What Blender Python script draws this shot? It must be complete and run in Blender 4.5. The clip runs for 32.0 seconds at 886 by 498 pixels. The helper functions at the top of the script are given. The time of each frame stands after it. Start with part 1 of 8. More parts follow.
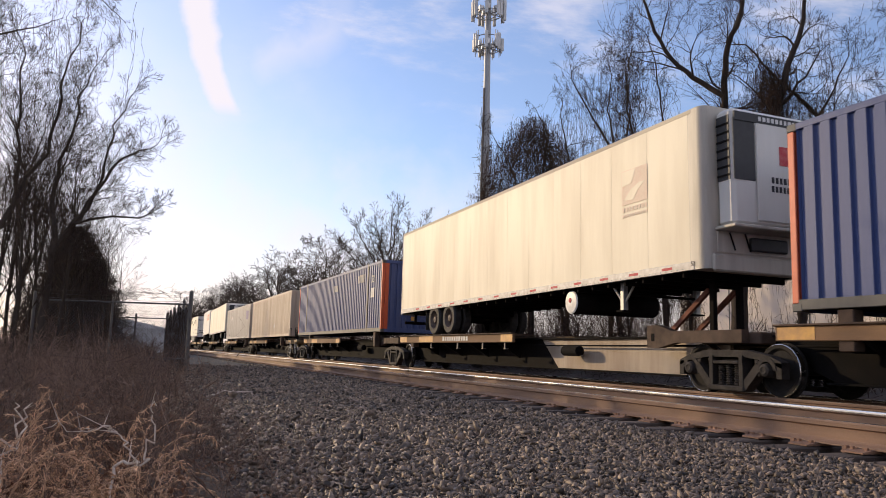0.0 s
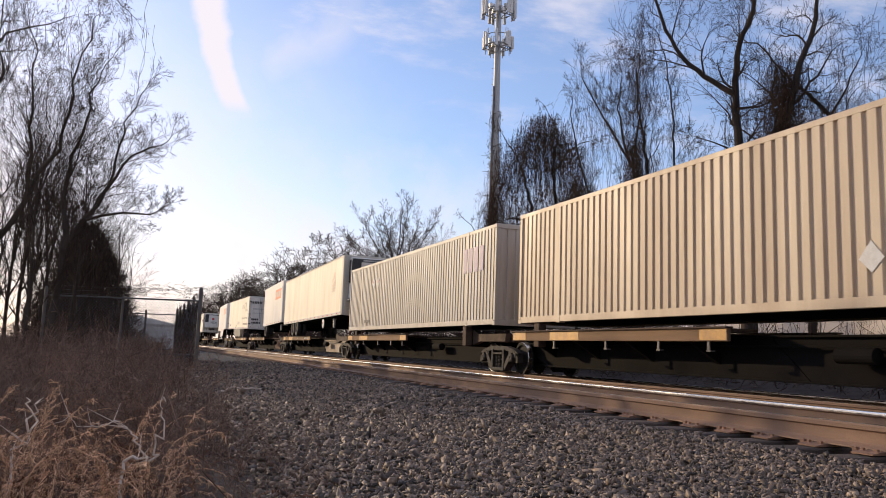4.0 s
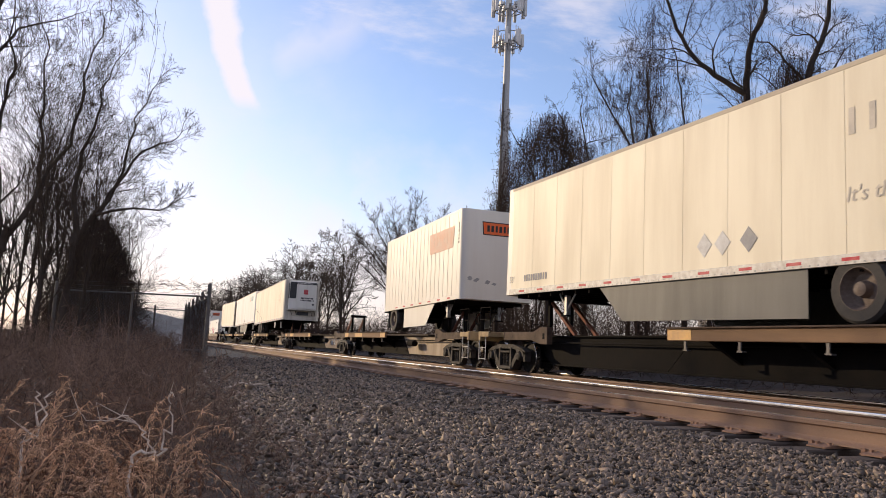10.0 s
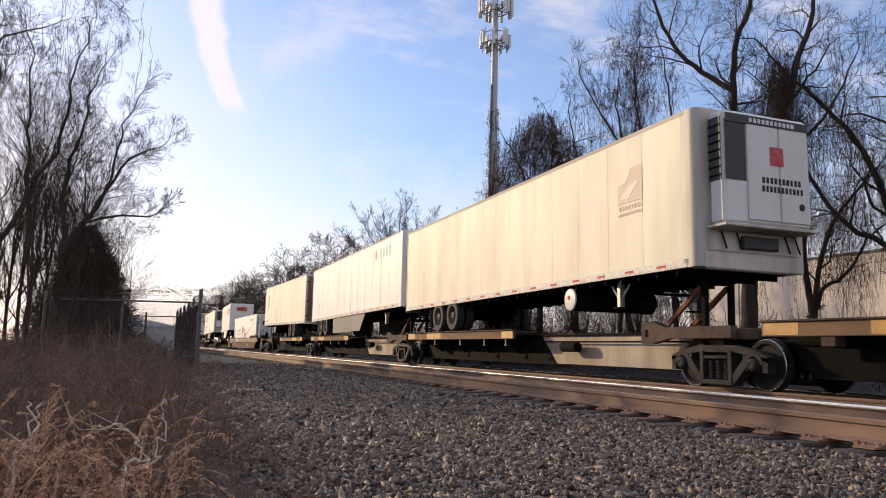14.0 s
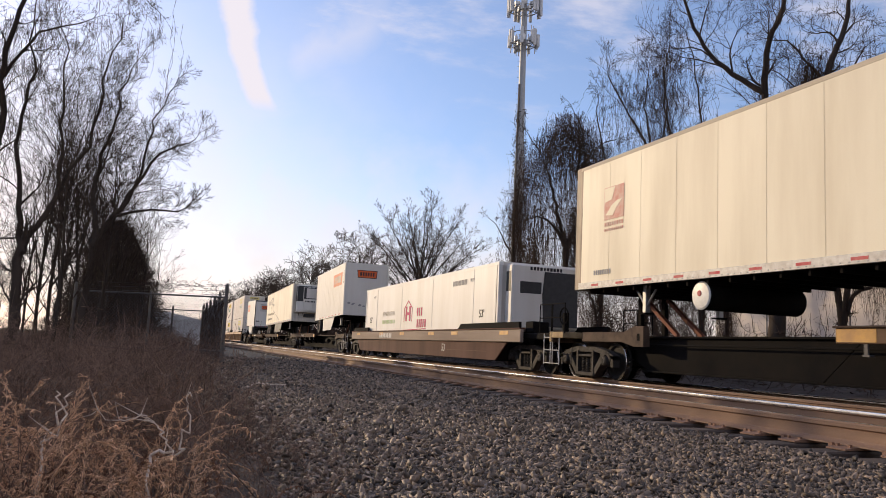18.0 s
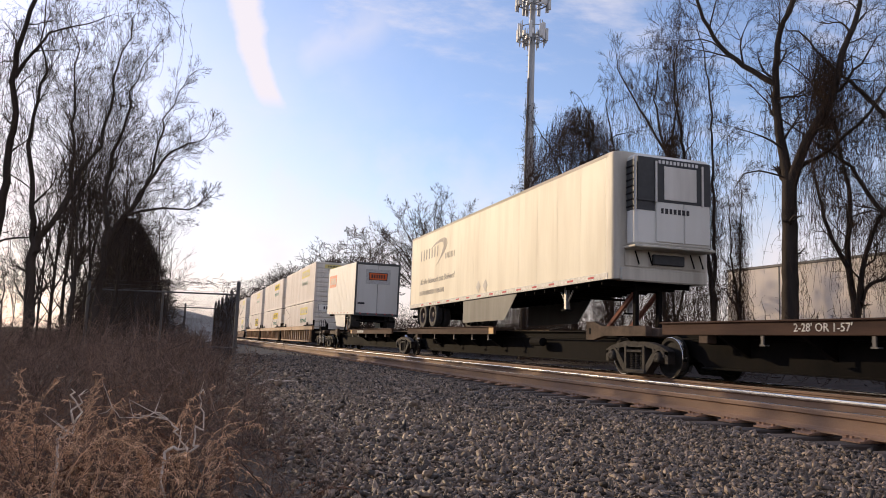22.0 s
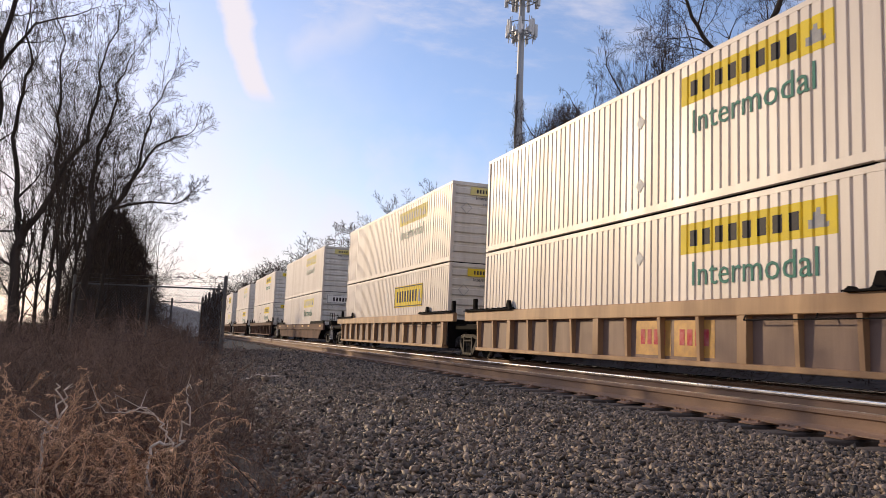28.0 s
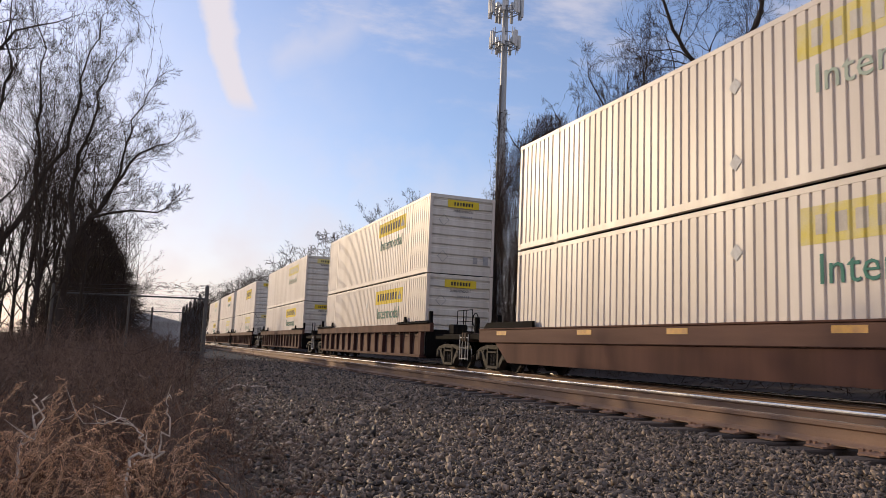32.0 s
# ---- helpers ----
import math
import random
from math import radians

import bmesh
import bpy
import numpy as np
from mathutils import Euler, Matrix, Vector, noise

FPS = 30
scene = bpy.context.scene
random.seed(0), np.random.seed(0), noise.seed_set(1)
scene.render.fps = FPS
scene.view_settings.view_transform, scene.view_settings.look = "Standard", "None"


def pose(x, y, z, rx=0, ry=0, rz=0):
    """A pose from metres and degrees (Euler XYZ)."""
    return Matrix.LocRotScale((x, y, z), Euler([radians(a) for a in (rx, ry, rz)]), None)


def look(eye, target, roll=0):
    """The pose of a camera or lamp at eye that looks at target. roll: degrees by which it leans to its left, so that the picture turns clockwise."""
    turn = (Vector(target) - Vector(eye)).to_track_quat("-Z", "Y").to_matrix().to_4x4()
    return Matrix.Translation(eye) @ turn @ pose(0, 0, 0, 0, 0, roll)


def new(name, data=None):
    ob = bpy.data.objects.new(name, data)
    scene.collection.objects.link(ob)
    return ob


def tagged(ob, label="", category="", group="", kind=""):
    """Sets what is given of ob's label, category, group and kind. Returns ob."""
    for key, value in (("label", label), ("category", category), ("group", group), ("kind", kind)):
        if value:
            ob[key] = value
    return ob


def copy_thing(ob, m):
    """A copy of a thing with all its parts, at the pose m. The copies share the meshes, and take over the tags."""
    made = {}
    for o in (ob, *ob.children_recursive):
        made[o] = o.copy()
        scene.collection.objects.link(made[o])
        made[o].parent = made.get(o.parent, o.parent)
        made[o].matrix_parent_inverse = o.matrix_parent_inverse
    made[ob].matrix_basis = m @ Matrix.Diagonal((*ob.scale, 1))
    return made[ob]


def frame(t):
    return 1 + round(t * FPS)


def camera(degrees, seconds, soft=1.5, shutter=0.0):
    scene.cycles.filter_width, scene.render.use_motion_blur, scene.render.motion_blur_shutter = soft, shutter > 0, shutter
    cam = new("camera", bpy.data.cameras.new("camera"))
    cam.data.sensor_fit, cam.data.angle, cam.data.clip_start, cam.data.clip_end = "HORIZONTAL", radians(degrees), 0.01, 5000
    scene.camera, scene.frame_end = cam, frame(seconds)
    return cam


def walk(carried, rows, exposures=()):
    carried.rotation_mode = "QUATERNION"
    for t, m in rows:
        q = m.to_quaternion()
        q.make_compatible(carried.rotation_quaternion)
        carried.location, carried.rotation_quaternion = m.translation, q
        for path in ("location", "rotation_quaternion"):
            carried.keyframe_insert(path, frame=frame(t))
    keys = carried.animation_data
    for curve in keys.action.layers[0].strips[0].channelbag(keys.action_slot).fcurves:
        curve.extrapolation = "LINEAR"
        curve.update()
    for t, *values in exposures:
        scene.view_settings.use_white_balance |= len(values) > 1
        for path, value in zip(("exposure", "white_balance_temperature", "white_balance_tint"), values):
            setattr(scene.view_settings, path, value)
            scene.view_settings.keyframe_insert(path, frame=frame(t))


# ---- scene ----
FOV = 60.10
SECONDS = 32.0
EYE = (0.0, 0.0, 0.70)      # the eye stands 0.44 m above the near track's rail heads


def aim(turn, tilt, lean):
    """The eye's pose: turned right of the track's line, tilted up, leaning right, in degrees."""
    a, b = radians(turn), radians(tilt)
    way = Vector((math.sin(a) * math.cos(b), math.cos(a) * math.cos(b), math.sin(b)))
    return look(EYE, Vector(EYE) + way, -lean)


cam = camera(FOV, SECONDS, soft=0.5, shutter=0.06)
walk(cam, [
    (0, aim(21.97, 7.74, -1.66)), (0.5, aim(21.82, 7.42, -1.65)), (1, aim(21.77, 7.26, -1.61)),
    (1.5, aim(21.73, 7.24, -1.59)), (2, aim(21.64, 7.33, -1.44)), (2.5, aim(21.52, 7.50, -1.40)),
    (3, aim(21.47, 7.61, -1.57)), (3.5, aim(21.40, 7.61, -1.84)), (5.5, aim(20.98, 7.50, -2.52)),
    (6, aim(20.92, 7.60, -2.70)), (6.5, aim(20.95, 7.67, -2.80)), (7, aim(21.01, 7.76, -2.78)),
    (7.5, aim(21.06, 7.81, -2.52)), (8, aim(21.07, 7.87, -2.37)), (8.5, aim(20.98, 7.86, -2.27)),
    (9, aim(20.84, 7.72, -2.52)), (9.5, aim(20.68, 7.58, -2.60)), (10, aim(20.68, 7.38, -2.58)),
    (10.5, aim(20.79, 7.21, -2.39)), (11, aim(21.02, 7.14, -2.23)), (11.5, aim(21.22, 7.11, -2.00)),
    (12, aim(21.38, 7.14, -1.66)), (12.5, aim(21.47, 7.15, -1.59)), (13, aim(21.49, 7.22, -1.46)),
    (13.5, aim(21.42, 7.34, -1.37)), (14, aim(21.34, 7.49, -1.40)), (14.5, aim(21.17, 7.70, -1.59)),
    (16.5, aim(20.60, 7.74, -2.21)), (17, aim(20.34, 7.57, -2.33)), (17.5, aim(19.96, 7.46, -2.42)),
    (18, aim(19.49, 7.37, -2.64)), (18.5, aim(19.09, 7.24, -2.66)), (19, aim(18.75, 7.02, -2.47)),
    (19.5, aim(18.53, 6.79, -2.22)), (20, aim(18.38, 6.62, -2.14)), (20.5, aim(18.38, 6.55, -2.18)),
    (21, aim(18.48, 6.65, -2.25)), (21.5, aim(18.63, 6.85, -2.23)), (22, aim(18.72, 7.00, -2.19)),
    (22.5, aim(18.77, 7.11, -2.04)), (23, aim(18.79, 7.11, -1.94)), (23.5, aim(18.81, 7.04, -1.93)),
    (24, aim(18.87, 6.93, -2.05)), (24.5, aim(18.95, 6.84, -2.22)), (25, aim(19.08, 6.76, -2.45)),
    (25.5, aim(19.23, 6.69, -2.70)), (27.5, aim(19.58, 6.63, -2.50)), (28, aim(19.62, 6.71, -2.38)),
    (28.5, aim(19.73, 6.87, -2.30)), (29, aim(19.81, 7.02, -2.18)), (29.5, aim(19.89, 7.13, -2.00)),
    (30, aim(19.99, 7.22, -1.81)), (30.5, aim(20.08, 7.27, -1.87)), (31, aim(20.27, 7.31, -1.96)),
    (31.5, aim(20.54, 7.39, -2.20)), (32, aim(20.87, 7.49, -2.38)),
], exposures=[(0, 0.09), (8, 0.08), (13, 0.13), (17, 0.03), (20, -0.04), (23, 0.08), (26, 0.06), (28, 0.0), (30, -0.17), (32, -0.17)])

# ---- world and sun ----
SUN_AZ, SUN_EL = -31.5, 14.0        # degrees right of +Y, and up
world = bpy.data.worlds.new("sky")
scene.world = world
world.use_nodes = True


def build_sky():
    nt = world.node_tree
    nt.nodes.clear()
    N, Lk = nt.nodes.new, nt.links.new

    def m(op, a, b=None, c=None, clamp=False):
        n = N("ShaderNodeMath")
        n.operation, n.use_clamp = op, clamp
        for i, v in enumerate((a, b, c)):
            if v is None:
                continue
            if isinstance(v, (int, float)):
                n.inputs[i].default_value = v
            else:
                Lk(v, n.inputs[i])
        return n.outputs[0]

    def vm(op, a, b):
        n = N("ShaderNodeVectorMath")
        n.operation = op
        Lk(a, n.inputs[0])
        if isinstance(b, (tuple, Vector)):
            n.inputs[1].default_value = b
        else:
            Lk(b, n.inputs[1])
        return n

    def smooth(x, lo, hi):
        n = N("ShaderNodeMapRange")
        n.interpolation_type = "SMOOTHSTEP"
        Lk(x, n.inputs[0])
        n.inputs[1].default_value, n.inputs[2].default_value = lo, hi
        return n.outputs[0]

    def tex(vec, scale, detail, rough=0.55):
        n = N("ShaderNodeTexNoise")
        Lk(vec, n.inputs["Vector"])
        n.inputs["Scale"].default_value, n.inputs["Detail"].default_value, n.inputs["Roughness"].default_value = scale, detail, rough
        return n.outputs[0]

    sky = N("ShaderNodeTexSky")
    sky.sky_type, sky.sun_disc = "NISHITA", False
    sky.sun_elevation, sky.sun_rotation = radians(SUN_EL), radians(SUN_AZ)
    sky.air_density, sky.dust_density, sky.ozone_density = 1.0, 0.9, 2.0
    way = N("ShaderNodeTexCoord").outputs["Generated"]
    # flat sky coordinates about a point 10 degrees right of the track and 25 degrees up
    a, b = radians(10), radians(25)
    f = Vector((math.sin(a) * math.cos(b), math.cos(a) * math.cos(b), math.sin(b)))
    r = Vector((math.cos(a), -math.sin(a), 0))
    u = r.cross(f)
    fwd = m("MAXIMUM", vm("DOT_PRODUCT", way, f).outputs["Value"], 0.02)
    px = m("DIVIDE", vm("DOT_PRODUCT", way, r).outputs["Value"], fwd)
    py = m("DIVIDE", vm("DOT_PRODUCT", way, u).outputs["Value"], fwd)
    comb = N("ShaderNodeCombineXYZ")
    Lk(px, comb.inputs[0]), Lk(py, comb.inputs[1])
    flat = comb.outputs[0]
    wob = m("SUBTRACT", tex(flat, 9.0, 6), 0.5)
    wob2 = m("SUBTRACT", tex(flat, 34.0, 4), 0.5)
    # a torn vapour trail that comes down and fades off to the right
    bend = m("MULTIPLY_ADD", m("POWER", m("MAXIMUM", m("SUBTRACT", TRAIL_TOP, py), 0.0), 2.0), TRAIL_BEND, TRAIL_X)
    off = m("ABSOLUTE", m("ADD", m("SUBTRACT", px, bend), m("MULTIPLY_ADD", wob, 0.030, m("MULTIPLY", wob2, 0.014))))
    trail = m("MULTIPLY", m("SUBTRACT", 1.0, smooth(off, 0.010, 0.028)), smooth(py, TRAIL_END, TRAIL_END + 0.035))
    # a fainter feather that leaves it to the right
    slant = m("ABSOLUTE", m("ADD", m("SUBTRACT", m("ADD", py, 0.055), m("MULTIPLY", px, 0.55)), m("MULTIPLY_ADD", wob, 0.05, m("MULTIPLY", wob2, 0.02))))
    feather = m("MULTIPLY", m("MULTIPLY", m("SUBTRACT", 1.0, smooth(m("MULTIPLY_ADD", wob, 0.06, slant), -0.01, 0.075)), smooth(px, -0.08, -0.03)), m("SUBTRACT", 1.0, smooth(px, 0.03, 0.105)))
    # thin streaks of high cloud
    mp = N("ShaderNodeMapping")
    mp.inputs["Rotation"].default_value, mp.inputs["Scale"].default_value = (0, 0, radians(-28)), (1.6, 5.2, 1.0)
    Lk(flat, mp.inputs[0])
    wisps = m("MULTIPLY", smooth(tex(mp.outputs[0], 2.6, 9, 0.64), 0.47, 0.74), smooth(py, -0.30, 0.02))
    # milky veil towards the sun and the horizon
    s = Vector((math.sin(radians(SUN_AZ)), math.cos(radians(SUN_AZ)), 0.12)).normalized()
    near = vm("DOT_PRODUCT", way, s).outputs["Value"]
    zz = N("ShaderNodeSeparateXYZ")
    Lk(way, zz.inputs[0])
    veil = m("MULTIPLY", smooth(m("ADD", m("MULTIPLY_ADD", wob, 0.22, near), m("MULTIPLY_ADD", wisps, 0.10, -0.03)), 0.50, 1.04), m("SUBTRACT", 1.0, smooth(zz.outputs[2], 0.12, 0.62)))
    low = m("MULTIPLY", m("SUBTRACT", 1.0, smooth(m("SUBTRACT", m("MULTIPLY_ADD", wob, 0.30, zz.outputs[2]), m("MULTIPLY", wisps, 0.05)), 0.02, 0.34)), 0.80)
    # broken high cloud over the rest of the sky, added unseen to brighten and whiten the fill
    broken = m("MULTIPLY", smooth(tex(way, 1.3, 5), 0.40, 0.62), m("SUBTRACT", 1.0, smooth(fwd, 0.55, 0.85)))
    low = m("MAXIMUM", low, m("MULTIPLY", broken, 0.8))
    cover = m("MAXIMUM", m("MAXIMUM", m("MULTIPLY", trail, 0.95), m("MULTIPLY", feather, 0.5)), m("MAXIMUM", m("MULTIPLY_ADD", wisps, 0.50, 0.08), m("MAXIMUM", veil, low)))
    warm = N("ShaderNodeMix")
    warm.data_type = "RGBA"
    Lk(smooth(zz.outputs[2], 0.0, 0.34), warm.inputs[0])
    warm.inputs[6].default_value, warm.inputs[7].default_value = CLOUD_LOW, CLOUD_HIGH
    blue = N("ShaderNodeMix")
    blue.data_type, blue.blend_type = "RGBA", "MULTIPLY"
    blue.inputs[0].default_value = 1.0
    Lk(sky.outputs[0], blue.inputs[6])
    blue.inputs[7].default_value = SKY_TINT
    mix = N("ShaderNodeMix")
    mix.data_type = "RGBA"
    Lk(m("MINIMUM", cover, 0.97), mix.inputs[0]), Lk(blue.outputs[2], mix.inputs[6]), Lk(warm.outputs[2], mix.inputs[7])
    bg, out = N("ShaderNodeBackground"), N("ShaderNodeOutputWorld")
    Lk(mix.outputs[2], bg.inputs[0])
    bg.inputs[1].default_value = SKY_STRENGTH
    Lk(bg.outputs[0], out.inputs[0])


TRAIL_X, TRAIL_TOP, TRAIL_BEND, TRAIL_END = -0.118, 0.02, 1.5, -0.165
SKY_STRENGTH = 0.13
SKY_TINT = (1.38, 1.42, 1.70, 1)
CLOUD_LOW, CLOUD_HIGH = (7.4, 6.2, 6.1, 1), (7.1, 6.55, 6.95, 1)
build_sky()
sun = new("sun", bpy.data.lights.new("sun", "SUN"))
sun.data.energy, sun.data.angle, sun.data.color = 3.25, radians(0.55), (1.0, 0.76, 0.48)
sun.matrix_world = look((-40, 70, 30), (-40 - math.sin(radians(SUN_AZ)), 70 - math.cos(radians(SUN_AZ)), 30 - math.tan(radians(SUN_EL))))

# ---- materials ----
def surface(name, base, second=None, rough=0.6, metal=0.0, scale=3.0, amount=0.5, grain=60.0, grain_amount=0.12, bump=0.15,
            stretch=(1, 1, 1), vary=0.0, spec=0.5, contrast=(0.35, 0.68), coat=0.0, island=0.0):
    """A surface of two colours mixed in patches, with fine grain and relief. stretch: how the patches are drawn out (streaks)."""
    mat = bpy.data.materials.new(name)
    mat.use_nodes = True
    nt = mat.node_tree
    N, Lk = nt.nodes.new, nt.links.new
    p = nt.nodes["Principled BSDF"]
    co = N("ShaderNodeTexCoord").outputs["Object"]
    mp = N("ShaderNodeMapping")
    mp.inputs["Scale"].default_value = stretch
    Lk(co, mp.inputs[0])

    def tex(vec, s, detail):
        n = N("ShaderNodeTexNoise")
        n.inputs["Scale"].default_value, n.inputs["Detail"].default_value, n.inputs["Roughness"].default_value = s, detail, 0.6
        Lk(vec, n.inputs["Vector"])
        return n.outputs[0]

    big, fine = tex(mp.outputs[0], scale, 6), tex(co, grain, 3)
    rmp = N("ShaderNodeMapRange")
    Lk(big, rmp.inputs[0])
    rmp.inputs[1].default_value, rmp.inputs[2].default_value, rmp.inputs[4].default_value = contrast[0], contrast[1], amount
    mix = N("ShaderNodeMix")
    mix.data_type = "RGBA"
    Lk(rmp.outputs[0], mix.inputs[0])
    second = second or tuple(c * 0.6 for c in base)
    mix.inputs[6].default_value, mix.inputs[7].default_value = (*base, 1), (*second, 1)
    hsv = N("ShaderNodeHueSaturation")
    Lk(mix.outputs[2], hsv.inputs["Color"])
    g = N("ShaderNodeMath")
    g.operation = "MULTIPLY_ADD"
    Lk(fine, g.inputs[0])
    g.inputs[1].default_value, g.inputs[2].default_value = 2 * grain_amount, 1 - grain_amount
    value = g.outputs[0]
    if vary or island:
        src = N("ShaderNodeNewGeometry").outputs["Random Per Island"] if island else N("ShaderNodeObjectInfo").outputs["Random"]
        v = N("ShaderNodeMath")
        v.operation = "MULTIPLY_ADD"
        Lk(src, v.inputs[0])
        k = island or vary
        v.inputs[1].default_value, v.inputs[2].default_value = 2 * k, 1 - k
        w = N("ShaderNodeMath")
        w.operation = "MULTIPLY"
        Lk(v.outputs[0], w.inputs[0]), Lk(value, w.inputs[1])
        value = w.outputs[0]
    Lk(value, hsv.inputs["Value"])
    Lk(hsv.outputs[0], p.inputs["Base Color"])
    rr = N("ShaderNodeMapRange")
    Lk(big, rr.inputs[0])
    rr.inputs[3].default_value, rr.inputs[4].default_value = max(0.05, rough - 0.1), min(1, rough + 0.12)
    Lk(rr.outputs[0], p.inputs["Roughness"])
    p.inputs["Metallic"].default_value = metal
    p.inputs["Specular IOR Level"].default_value = spec
    p.inputs["Coat Weight"].default_value = coat
    if bump:
        bp = N("ShaderNodeBump")
        bp.inputs["Strength"].default_value, bp.inputs["Distance"].default_value = bump, 0.02
        Lk(fine, bp.inputs["Height"])
        Lk(bp.outputs[0], p.inputs["Normal"])
    return mat


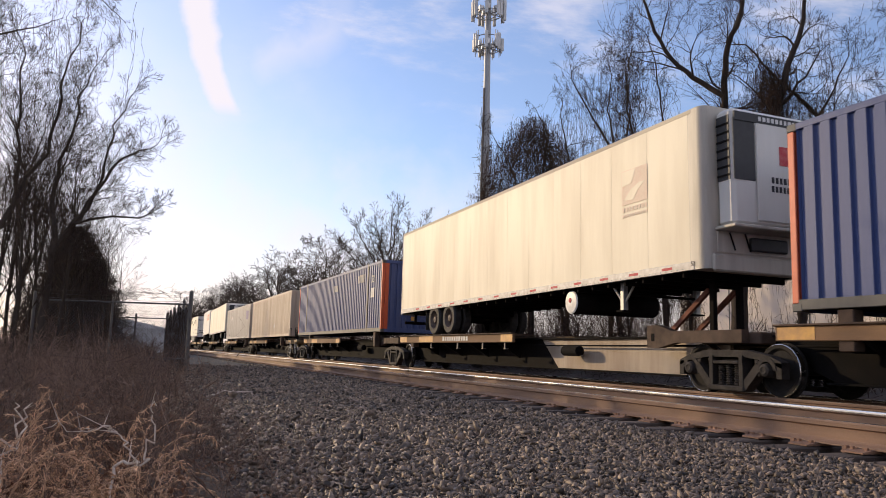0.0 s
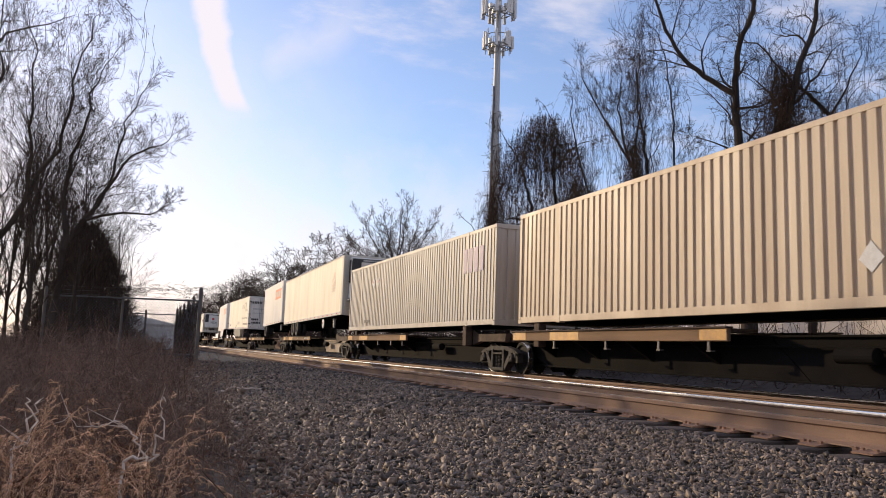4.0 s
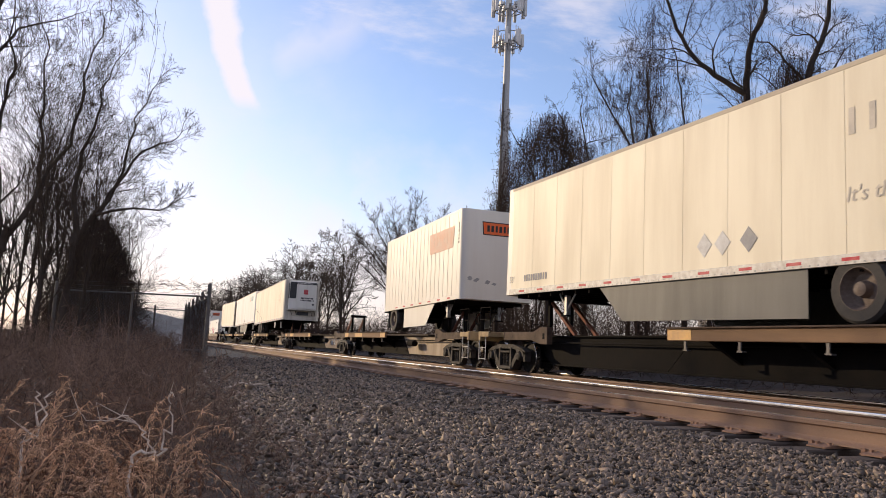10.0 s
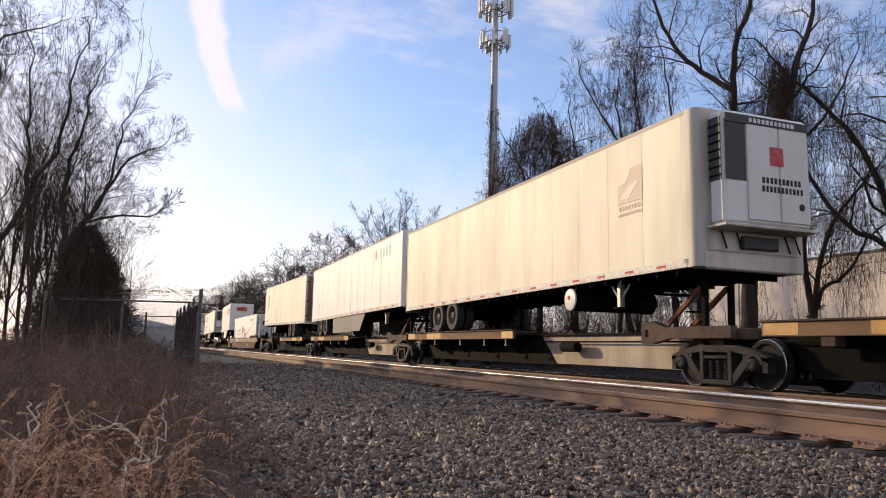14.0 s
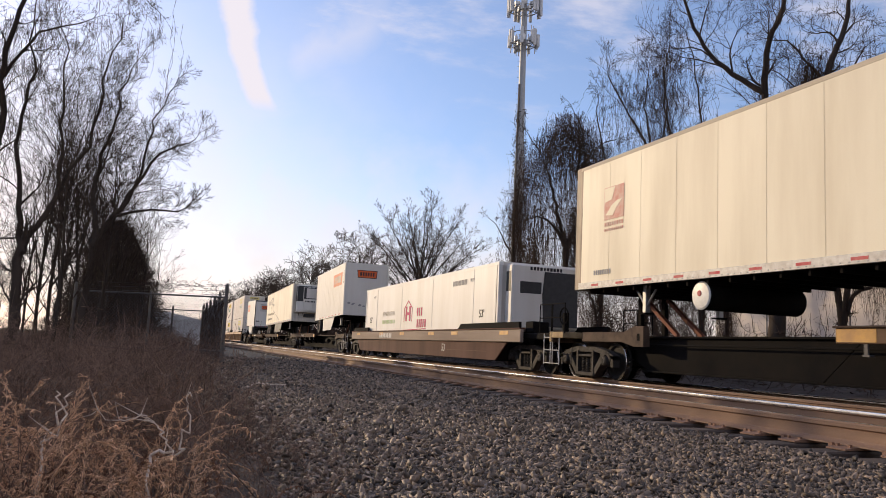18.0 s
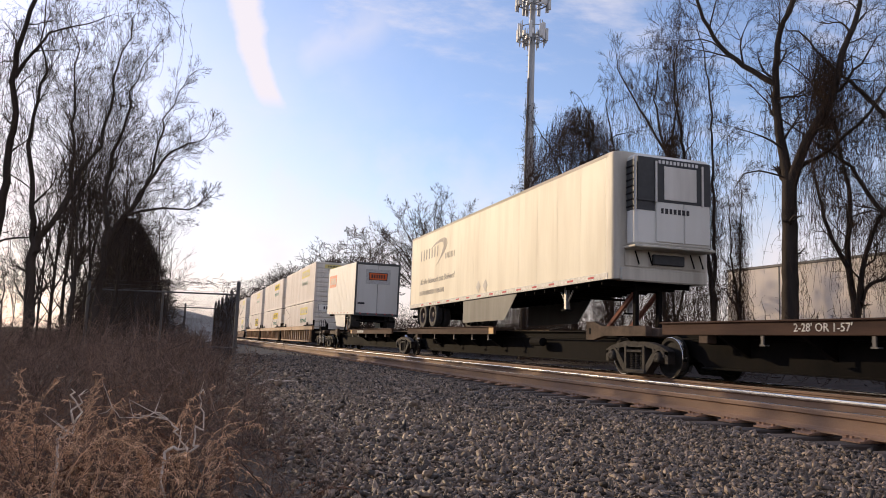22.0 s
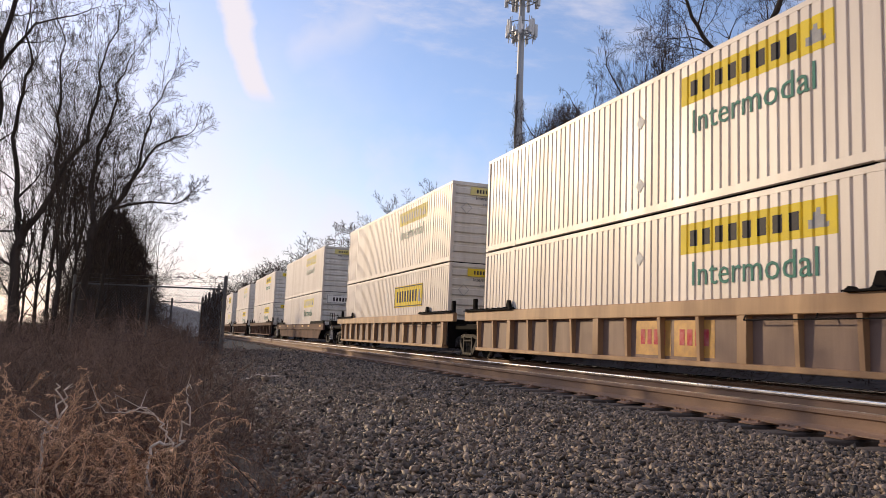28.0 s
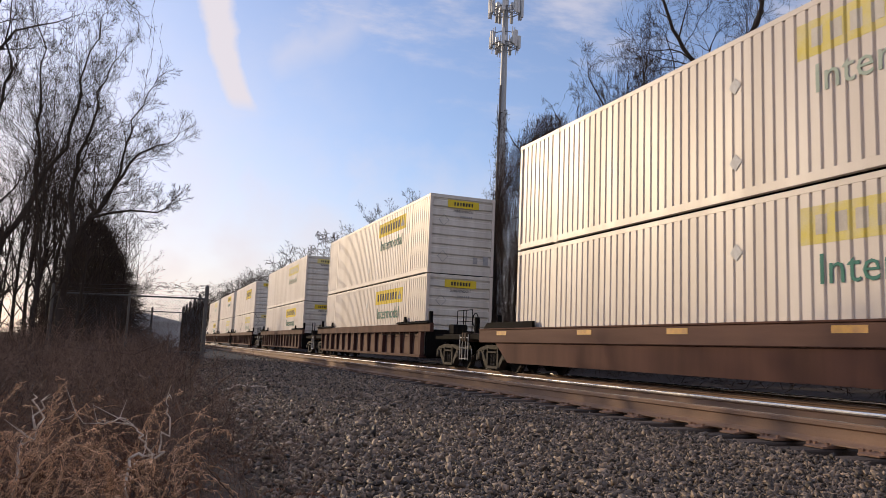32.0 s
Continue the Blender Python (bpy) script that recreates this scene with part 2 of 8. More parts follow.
DOWN = (1.0, 1.0, 0.12)      # patches drawn out downwards
ALONG = (1.0, 0.10, 1.0)     # patches drawn out along the track
M = dict(
    white_paint=surface("white_paint", (0.80, 0.78, 0.74), (0.60, 0.56, 0.48), 0.48, scale=1.3, amount=0.45, stretch=DOWN, bump=0.03, grain_amount=0.04),
    cream_panel=surface("cream_panel", (0.83, 0.755, 0.585), (0.58, 0.48, 0.33), 0.55, scale=1.5, amount=0.55, contrast=(0.42, 0.78), stretch=DOWN, bump=0.03, grain_amount=0.04, spec=0.35),
    pup_white=surface("pup_white", (0.72, 0.69, 0.63), (0.52, 0.47, 0.38), 0.48, scale=1.6, amount=0.35, stretch=DOWN, bump=0.03, grain_amount=0.04),
    jb_white=surface("jb_white", (0.70, 0.625, 0.56), (0.48, 0.40, 0.33), 0.42, scale=1.1, amount=0.5, stretch=DOWN, bump=0.03, grain_amount=0.05),
    end_white=surface("end_white", (0.72, 0.675, 0.61), (0.38, 0.33, 0.27), 0.5, scale=1.6, amount=0.55, stretch=DOWN, bump=0.05, grain_amount=0.06),
    blue_paint=surface("blue_paint", (0.045, 0.072, 0.20), (0.12, 0.14, 0.25), 0.5, spec=0.3, scale=2.2, amount=0.7, stretch=DOWN, bump=0.05, grain_amount=0.08),
    orange_paint=surface("orange_paint", (0.62, 0.10, 0.035), (0.40, 0.08, 0.04), 0.45, scale=4, amount=0.5, bump=0.05),
    tan_paint=surface("tan_paint", (0.55, 0.44, 0.315), (0.34, 0.235, 0.155), 0.5, scale=1.3, amount=0.7, stretch=DOWN, bump=0.06, grain_amount=0.08),
    grey_paint=surface("grey_paint", (0.47, 0.435, 0.385), (0.30, 0.245, 0.19), 0.5, scale=1.5, amount=0.65, stretch=DOWN, bump=0.06, grain_amount=0.08),
    deck_paint=surface("deck_paint", (0.11, 0.072, 0.05), (0.04, 0.027, 0.021), 0.8, scale=2.5, amount=0.8, bump=0.2, spec=0.25),
    sill_cream=surface("sill_cream", (0.50, 0.41, 0.31), (0.24, 0.17, 0.12), 0.75, spec=0.25, scale=1.4, amount=0.75, bump=0.12, stretch=DOWN),
    rust_sill=surface("rust_sill", (0.10, 0.052, 0.035), (0.035, 0.021, 0.017), 0.8, scale=2.5, amount=0.8, bump=0.2, spec=0.2, stretch=ALONG),
    deck_tan=surface("deck_tan", (0.26, 0.155, 0.085), (0.11, 0.07, 0.046), 0.75, scale=1.8, amount=0.85, bump=0.15, spec=0.2, stretch=ALONG),
    safety_yellow=surface("safety_yellow", (0.62, 0.32, 0.055), (0.30, 0.15, 0.07), 0.5, scale=5, amount=0.6, bump=0.08),
    well_brown=surface("well_brown", (0.125, 0.058, 0.043), (0.055, 0.028, 0.022), 0.75, spec=0.15, scale=1.2, amount=0.7, stretch=DOWN, bump=0.12),
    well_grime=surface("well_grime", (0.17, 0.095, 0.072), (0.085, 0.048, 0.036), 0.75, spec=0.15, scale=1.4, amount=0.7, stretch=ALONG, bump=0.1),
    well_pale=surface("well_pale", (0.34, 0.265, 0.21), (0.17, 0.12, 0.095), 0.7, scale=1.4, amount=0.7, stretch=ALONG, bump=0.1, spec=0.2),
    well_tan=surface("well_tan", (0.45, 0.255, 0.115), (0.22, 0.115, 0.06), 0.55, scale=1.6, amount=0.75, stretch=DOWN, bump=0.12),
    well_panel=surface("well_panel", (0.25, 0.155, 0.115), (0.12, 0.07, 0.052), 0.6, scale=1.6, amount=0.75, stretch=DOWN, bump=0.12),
    black_steel=surface("black_steel", (0.0065, 0.006, 0.006), (0.016, 0.012, 0.010), 0.92, scale=4, amount=0.6, bump=0.15, spec=0.12),
    truck_iron=surface("truck_iron", (0.045, 0.037, 0.032), (0.017, 0.014, 0.012), 0.75, metal=0.1, spec=0.3, scale=7, amount=0.8, bump=0.3),
    wheel_iron=surface("wheel_iron", (0.030, 0.026, 0.023), (0.014, 0.012, 0.011), 0.75, metal=0.0, spec=0.15, scale=8, amount=0.7, bump=0.15),
    bright_steel=surface("bright_steel", (0.62, 0.60, 0.57), (0.46, 0.43, 0.40), 0.24, metal=1.0, scale=12, amount=0.6, bump=0.03, stretch=ALONG),
    rail_rust=surface("rail_rust", (0.30, 0.18, 0.112), (0.17, 0.10, 0.064), 0.75, scale=3, amount=0.7, bump=0.25, stretch=ALONG),
    plate_rust=surface("plate_rust", (0.30, 0.165, 0.10), (0.15, 0.085, 0.055), 0.8, scale=20, amount=0.8, bump=0.3, vary=0.25),
    tie_wood=surface("tie_wood", (0.060, 0.044, 0.035), (0.115, 0.082, 0.062), 0.85, scale=6, amount=0.8, bump=0.5, stretch=(0.12, 1, 1), vary=0.3),
    end_cream=surface("end_cream", (0.50, 0.36, 0.19), (0.20, 0.13, 0.075), 0.7, scale=3, amount=0.8, bump=0.15, spec=0.2),
    hitch_red=surface("hitch_red", (0.26, 0.10, 0.065), (0.12, 0.06, 0.045), 0.75, scale=4, amount=0.8, bump=0.15, spec=0.2),
    rubber=surface("rubber", (0.024, 0.022, 0.021), (0.060, 0.052, 0.046), 0.8, scale=9, amount=0.7, bump=0.2),
    rim_white=surface("rim_white", (0.62, 0.60, 0.56), (0.36, 0.31, 0.26), 0.5, scale=9, amount=0.7, bump=0.08),
    rim_rust=surface("rim_rust", (0.17, 0.13, 0.105), (0.07, 0.05, 0.042), 0.65, scale=9, amount=0.8, bump=0.1, spec=0.25),
    alloy=surface("alloy", (0.60, 0.59, 0.57), (0.42, 0.41, 0.39), 0.33, metal=0.9, scale=4, amount=0.6, bump=0.04),
    nose_grey=surface("nose_grey", (0.62, 0.57, 0.48), (0.30, 0.26, 0.205), 0.5, scale=1.8, amount=0.8, stretch=DOWN, bump=0.05),
    dark_grille=surface("dark_grille", (0.020, 0.020, 0.022), (0.05, 0.05, 0.05), 0.55, scale=8, bump=0.1),
    skirt_grey=surface("skirt_grey", (0.095, 0.095, 0.095), (0.06, 0.057, 0.054), 0.6, scale=2, amount=0.7, bump=0.05, stretch=DOWN),
    fuel_tank=surface("fuel_tank", (0.70, 0.69, 0.66), (0.48, 0.46, 0.42), 0.4, scale=6, amount=0.5, bump=0.04),
    red_mark=surface("red_mark", (0.50, 0.045, 0.06), (0.60, 0.25, 0.22), 0.62, scale=6, amount=0.7, bump=0.02, spec=0.2),
    faded_red=surface("faded_red", (0.66, 0.30, 0.24), (0.74, 0.62, 0.50), 0.62, scale=5, amount=0.8, bump=0.02, spec=0.2),
    sign_orange=surface("sign_orange", (0.78, 0.135, 0.035), (0.66, 0.20, 0.09), 0.6, scale=3, amount=0.6, bump=0.02, spec=0.2),
    sign_faded=surface("sign_faded", (0.80, 0.30, 0.17), (0.80, 0.46, 0.32), 0.6, scale=3, amount=0.7, bump=0.02, spec=0.2),
    sign_yellow=surface("sign_yellow", (0.80, 0.60, 0.035), (0.66, 0.50, 0.10), 0.62, scale=3, amount=0.5, bump=0.02, spec=0.2),
    ink=surface("ink", (0.035, 0.033, 0.035), (0.08, 0.07, 0.07), 0.62, scale=8, bump=0.02, spec=0.2),
    ink_grey=surface("ink_grey", (0.30, 0.30, 0.31), (0.45, 0.43, 0.40), 0.62, scale=5, amount=0.7, bump=0.02, spec=0.2),
    ink_worn=surface("ink_worn", (0.52, 0.47, 0.40), (0.70, 0.63, 0.52), 0.62, scale=3, amount=0.9, bump=0.02, spec=0.2),
    pink_ghost=surface("pink_ghost", (0.80, 0.63, 0.49), (0.81, 0.70, 0.54), 0.62, scale=5, amount=0.8, bump=0.02, spec=0.2),
    sign_ghost=surface("sign_ghost", (0.80, 0.48, 0.34), (0.76, 0.60, 0.48), 0.62, scale=3, amount=0.8, bump=0.02, spec=0.2),
    ink_mid=surface("ink_mid", (0.36, 0.32, 0.28), (0.58, 0.52, 0.43), 0.62, scale=3, amount=0.9, bump=0.02, spec=0.2),
    sign_pale=surface("sign_pale", (0.76, 0.63, 0.15), (0.72, 0.64, 0.40), 0.62, scale=3, amount=0.8, bump=0.02, spec=0.2),
    rail_cream=surface("rail_cream", (0.66, 0.58, 0.44), (0.42, 0.35, 0.26), 0.7, scale=2, amount=0.6, bump=0.03, spec=0.15, stretch=ALONG),
    ink_faint=surface("ink_faint", (0.60, 0.55, 0.47), (0.72, 0.67, 0.58), 0.62, scale=3, amount=0.7, bump=0.02, spec=0.2),
    green_ink=surface("green_ink", (0.035, 0.17, 0.13), (0.10, 0.26, 0.21), 0.62, scale=4, amount=0.6, bump=0.02, spec=0.2),
    green_faint=surface("green_faint", (0.34, 0.44, 0.36), (0.52, 0.54, 0.46), 0.62, scale=3, amount=0.8, bump=0.02, spec=0.2),
    magenta_ink=surface("magenta_ink", (0.52, 0.045, 0.14), (0.60, 0.14, 0.22), 0.62, scale=4, amount=0.5, bump=0.02, spec=0.2),
    stencil_white=surface("stencil_white", (0.70, 0.69, 0.66), (0.50, 0.47, 0.43), 0.62, scale=9, amount=0.6, bump=0.03, spec=0.2),
    galvanised=surface("galvanised", (0.36, 0.36, 0.355), (0.26, 0.25, 0.245), 0.5, metal=0.6, scale=8, amount=0.5, bump=0.06),
    fence_dark=surface("fence_dark", (0.13, 0.12, 0.115), (0.08, 0.07, 0.065), 0.6, metal=0.3, scale=8, amount=0.5, bump=0.06),
    antenna_white=surface("antenna_white", (0.66, 0.66, 0.65), (0.52, 0.52, 0.51), 0.5, scale=2, amount=0.5, bump=0.02),
    bark=surface("bark", (0.062, 0.047, 0.037), (0.032, 0.025, 0.021), 0.95, scale=5, amount=0.8, grain=35, bump=0.6, stretch=DOWN, spec=0.2),
    twig=surface("twig", (0.058, 0.041, 0.032), (0.036, 0.026, 0.022), 0.95, scale=3, amount=0.8, bump=0.2, island=0.25, spec=0.2),
    vine=surface("vine", (0.066, 0.040, 0.028), (0.026, 0.017, 0.014), 0.95, scale=2, amount=0.8, bump=0.2, island=0.4, spec=0.2),
    needles=surface("needles", (0.075, 0.056, 0.040), (0.050, 0.034, 0.025), 0.9, scale=2, amount=0.7, bump=0.2, island=0.5, spec=0.2),
    dry_stem=surface("dry_stem", (0.25, 0.165, 0.125), (0.055, 0.037, 0.031), 0.9, scale=1.3, amount=0.85, bump=0.2, island=0.55, spec=0.2),
    dry_curl=surface("dry_curl", (0.68, 0.44, 0.28), (0.34, 0.19, 0.115), 0.85, scale=3, amount=0.7, bump=0.2, island=0.45, spec=0.2),
    pale_branch=surface("pale_branch", (0.70, 0.60, 0.51), (0.46, 0.37, 0.30), 0.85, scale=9, amount=0.7, bump=0.4),
    # bed colour carries the shade between loose stones, so the gaps look dark
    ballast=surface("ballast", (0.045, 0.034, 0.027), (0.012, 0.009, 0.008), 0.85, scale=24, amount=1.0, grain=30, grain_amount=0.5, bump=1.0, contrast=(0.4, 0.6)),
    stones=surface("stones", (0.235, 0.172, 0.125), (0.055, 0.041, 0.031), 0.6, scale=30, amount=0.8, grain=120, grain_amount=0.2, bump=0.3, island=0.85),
    soil=surface("soil", (0.075, 0.050, 0.037), (0.036, 0.026, 0.020), 0.95, scale=2.2, amount=0.9, grain=40, grain_amount=0.3, bump=0.9),
    warehouse=surface("warehouse", (0.66, 0.58, 0.52), (0.52, 0.45, 0.40), 0.7, scale=0.5, amount=0.6, bump=0.08, stretch=(1, 1, 0.2)),
    roof_dark=surface("roof_dark", (0.16, 0.145, 0.135), (0.10, 0.09, 0.085), 0.7, scale=0.6, amount=0.6, bump=0.1),
    leaf_dead=surface("leaf_dead", (0.27, 0.14, 0.085), (0.10, 0.052, 0.036), 0.85, scale=4, amount=0.8, bump=0.2, island=0.5, spec=0.2),
)


# ---- mesh tools ----
class Geo:
    """Collects vertices and faces of one mesh."""

    def __init__(self):
        self.v, self.f = [], []

    def add(self, verts, faces):
        k = len(self.v)
        self.v += [tuple(p) for p in verts]
        self.f += [tuple(i + k for i in f) for f in faces]
        return self

    def box(self, x0, x1, y0, y1, z0, z1, bevel=0.0):
        b = min(bevel, 0.45 * min(x1 - x0, y1 - y0, z1 - z0))
        if b <= 0:
            v = [(x, y, z) for x in (x0, x1) for y in (y0, y1) for z in (z0, z1)]
            return self.add(v, [(0, 1, 3, 2), (4, 6, 7, 5), (0, 4, 5, 1), (2, 3, 7, 6), (0, 2, 6, 4), (1, 5, 7, 3)])
        lo, hi, v, idx = (x0, y0, z0), (x1, y1, z1), [], {}
        for sx in (0, 1):
            for sy in (0, 1):
                for sz in (0, 1):
                    s = (sx, sy, sz)
                    c = [hi[i] if s[i] else lo[i] for i in range(3)]
                    n = [c[i] + (-b if s[i] else b) for i in range(3)]
                    for ax in range(3):
                        q = list(n)
                        q[ax] = c[ax]
                        idx[s, ax] = len(v)
                        v.append(tuple(q))
        f = []
        for ax in range(3):
            o1, o2 = [(1, 2), (2, 0), (0, 1)][ax]
            for side in (0, 1):
                ring = []
                for p1, p2 in ((0, 0), (1, 0), (1, 1), (0, 1)):
                    s = [0, 0, 0]
                    s[ax], s[o1], s[o2] = side, p1, p2
                    ring.append(idx[tuple(s), ax])
                f.append(tuple(ring if side else ring[::-1]))
            for p1 in (0, 1):
                for p2 in (0, 1):
                    sa, sb = [0, 0, 0], [0, 0, 0]
                    sa[o1], sa[o2], sb[o1], sb[o2], sb[ax] = p1, p2, p1, p2, 1
                    q = (idx[tuple(sa), o1], idx[tuple(sb), o1], idx[tuple(sb), o2], idx[tuple(sa), o2])
                    f.append(q if (p1 ^ p2) == 0 else q[::-1])
        for s in [(i, j, k) for i in (0, 1) for j in (0, 1) for k in (0, 1)]:
            q = tuple(idx[s, ax] for ax in range(3))
            f.append(q if sum(s) % 2 else q[::-1])
        return self.add(v, f)

    def prism(self, outline, axis, a, b):
        """An outline of (p, q) pushed along an axis from a to b. axis x: (y, z); y: (x, z); z: (x, y)."""
        put = {"x": lambda p, q, t: (t, p, q), "y": lambda p, q, t: (p, t, q), "z": lambda p, q, t: (p, q, t)}[axis]
        n = len(outline)
        v = [put(p, q, a) for p, q in outline] + [put(p, q, b) for p, q in outline]
        f = [(i, (i + 1) % n, n + (i + 1) % n, n + i) for i in range(n)]
        return self.add(v, f + [tuple(range(n))[::-1], tuple(range(n, 2 * n))])

    def turned(self, centre, axis, rings, n=20, first=True, last=True):
        """A body of revolution: rings of (distance along the axis, radius); first, last: whether that end is closed."""
        put = {"x": lambda a, c, s: (a, c, s), "y": lambda a, c, s: (c, a, s), "z": lambda a, c, s: (c, s, a)}[axis]
        v = []
        for a, r in rings:
            for i in range(n):
                t = 2 * math.pi * i / n
                q = put(a, r * math.cos(t), r * math.sin(t))
                v.append(tuple(centre[j] + q[j] for j in range(3)))
        f = []
        for k in range(len(rings) - 1):
            for i in range(n):
                j = (i + 1) % n
                f.append((k * n + i, k * n + j, (k + 1) * n + j, (k + 1) * n + i))
        if first:
            f.append(tuple(range(n))[::-1])
        if last:
            f.append(tuple(range((len(rings) - 1) * n, len(rings) * n)))
        return self.add(v, f)

    def rod(self, a, b, ra, rb=None, n=6):
        a, b = Vector(a), Vector(b)
        rb = ra if rb is None else rb
        d = (b - a).normalized()
        u = d.orthogonal().normalized()
        w = d.cross(u)
        v = []
        for c, r in ((a, ra), (b, rb)):
            for i in range(n):
                t = 2 * math.pi * i / n
                v.append(c + u * (r * math.cos(t)) + w * (r * math.sin(t)))
        f = [(i, (i + 1) % n, n + (i + 1) % n, n + i) for i in range(n)]
        return self.add(v, f + [tuple(range(n))[::-1], tuple(range(n, 2 * n))])

    def sheet(self, profile, axis, a, b, back=0.02):
        """A folded sheet: open profile pushed along an axis, with a thin back."""
        put = {"z": lambda p, q, t: (p, q, t), "x": lambda p, q, t: (t, p, q), "y": lambda p, q, t: (p, t, q)}[axis]
        n = len(profile)
        v = [put(p, q, a) for p, q in profile] + [put(p, q, b) for p, q in profile]
        return self.add(v, [(i, i + 1, n + i + 1, n + i) for i in range(n - 1)])

    def mesh(self, name, material, smooth=False):
        me = bpy.data.meshes.new(name)
        me.from_pydata(self.v, [], self.f)
        me.materials.append(material)
        if smooth:
            me.polygons.foreach_set("use_smooth", [True] * len(me.polygons))
        me.update()
        return me


def part(name, geo, material, parent, label="", smooth=False, loc=None):
    """One mesh object under a thing or under a part."""
    ob = new(name, geo.mesh(name, material, smooth) if isinstance(geo, Geo) else geo)
    ob.parent = parent
    if loc:
        ob.location = loc
    return tagged(ob, label)


def thing(name, label, category, at=(0, 0, 0), group="", kind=""):
    ob = new(name)
    ob.location = at
    ob.empty_display_size = 0.3
    return tagged(ob, label, category, group, kind)


def lettering(name, words, size, material, parent, where, facing, slant=0.0, width=None):
    """Raised letters on a side (facing 'side', read towards the train's head) or on an end (facing 'end')."""
    cu = bpy.data.curves.new(name, "FONT")
    cu.body, cu.size, cu.extrude, cu.align_x, cu.align_y, cu.resolution_u, cu.shear = words, size, 0.002, "CENTER", "CENTER", 2, slant
    tmp = bpy.data.objects.new(name, cu)
    me = bpy.data.meshes.new_from_object(tmp)
    bpy.data.objects.remove(tmp)
    me.materials.append(material)
    ob = new(name, me)
    ob.parent = parent
    cols = {"side": ((0, -1, 0), (0, 0, 1), (-1, 0, 0)), "end": ((1, 0, 0), (0, 0, 1), (0, -1, 0))}[facing]
    rot = Matrix(cols).transposed().to_4x4()
    ob.matrix_basis = Matrix.Translation(where) @ rot @ Matrix.Diagonal(((width or 1), 1, 1, 1))
    return ob

# ---- ground and tracks ----
NEAR_RAILS, FAR_RAILS = (5.25, 6.75), (9.80, 11.30)
NEAR_HEAD, FAR_HEAD = 0.260, 0.145


def ground_height(x, y):
    z = 0.0
    if x < 0.4:
        z += 0.05 * min(1, (0.4 - x) / 2) + 0.10 * max(0, min(1, (-2 - x) / 6))
    if x > 13.2:
        z += 0.25 * min(1.0, (x - 13.2) / 4)
    return z - 0.02 + 0.05 * noise.noise((x * 0.35, y * 0.35, 0))


def sheet_mesh(name, xs, ys, height, material):
    v = [(x, y, height(x, y)) for x in xs for y in ys]
    n = len(ys)
    f = [(i * n + j, (i + 1) * n + j, (i + 1) * n + j + 1, i * n + j + 1) for i in range(len(xs) - 1) for j in range(n - 1)]
    me = bpy.data.meshes.new(name)
    me.from_pydata(v, [], f)
    me.materials.append(material)
    return me


def spread(*stops):
    out = []
    for a, b, n in stops:
        out += [a + (b - a) * i / n for i in range(n)]
    return out + [stops[-1][1]]


def build_ground():
    xs = spread((-900, -60, 8), (-60, -8, 10), (-8, 14, 44), (14, 60, 14), (60, 900, 8))
    ys = spread((-400, -30, 6), (-30, 0, 8), (0, 40, 60), (40, 160, 24), (160, 1500, 10))
    tagged(new("ground", sheet_mesh("ground", xs, ys, lambda x, y: ground_height(x, y) - (0.06 if 0.5 < x < 13 else 0), M["soil"])), "bare winter ground with dead leaf litter", "ground", kind="structure")

    def bed(x, y):
        edge = 0.62 + 0.10 * noise.noise((y * 0.7, 3, 0)) + 0.02 * max(0, y - 4) * (1 if y < 40 else 0)
        bump = 0.018 * noise.noise((x * 1.7, y * 1.7, 5)) + 0.01 * noise.noise((x * 6, y * 6, 1))
        if x <= 4.75:
            z = -0.015 + 0.027 * max(0, min(1, (x - 3.7) / 0.9))
        elif x <= 7.9:
            z = -0.035
        elif x <= 9.0:
            z = -0.035 - 0.10 * (x - 7.9) / 1.1
        elif x <= 12.4:
            z = -0.135
        else:
            z = -0.135 - 0.10 * (x - 12.4)
        if x < edge:
            z -= 0.25 * (edge - x)
        return z + bump

    xs = spread((0.3, 5, 40), (5, 13.4, 44))
    ys = spread((-30, 0, 20), (0, 24, 110), (24, 100, 80), (100, 500, 40))
    tagged(new("ballast_bed", sheet_mesh("ballast_bed", xs, ys, bed, M["ballast"])), "crushed stone bed under both tracks, coloured dark as shaded gaps", "ballast", kind="structure")


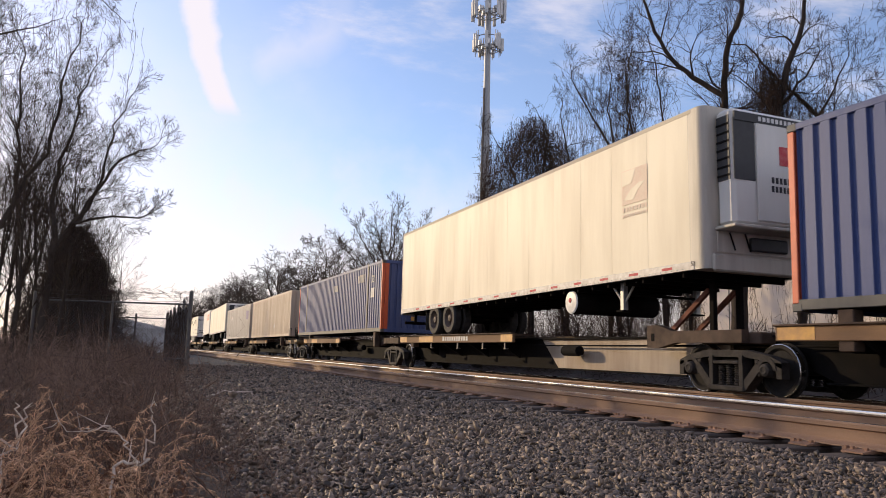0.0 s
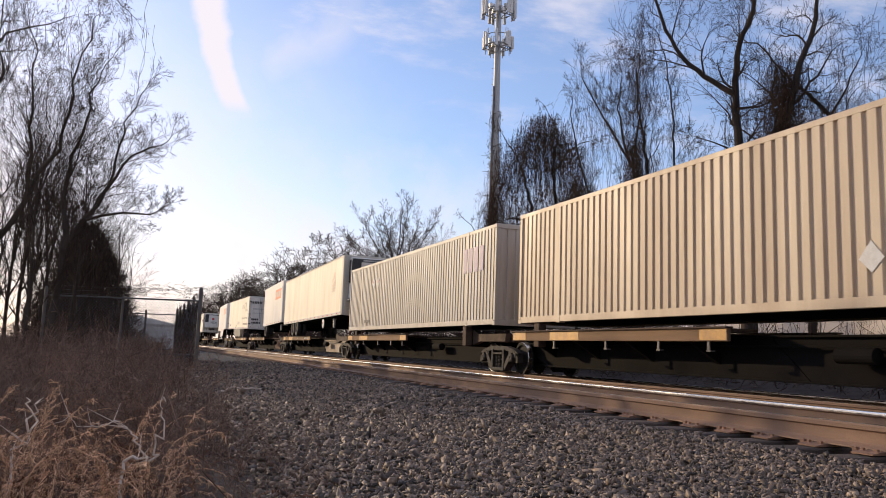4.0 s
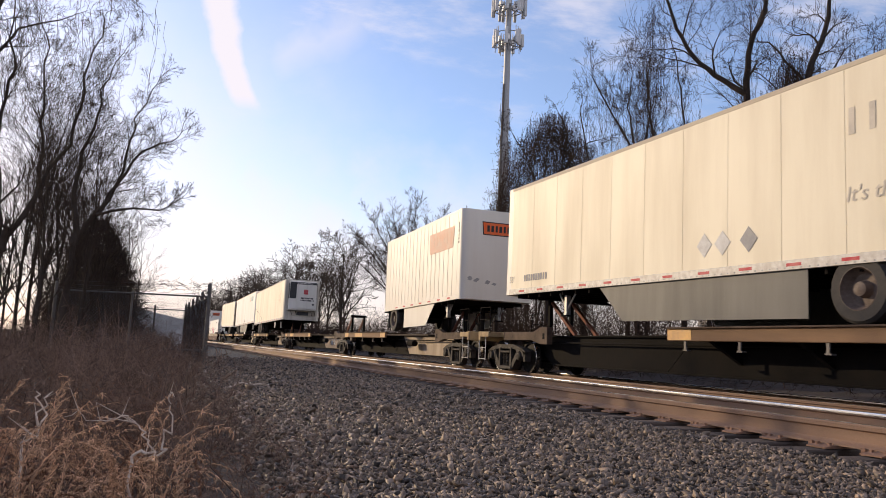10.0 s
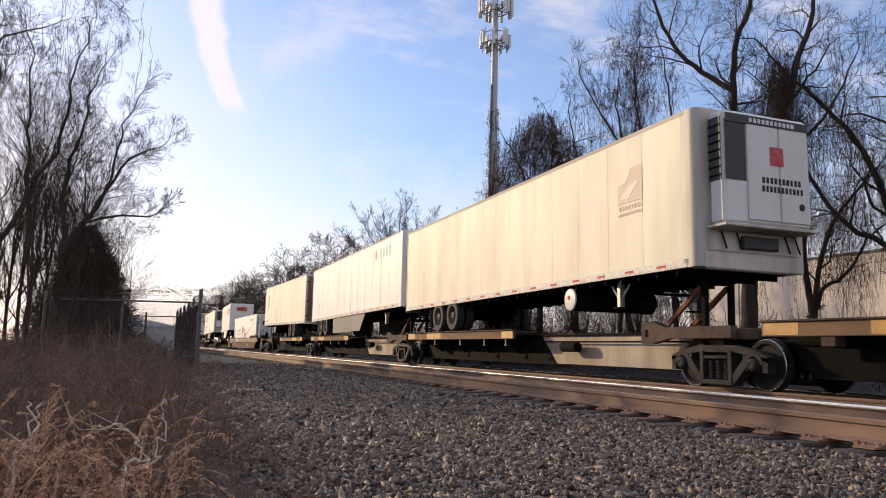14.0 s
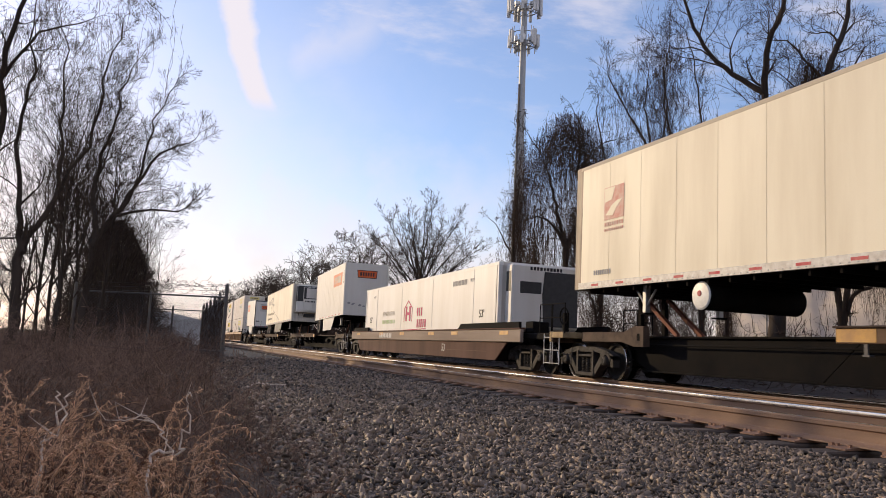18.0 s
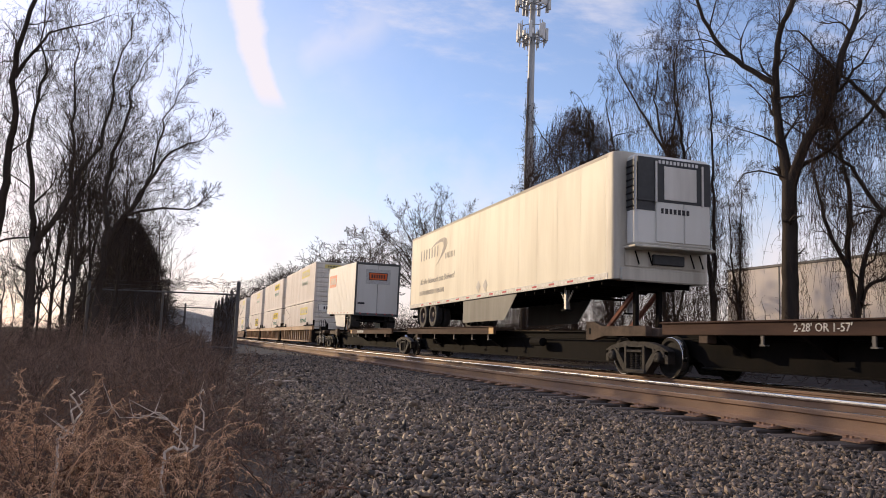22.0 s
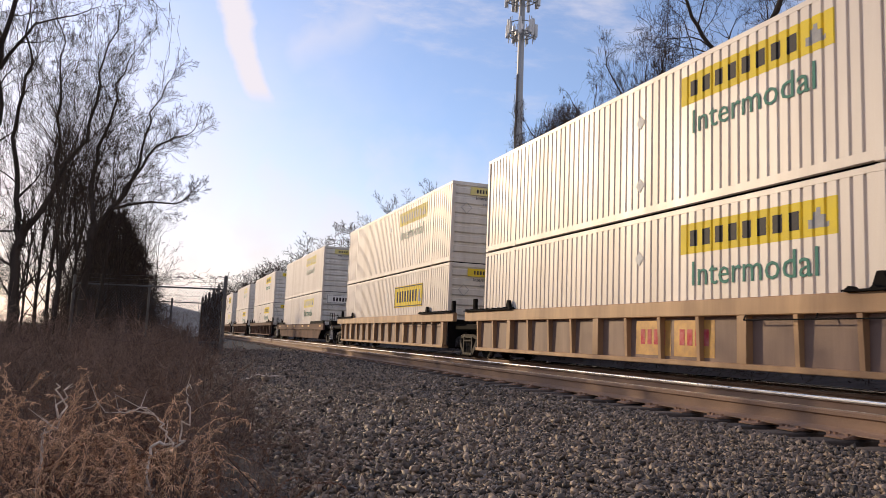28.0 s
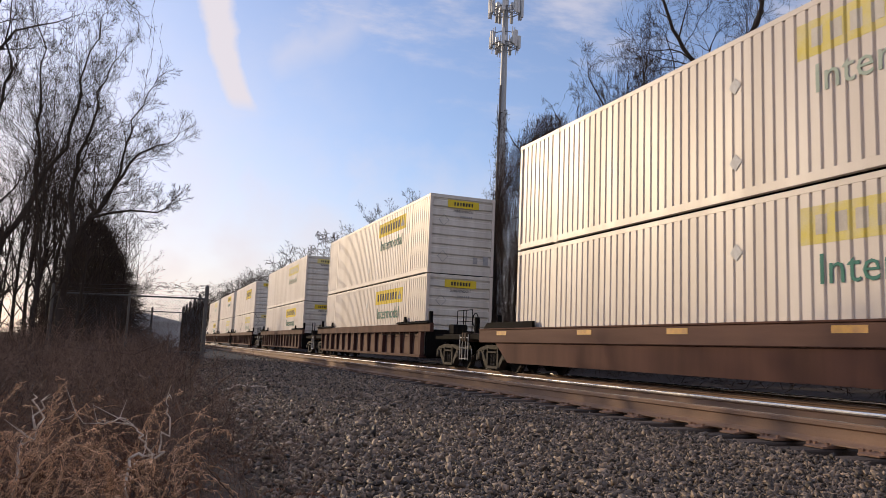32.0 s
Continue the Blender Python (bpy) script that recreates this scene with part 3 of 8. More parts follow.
def build_track(name, rails, head, y0, y1, tie_step, seed):
    rnd = random.Random(seed)
    tr = tagged(new(name), "railway track with rusty rails on wooden sleepers", "track", kind="structure")
    mid = sum(rails) / 2
    foot = head - 0.186
    prof = [(-0.076, 0), (0.076, 0), (0.076, 0.012), (0.025, 0.030), (0.010, 0.045), (0.009, 0.128), (0.036, 0.142), (0.037, 0.172), (0.030, 0.184), (-0.030, 0.184), (-0.037, 0.172), (-0.036, 0.142), (-0.009, 0.128), (-0.010, 0.045), (-0.025, 0.030), (-0.076, 0.012)]
    for x in rails:
        r = part("rail", Geo().prism([(x + p, foot + q) for p, q in prof][::-1], "y", y0, y1), M["rail_rust"], tr, "rust-brown steel rail")
        g = 1 if x == rails[0] else -1        # the worn corner lies towards the track's middle
        arc = [(0.030, 0.1845), (0.0345, 0.180), (0.0375, 0.172), (0.0385, 0.160), (0.0385, 0.150), (0.030, 0.150), (0.020, 0.182)]
        pts = [(x + g * q, foot + w) for q, w in arc]
        part("gauge_corner", Geo().prism(pts if g < 0 else pts[::-1], "y", y0, y1), M["bright_steel"], r, "polished inner corner")
        part("running_band", Geo().box(x - 0.029, x + 0.029, y0, y1, foot + 0.1835, foot + 0.1862), M["bright_steel"], r, "polished running surface")
    tie = Geo().box(-1.30, 1.30, -0.115, 0.115, -0.17, 0.0, 0.012).mesh("tie", M["tie_wood"])
    plate_g = Geo().prism([(-0.19, 0.0), (0.19, 0.0), (0.19, 0.012), (0.09, 0.026), (-0.09, 0.026), (-0.19, 0.012)][::-1], "y", -0.095, 0.095)
    for sx in (-0.105, 0.105):
        for sy in (-0.06, 0.06):
            plate_g.box(sx - 0.013, sx + 0.013, sy - 0.012, sy + 0.012, 0.012, 0.042)
    plate_m = plate_g.mesh("tie_plate", M["plate_rust"])
    anchor_m = Geo().box(-0.10, -0.072, -0.02, 0.02, -0.045, 0.02).box(-0.10, 0.09, -0.012, 0.012, -0.03, -0.012).mesh("rail_anchor", M["plate_rust"])
    endplate_m = Geo().box(-1.306, -1.300, -0.085, 0.085, -0.14, -0.03).mesh("end_plate", M["galvanised"])
    far_g, far_p = Geo(), Geo()
    n = int((y1 - y0) / tie_step)
    near = 0
    for i in range(n):
        y = y0 + 0.3 + i * tie_step + rnd.uniform(-0.03, 0.03)
        dx, dz = rnd.uniform(-0.05, 0.05), rnd.uniform(-0.012, 0.006)
        if 1.0 < y < 46:
            t = part("tie", tie, None, tr, loc=(mid + dx, y, foot - 0.026 + dz))
            t.rotation_euler = (0, 0, rnd.uniform(-0.012, 0.012))
            if rnd.random() < 0.3:
                part("end_plate", endplate_m, None, t)
            for x in rails:
                if x == rails[0] or y < 20:
                    part("tie_plate", plate_m, None, t, loc=(x - mid - dx, 0, 0.0 - dz))
            if y < 18 and name.endswith("near"):
                part("rail_anchor", anchor_m, None, t, loc=(rails[0] - mid - dx, 0.14, 0.02 - dz))
        else:
            far_g.box(mid - 1.3 + dx, mid + 1.3 + dx, y - 0.115, y + 0.115, foot - 0.19, foot - 0.026 + dz)
            for x in rails:
                far_p.box(x - 0.19, x + 0.19, y - 0.09, y + 0.09, foot - 0.025, foot - 0.004)
    tagged(part("ties_far", far_g, M["tie_wood"], tr), kind="stuff")
    tagged(part("tie_plates_far", far_p, M["plate_rust"], tr), kind="stuff")


def scatter_stones():
    """Crushed stone, laid thickest where the eye is nearest."""
    rng = np.random.default_rng(4)
    base = []
    for k in range(10):
        # angular lumps: the hull of a few scattered corners
        bm, r = bmesh.new(), random.Random(k)
        for i in range(8):
            h = 1 - 2 * (i + 0.5) / 8
            c, t = math.sqrt(1 - h * h), 2.4 * i + r.uniform(-0.8, 0.8)
            bm.verts.new(Vector((c * math.cos(t), c * math.sin(t), h)) * r.uniform(0.7, 1.3))
        hull = bmesh.ops.convex_hull(bm, input=bm.verts)
        for v in [v for v in hull["geom_interior"] if isinstance(v, bmesh.types.BMVert)]:
            bm.verts.remove(v)
        bmesh.ops.triangulate(bm, faces=bm.faces)
        bmesh.ops.recalc_face_normals(bm, faces=bm.faces)
        bm.verts.index_update()
        base.append((np.array([v.co[:] for v in bm.verts]), np.array([[v.index for v in f.verts] for f in bm.faces])))
        bm.free()

    def field(name, x0, x1, y0, y1, per_m2, size, z_of, keep=None, label="loose grey crushed stone"):
        n = int((x1 - x0) * (y1 - y0) * per_m2)
        xs, ys = rng.uniform(x0, x1, n), rng.uniform(y0, y1, n)
        if keep is not None:
            k = keep(xs, ys)
            xs, ys = xs[k], ys[k]
        n = len(xs)
        V, F, off = [], [], 0
        pick = rng.integers(0, len(base), n)
        for k, (bv, bf) in enumerate(base):
            idx = np.where(pick == k)[0]
            m = len(idx)
            if not m:
                continue
            s = size * rng.lognormal(0, 0.34, m)
            q = rng.normal(size=(m, 4)) * np.array([1.0, 0.42, 0.42, 1.0])
            q /= np.linalg.norm(q, axis=1)[:, None]
            w, x, y, z = q.T
            R = np.stack([1 - 2 * (y * y + z * z), 2 * (x * y - z * w), 2 * (x * z + y * w), 2 * (x * y + z * w), 1 - 2 * (x * x + z * z), 2 * (y * z - x * w), 2 * (x * z - y * w), 2 * (y * z + x * w), 1 - 2 * (x * x + y * y)], 1).reshape(m, 3, 3)
            sc = np.stack([s * rng.uniform(1.0, 1.7, m), s * rng.uniform(0.7, 1.1, m), s * rng.uniform(0.26, 0.55, m)], 1)
            vv = np.einsum("nij,nkj->nki", R, bv[None] * sc[:, None])
            c = np.stack([xs[idx], ys[idx], z_of(xs[idx], ys[idx]) + s * rng.uniform(-0.5, 0.9, m)], 1)
            vv += c[:, None]
            V.append(vv.reshape(-1, 3))
            F.append((bf[None] + (off + np.arange(m) * len(bv))[:, None, None]).reshape(-1, 3))
            off += m * len(bv)
        V, F = np.concatenate(V), np.concatenate(F)
        me = bpy.data.meshes.new(name)
        me.vertices.add(len(V)), me.loops.add(F.size), me.polygons.add(len(F))
        me.vertices.foreach_set("co", V.ravel())
        me.loops.foreach_set("vertex_index", F.ravel().astype(np.int32))
        me.polygons.foreach_set("loop_start", np.arange(0, F.size, 3, dtype=np.int32))
        me.update(calc_edges=True)
        me.materials.append(M["stones"])
        tagged(new(name, me), label, "gravel", kind="stuff")

    def shoulder(x, y):
        return -0.007 + 0.030 * np.clip((x - 3.7) / 0.9, 0, 1)

    def edge(x, y):
        return (x > 0.62 + 0.22 * rng.normal(size=len(x)) + 0.02 * np.maximum(0, y - 4)) & (x < 1.35 * y + 0.3)

    field("gravel", 0.3, 4.72, 2.3, 5.6, 3400, 0.0146, shoulder, edge)
    field("gravel", 0.4, 4.72, 5.6, 9.0, 2300, 0.0156, shoulder, edge)
    field("gravel", 0.5, 4.72, 9.0, 15.0, 1350, 0.0172, shoulder, edge)
    field("gravel", 0.7, 4.80, 15.0, 30.0, 480, 0.021, shoulder, edge)
    field("gravel", 0.5, 4.72, -8.0, 3.3, 420, 0.020, shoulder, lambda x, y: (x > 0.62 + 0.2 * rng.normal(size=len(x))) & ((y < 2.3) | (x >= 1.35 * y + 0.3)))
    field("gravel", 4.7, 7.9, 2.5, 14.0, 520, 0.019, lambda x, y: -0.03 + 0 * x, lambda x, y: (np.abs(x - 5.25) > 0.12) & (np.abs(x - 6.75) > 0.12))
    field("gravel", 8.0, 13.0, 4.0, 22.0, 60, 0.036, lambda x, y: -0.13 + 0 * x, lambda x, y: (np.abs(x - 9.8) > 0.12) & (np.abs(x - 11.3) > 0.12))


build_ground()
build_track("track_near", NEAR_RAILS, NEAR_HEAD, -25, 420, 0.508, 1)
build_track("track_far", FAR_RAILS, FAR_HEAD, -25, 420, 0.508, 2)
scatter_stones()

# ---- the train ----
TRAIN_X = 10.55        # middle of the far track
RAIL_FAR = 0.145       # its rail heads
SPEED = 11.55          # metres a second, towards and past the eye
moving = []            # (thing, place along the track at the start, height, tilt)


def rolls(ob, u, z=RAIL_FAR, tilt=0.0):
    ob.matrix_basis = pose(TRAIN_X, u, z, tilt)
    moving.append((ob, u, z, tilt))
    return ob


def folds(y0, y1, pitch, flat, depth, x, ramp=0.04):
    """The folded profile of a ribbed side wall: outer faces at x, inner ones depth further in."""
    n = max(1, round((y1 - y0) / pitch))
    p, out = (y1 - y0) / n, [(x, y0)]
    for i in range(n):
        y = y0 + i * p
        g = p * (1 - flat)
        out += [(x, y + p - g), (x + depth, y + p - g + ramp * 0.5), (x + depth, y + p - ramp * 0.5), (x, y + p)]
    return out


def plate(y0, y1, z0, z1, x, t=0.004):
    return Geo().box(x - t, x, y0, y1, z0, z1)


def end_plate(x0, x1, z0, z1, y, t=0.004):
    return Geo().box(x0, x1, y - t, y, z0, z1)


def bars(name, parent, material, facing, at, width, height, n, fill=0.7, seed=0):
    """Writing that cannot be read: a row of plain bars."""
    rnd = random.Random(seed)
    a, z, off = at
    step = width / n
    for i in range(n):
        g = Geo()
        w = step * fill * rnd.uniform(0.8, 1.1)
        c = a - width / 2 + (i + 0.5) * step
        if facing == "side":
            g.box(off - 0.003, off, c - w / 2, c + w / 2, z - height / 2, z + height / 2)
        else:
            g.box(c - w / 2, c + w / 2, off - 0.003, off, z - height / 2, z + height / 2)
        part(name, g, material, parent)


def container(label, paint, end_paint, pitch=0.29, flat=0.55, depth=0.036, posts=None, length=16.15, height=2.9, group="containers on the train", ribs_end=False):
    c = thing("shipping_container", label, "container", group=group)
    L, H, W = length, height, 1.297
    for s in (-1, 1):
        g = Geo()
        x = -W + 0.006
        cuts = [0.12, 2.05, L - 2.05, L - 0.12]
        for a, b in zip(cuts, cuts[1:]):
            prof = folds(a + 0.06, b - 0.06, pitch, flat, depth, x)
            if s > 0:
                prof = [(-p, q) for p, q in prof]
            g.sheet(prof, "z", 0.17, H - 0.10)
        part("side_panel", g, paint, c)
        for y in (2.05, L - 2.05):
            part("side_post", Geo().box(min(s * W, s * (W - 0.09)), max(s * W, s * (W - 0.09)), y - 0.075, y + 0.075, 0.0, H, 0.008), posts or paint, c)
        part("bottom_rail", Geo().box(min(s * (W - 0.004), s * (W - 0.11)), max(s * (W - 0.004), s * (W - 0.11)), 0.1, L - 0.1, 0.02, 0.18, 0.008), paint, c)
        part("top_rail", Geo().box(min(s * (W - 0.002), s * (W - 0.08)), max(s * (W - 0.002), s * (W - 0.08)), 0.1, L - 0.1, H - 0.11, H - 0.005, 0.008), paint, c)
        for y in (0.0, L - 0.13):
            part("corner_post", Geo().box(min(s * W, s * (W - 0.12)), max(s * W, s * (W - 0.12)), y, y + 0.13, 0.12, H - 0.12, 0.012), posts or paint, c)
        for y in (2.05 - 0.09, L - 2.05 - 0.09):
            for z in (0.0, H - 0.12):
                part("corner_casting", Geo().box(min(s * (W + 0.004), s * (W - 0.16)), max(s * (W + 0.004), s * (W - 0.16)), y, y + 0.18, z - 0.004, z + 0.122, 0.012), posts or paint, c)
        for y in (0.0, L - 0.18):
            for z in (0.0, H - 0.12):
                part("corner_casting", Geo().box(min(s * (W + 0.002), s * (W - 0.16)), max(s * (W + 0.002), s * (W - 0.16)), y - 0.002, y + 0.182, z - 0.002, z + 0.122, 0.012), posts or paint, c)
    roof = Geo()
    n = 40
    prof = []
    for i in range(n):
        y = 0.1 + (L - 0.2) * i / n
        st = (L - 0.2) / n
        prof += [(y, H - 0.03), (y + st * 0.45, H - 0.03), (y + st * 0.55, H - 0.05), (y + st * 0.95, H - 0.05)]
    roof.sheet(prof, "x", -W + 0.05, W - 0.05)
    part("roof", roof, end_paint, c)
    part("floor_pan", Geo().box(-W + 0.1, W - 0.1, 0.1, L - 0.1, 0.06, 0.14), M["black_steel"], c)
    for y, s in ((0.03, 1), (L - 0.03, -1)):
        g = Geo()
        if ribs_end:
            k, prof = 7, [(y, 0.12)]
            z0, z1 = 0.30, H - 0.16
            for i in range(k):
                a = z0 + (z1 - z0) * i / k
                h = (z1 - z0) / k
                prof += [(y + s * 0.03, a + h * 0.12), (y - s * 0.03, a + h * 0.24), (y - s * 0.03, a + h * 0.78), (y + s * 0.03, a + h * 0.9)]
            prof += [(y, H - 0.1)]
            g.sheet(prof, "x", -W + 0.12, W - 0.12)
        else:
            prof = [(q, p) for p, q in folds(-W + 0.12, W - 0.12, 0.27, 0.55, s * 0.035, y)]
            g.sheet(prof, "z", 0.12, H - 0.1)
        part("end_wall", g, end_paint, c)
        part("end_sill", Geo().box(-W + 0.12, W - 0.12, min(y - s * 0.03, y + s * 0.05), max(y - s * 0.03, y + s * 0.05), 0.0, 0.17, 0.006), posts or end_paint, c)
        part("end_header", Geo().box(-W + 0.12, W - 0.12, min(y - s * 0.03, y + s * 0.05), max(y - s * 0.03, y + s * 0.05), H - 0.13, H, 0.006), posts or end_paint, c)
    return c


def tyre_pair(parent, x, y, r=0.51, dual=True, rim=None):
    """A road wheel: a rounded tyre with a dished rim as its sub-part."""
    s = -1 if x < 0 else 1
    w = 0.26
    g = Geo().turned((x, y, r), "x", [(-w / 2, r * 0.60), (-w / 2, r * 0.90), (-w / 2 + 0.05, r * 0.99), (w / 2 - 0.05, r * 0.99), (w / 2, r * 0.90), (w / 2, r * 0.60)], 28, False, False)
    if dual:
        xi = x - s * 0.33
        g.turned((xi, y, r), "x", [(-w / 2, r * 0.60), (-w / 2, r * 0.90), (-w / 2 + 0.05, r * 0.99), (w / 2 - 0.05, r * 0.99), (w / 2, r * 0.90), (w / 2, r * 0.60)], 20, False, False)
    t = part("wheel", g, M["rubber"], parent, smooth=False)
    o = s * (w / 2)
    rings = [(o, r * 0.62), (o + s * 0.004, r * 0.60), (o - s * 0.10, r * 0.52), (o - s * 0.15, r * 0.45), (o - s * 0.15, r * 0.25), (o - s * 0.03, r * 0.20), (o - s * 0.01, r * 0.04)]
    part("rim", Geo().turned((x, y, r), "x", rings, 24, False), rim or M["rim_rust"], t)
    return t


def semi_trailer(label, paint, length=16.3, doors_first=False, top=3.84, reefer=False, skirt=None, axles=None, posts=0.0, rivets=True,
                 rounded=0.16, group="trailers on the train", landing=True, tank=False, rim=None, gear_at=None, end_paint=None, category="trailer", pup=False):
    """A road trailer standing on its tyres at z = 0; its head (y = 0) leads. doors_first: it rides backwards."""
    t = thing("semi_trailer", label, category, group=group)
    L, W, z0, z1 = length, 1.297, 0.86, top
    end_paint = end_paint or paint

    def Y(a):            # distance from the nose -> place along the trailer
        return L - a if doors_first else a

    def B(x0, x1, a, b, c, d, bevel=0.0):
        p, q = sorted((Y(a), Y(b)))
        return Geo().box(x0, x1, p, q, c, d, bevel)

    # the shell: plain sheets between rails, a rounded nose
    for s in (-1, 1):
        cuts = [0.4 + (L - 0.5) * i / 13 for i in range(14)]
        if posts:
            n = round((L - 0.6) / posts)
            cuts = [0.4 + (L - 0.6) * i / n for i in range(n + 1)] + [L - 0.05]
        gap = 0.013 if posts else (0.0015 if reefer else 0.003)
        for a, b in zip(cuts, cuts[1:]):
            p, q = sorted((Y(a + gap), Y(b - gap)))
            part("side_panel", Geo().box(min(s * W, s * (W - 0.03)), max(s * W, s * (W - 0.03)), p, q, z0 + 0.14, z1 - 0.08, 0.003), paint, t)
        part("side_liner", B(min(s * (W - 0.016), s * (W - 0.03)), max(s * (W - 0.016), s * (W - 0.03)), 0.38, L - 0.06, z0 + 0.13, z1 - 0.07), paint, t)
        part("bottom_rail", B(min(s * (W + 0.008), s * (W - 0.06)), max(s * (W + 0.008), s * (W - 0.06)), 0.3, L - 0.02, z0, z0 + 0.155, 0.006), M["rim_white"] if not pup else paint, t)
        part("top_rail", B(min(s * (W + 0.006), s * (W - 0.06)), max(s * (W + 0.006), s * (W - 0.06)), 0.3, L - 0.02, z1 - 0.09, z1, 0.012), paint if pup else M["rail_cream"], t)
        n = 14 if not pup else 7
        for i in range(n):
            a = 0.9 + (L - 1.8) * i / n
            p, q = sorted((Y(a), Y(a + 0.30)))
            part("reflector", Geo().box(min(s * (W + 0.008), s * (W + 0.011)), max(s * (W + 0.008), s * (W + 0.011)), p, q, z0 + 0.055, z0 + 0.105), M["red_mark"], t)
        if rivets:
            rv = Geo()
            for i in range(int((L - 1) / 0.16)):
                y = Y(0.6 + i * 0.16)
                rv.box(min(s * (W + 0.008), s * (W + 0.013)), max(s * (W + 0.008), s * (W + 0.013)), y - 0.012, y + 0.012, z0 + 0.02, z0 + 0.044)
            tagged(part("rivets", rv, M["ink_grey"], t), kind="stuff")
    nose = Geo()
    r, outline = rounded, []
    for s in (1, -1):
        for i in range(7):
            a = math.pi / 2 * i / 6
            outline.append((s * (W - r + r * math.cos(a)) if s > 0 else -(W - r + r * math.sin(a)), (r - r * math.sin(a)) if s > 0 else (r - r * math.cos(a))))
    outline = [(-x, y) for x, y in outline] + [(W, 0.4), (-W, 0.4)]
    outline = [(x, Y(y)) for x, y in outline]
    nose.prism(outline[::-1] if doors_first else outline, "z", z0, z1)
    part("nose", nose, end_paint, t, smooth=False)
    part("roof", B(-W + 0.05, W - 0.05, 0.3, L - 0.03, z1 - 0.04, z1 - 0.012), M["rail_cream"], t)
    part("floor_frame", B(-W + 0.06, W - 0.06, 0.35, L - 0.1, z0 + 0.01, z0 + 0.10), M["black_steel"], t)
    beam = Geo().box(-W + 0.08, W - 0.08, -0.025, 0.025, -0.10, 0.02).mesh("cross_member", M["black_steel"])
    for i in range(int((L - 1) / 0.6)):
        a = 0.7 + i * 0.6
        part("cross_member", beam, None, t, loc=(0, Y(a), z0))
    # rear doors
    frame_g = B(-W, -W + 0.09, L - 0.07, L, z0 - 0.05, z1, 0.01)
    for x0, x1, c, d in ((W - 0.09, W, z0 - 0.05, z1), (-W + 0.09, W - 0.09, z1 - 0.12, z1), (-W + 0.09, W - 0.09, z0 - 0.05, z0 + 0.10)):
        p, q = sorted((Y(L - 0.07), Y(L)))
        frame_g.box(x0, x1, p, q, c, d, 0.01)
    part("door_frame", frame_g, M["rim_white"] if not pup else M["skirt_grey"], t)
    out = -1 if doors_first else 1
    for s in (-1, 1):
        d = part("door", B(min(s * 0.01, s * (W - 0.1)), max(s * 0.01, s * (W - 0.1)), L - 0.06, L - 0.02, z0 + 0.11, z1 - 0.13, 0.006), end_paint, t)
        if not pup:
            for x in (0.16, 0.30):
                yb = Y(L) + out * 0.012
                part("lock_rod", Geo().rod((s * x, yb, z0 + 0.06), (s * x, yb, z1 - 0.06), 0.016, n=8), M["ink_grey"], d)
            for z in (z0 + 0.4, z0 + 1.3, z1 - 0.5):
                part("hinge", Geo().box(min(s * (W - 0.02), s * (W - 0.2)), max(s * (W - 0.02), s * (W - 0.2)), *sorted((Y(L) - 0.004, Y(L) + out * 0.02)), z, z + 0.07), M["ink"], d)
    part("bumper", B(-1.15, 1.15, L - 0.12, L - 0.02, 0.48, 0.58, 0.01), M["black_steel"], t)
    for s in (-0.75, 0.75):
        part("bumper_post", B(s - 0.04, s + 0.04, L - 0.12, L - 0.06, 0.57, z0 + 0.02), M["black_steel"], t)
    # running gear
    for a in (axles or (L - 4.55, L - 3.3)):
        y = Y(a)
        part("axle", Geo().rod((-1.0, y, 0.51), (1.0, y, 0.51), 0.07, n=10), M["black_steel"], t)
        for s in (-1, 1):
            tyre_pair(t, s * 1.15, y, rim=rim)
    a0, a1 = min(axles or (L - 4.55,)) - 0.8, max(axles or (L - 3.3,)) + 0.8
    part("bogie_frame", B(-0.62, 0.62, a0, min(a1, L - 0.2), 0.58, z0 + 0.02, 0.02), M["black_steel"], t)
    for s in (-1, 1):
        part("mud_flap", B(min(s * 0.85, s * 1.25), max(s * 0.85, s * 1.25), min(a1, L - 0.16), min(a1, L - 0.16) + 0.015, 0.18, 0.78), M["rubber"], t)
    g_at = gear_at or (2.9 if not pup else 2.2)
    for s in (-1, 1):
        leg = part("landing_leg", B(s * 0.95 - 0.06, s * 0.95 + 0.06, g_at - 0.06, g_at + 0.06, 0.28 if not pup else 0.34, z0 + 0.05, 0.01), M["galvanised"], t)
        part("foot", B(s * 0.95 - 0.13, s * 0.95 + 0.13, g_at - 0.10, g_at + 0.10, 0.25 if not pup else 0.31, 0.285 if not pup else 0.345), M["black_steel"], leg)
        y = Y(g_at)
        for e in (-0.42, 0.42):
            part("brace", Geo().rod((s * 0.95, y + e, z0), (s * 0.95, y + e * 0.08, z0 - 0.42), 0.028), M["galvanised"], leg)
    part("gear_bar", Geo().rod((-0.95, Y(g_at), 0.62), (0.95, Y(g_at), 0.62), 0.03), M["black_steel"], t)
    if tank:
        yc = Y(4.65)
        tk = part("fuel_tank", Geo().turned((-0.55, yc, 0.56), "x", [(-0.60, 0.02), (-0.60, 0.23), (-0.57, 0.275), (1.65, 0.275), (1.68, 0.02)], 28), M["black_steel"], t, "dark cylindrical fuel tank slung below the floor", smooth=False)
        part("tank_end", Geo().turned((-1.155, yc, 0.56), "x", [(-0.03, 0.10), (-0.02, 0.24), (0.0, 0.27)], 28), M["fuel_tank"], tk, "round white tank end with a red cap mark")
        part("cap", Geo().turned((-1.186, yc + 0.02, 0.60), "x", [(-0.012, 0.05), (0.0, 0.06)], 12), M["red_mark"], tk)
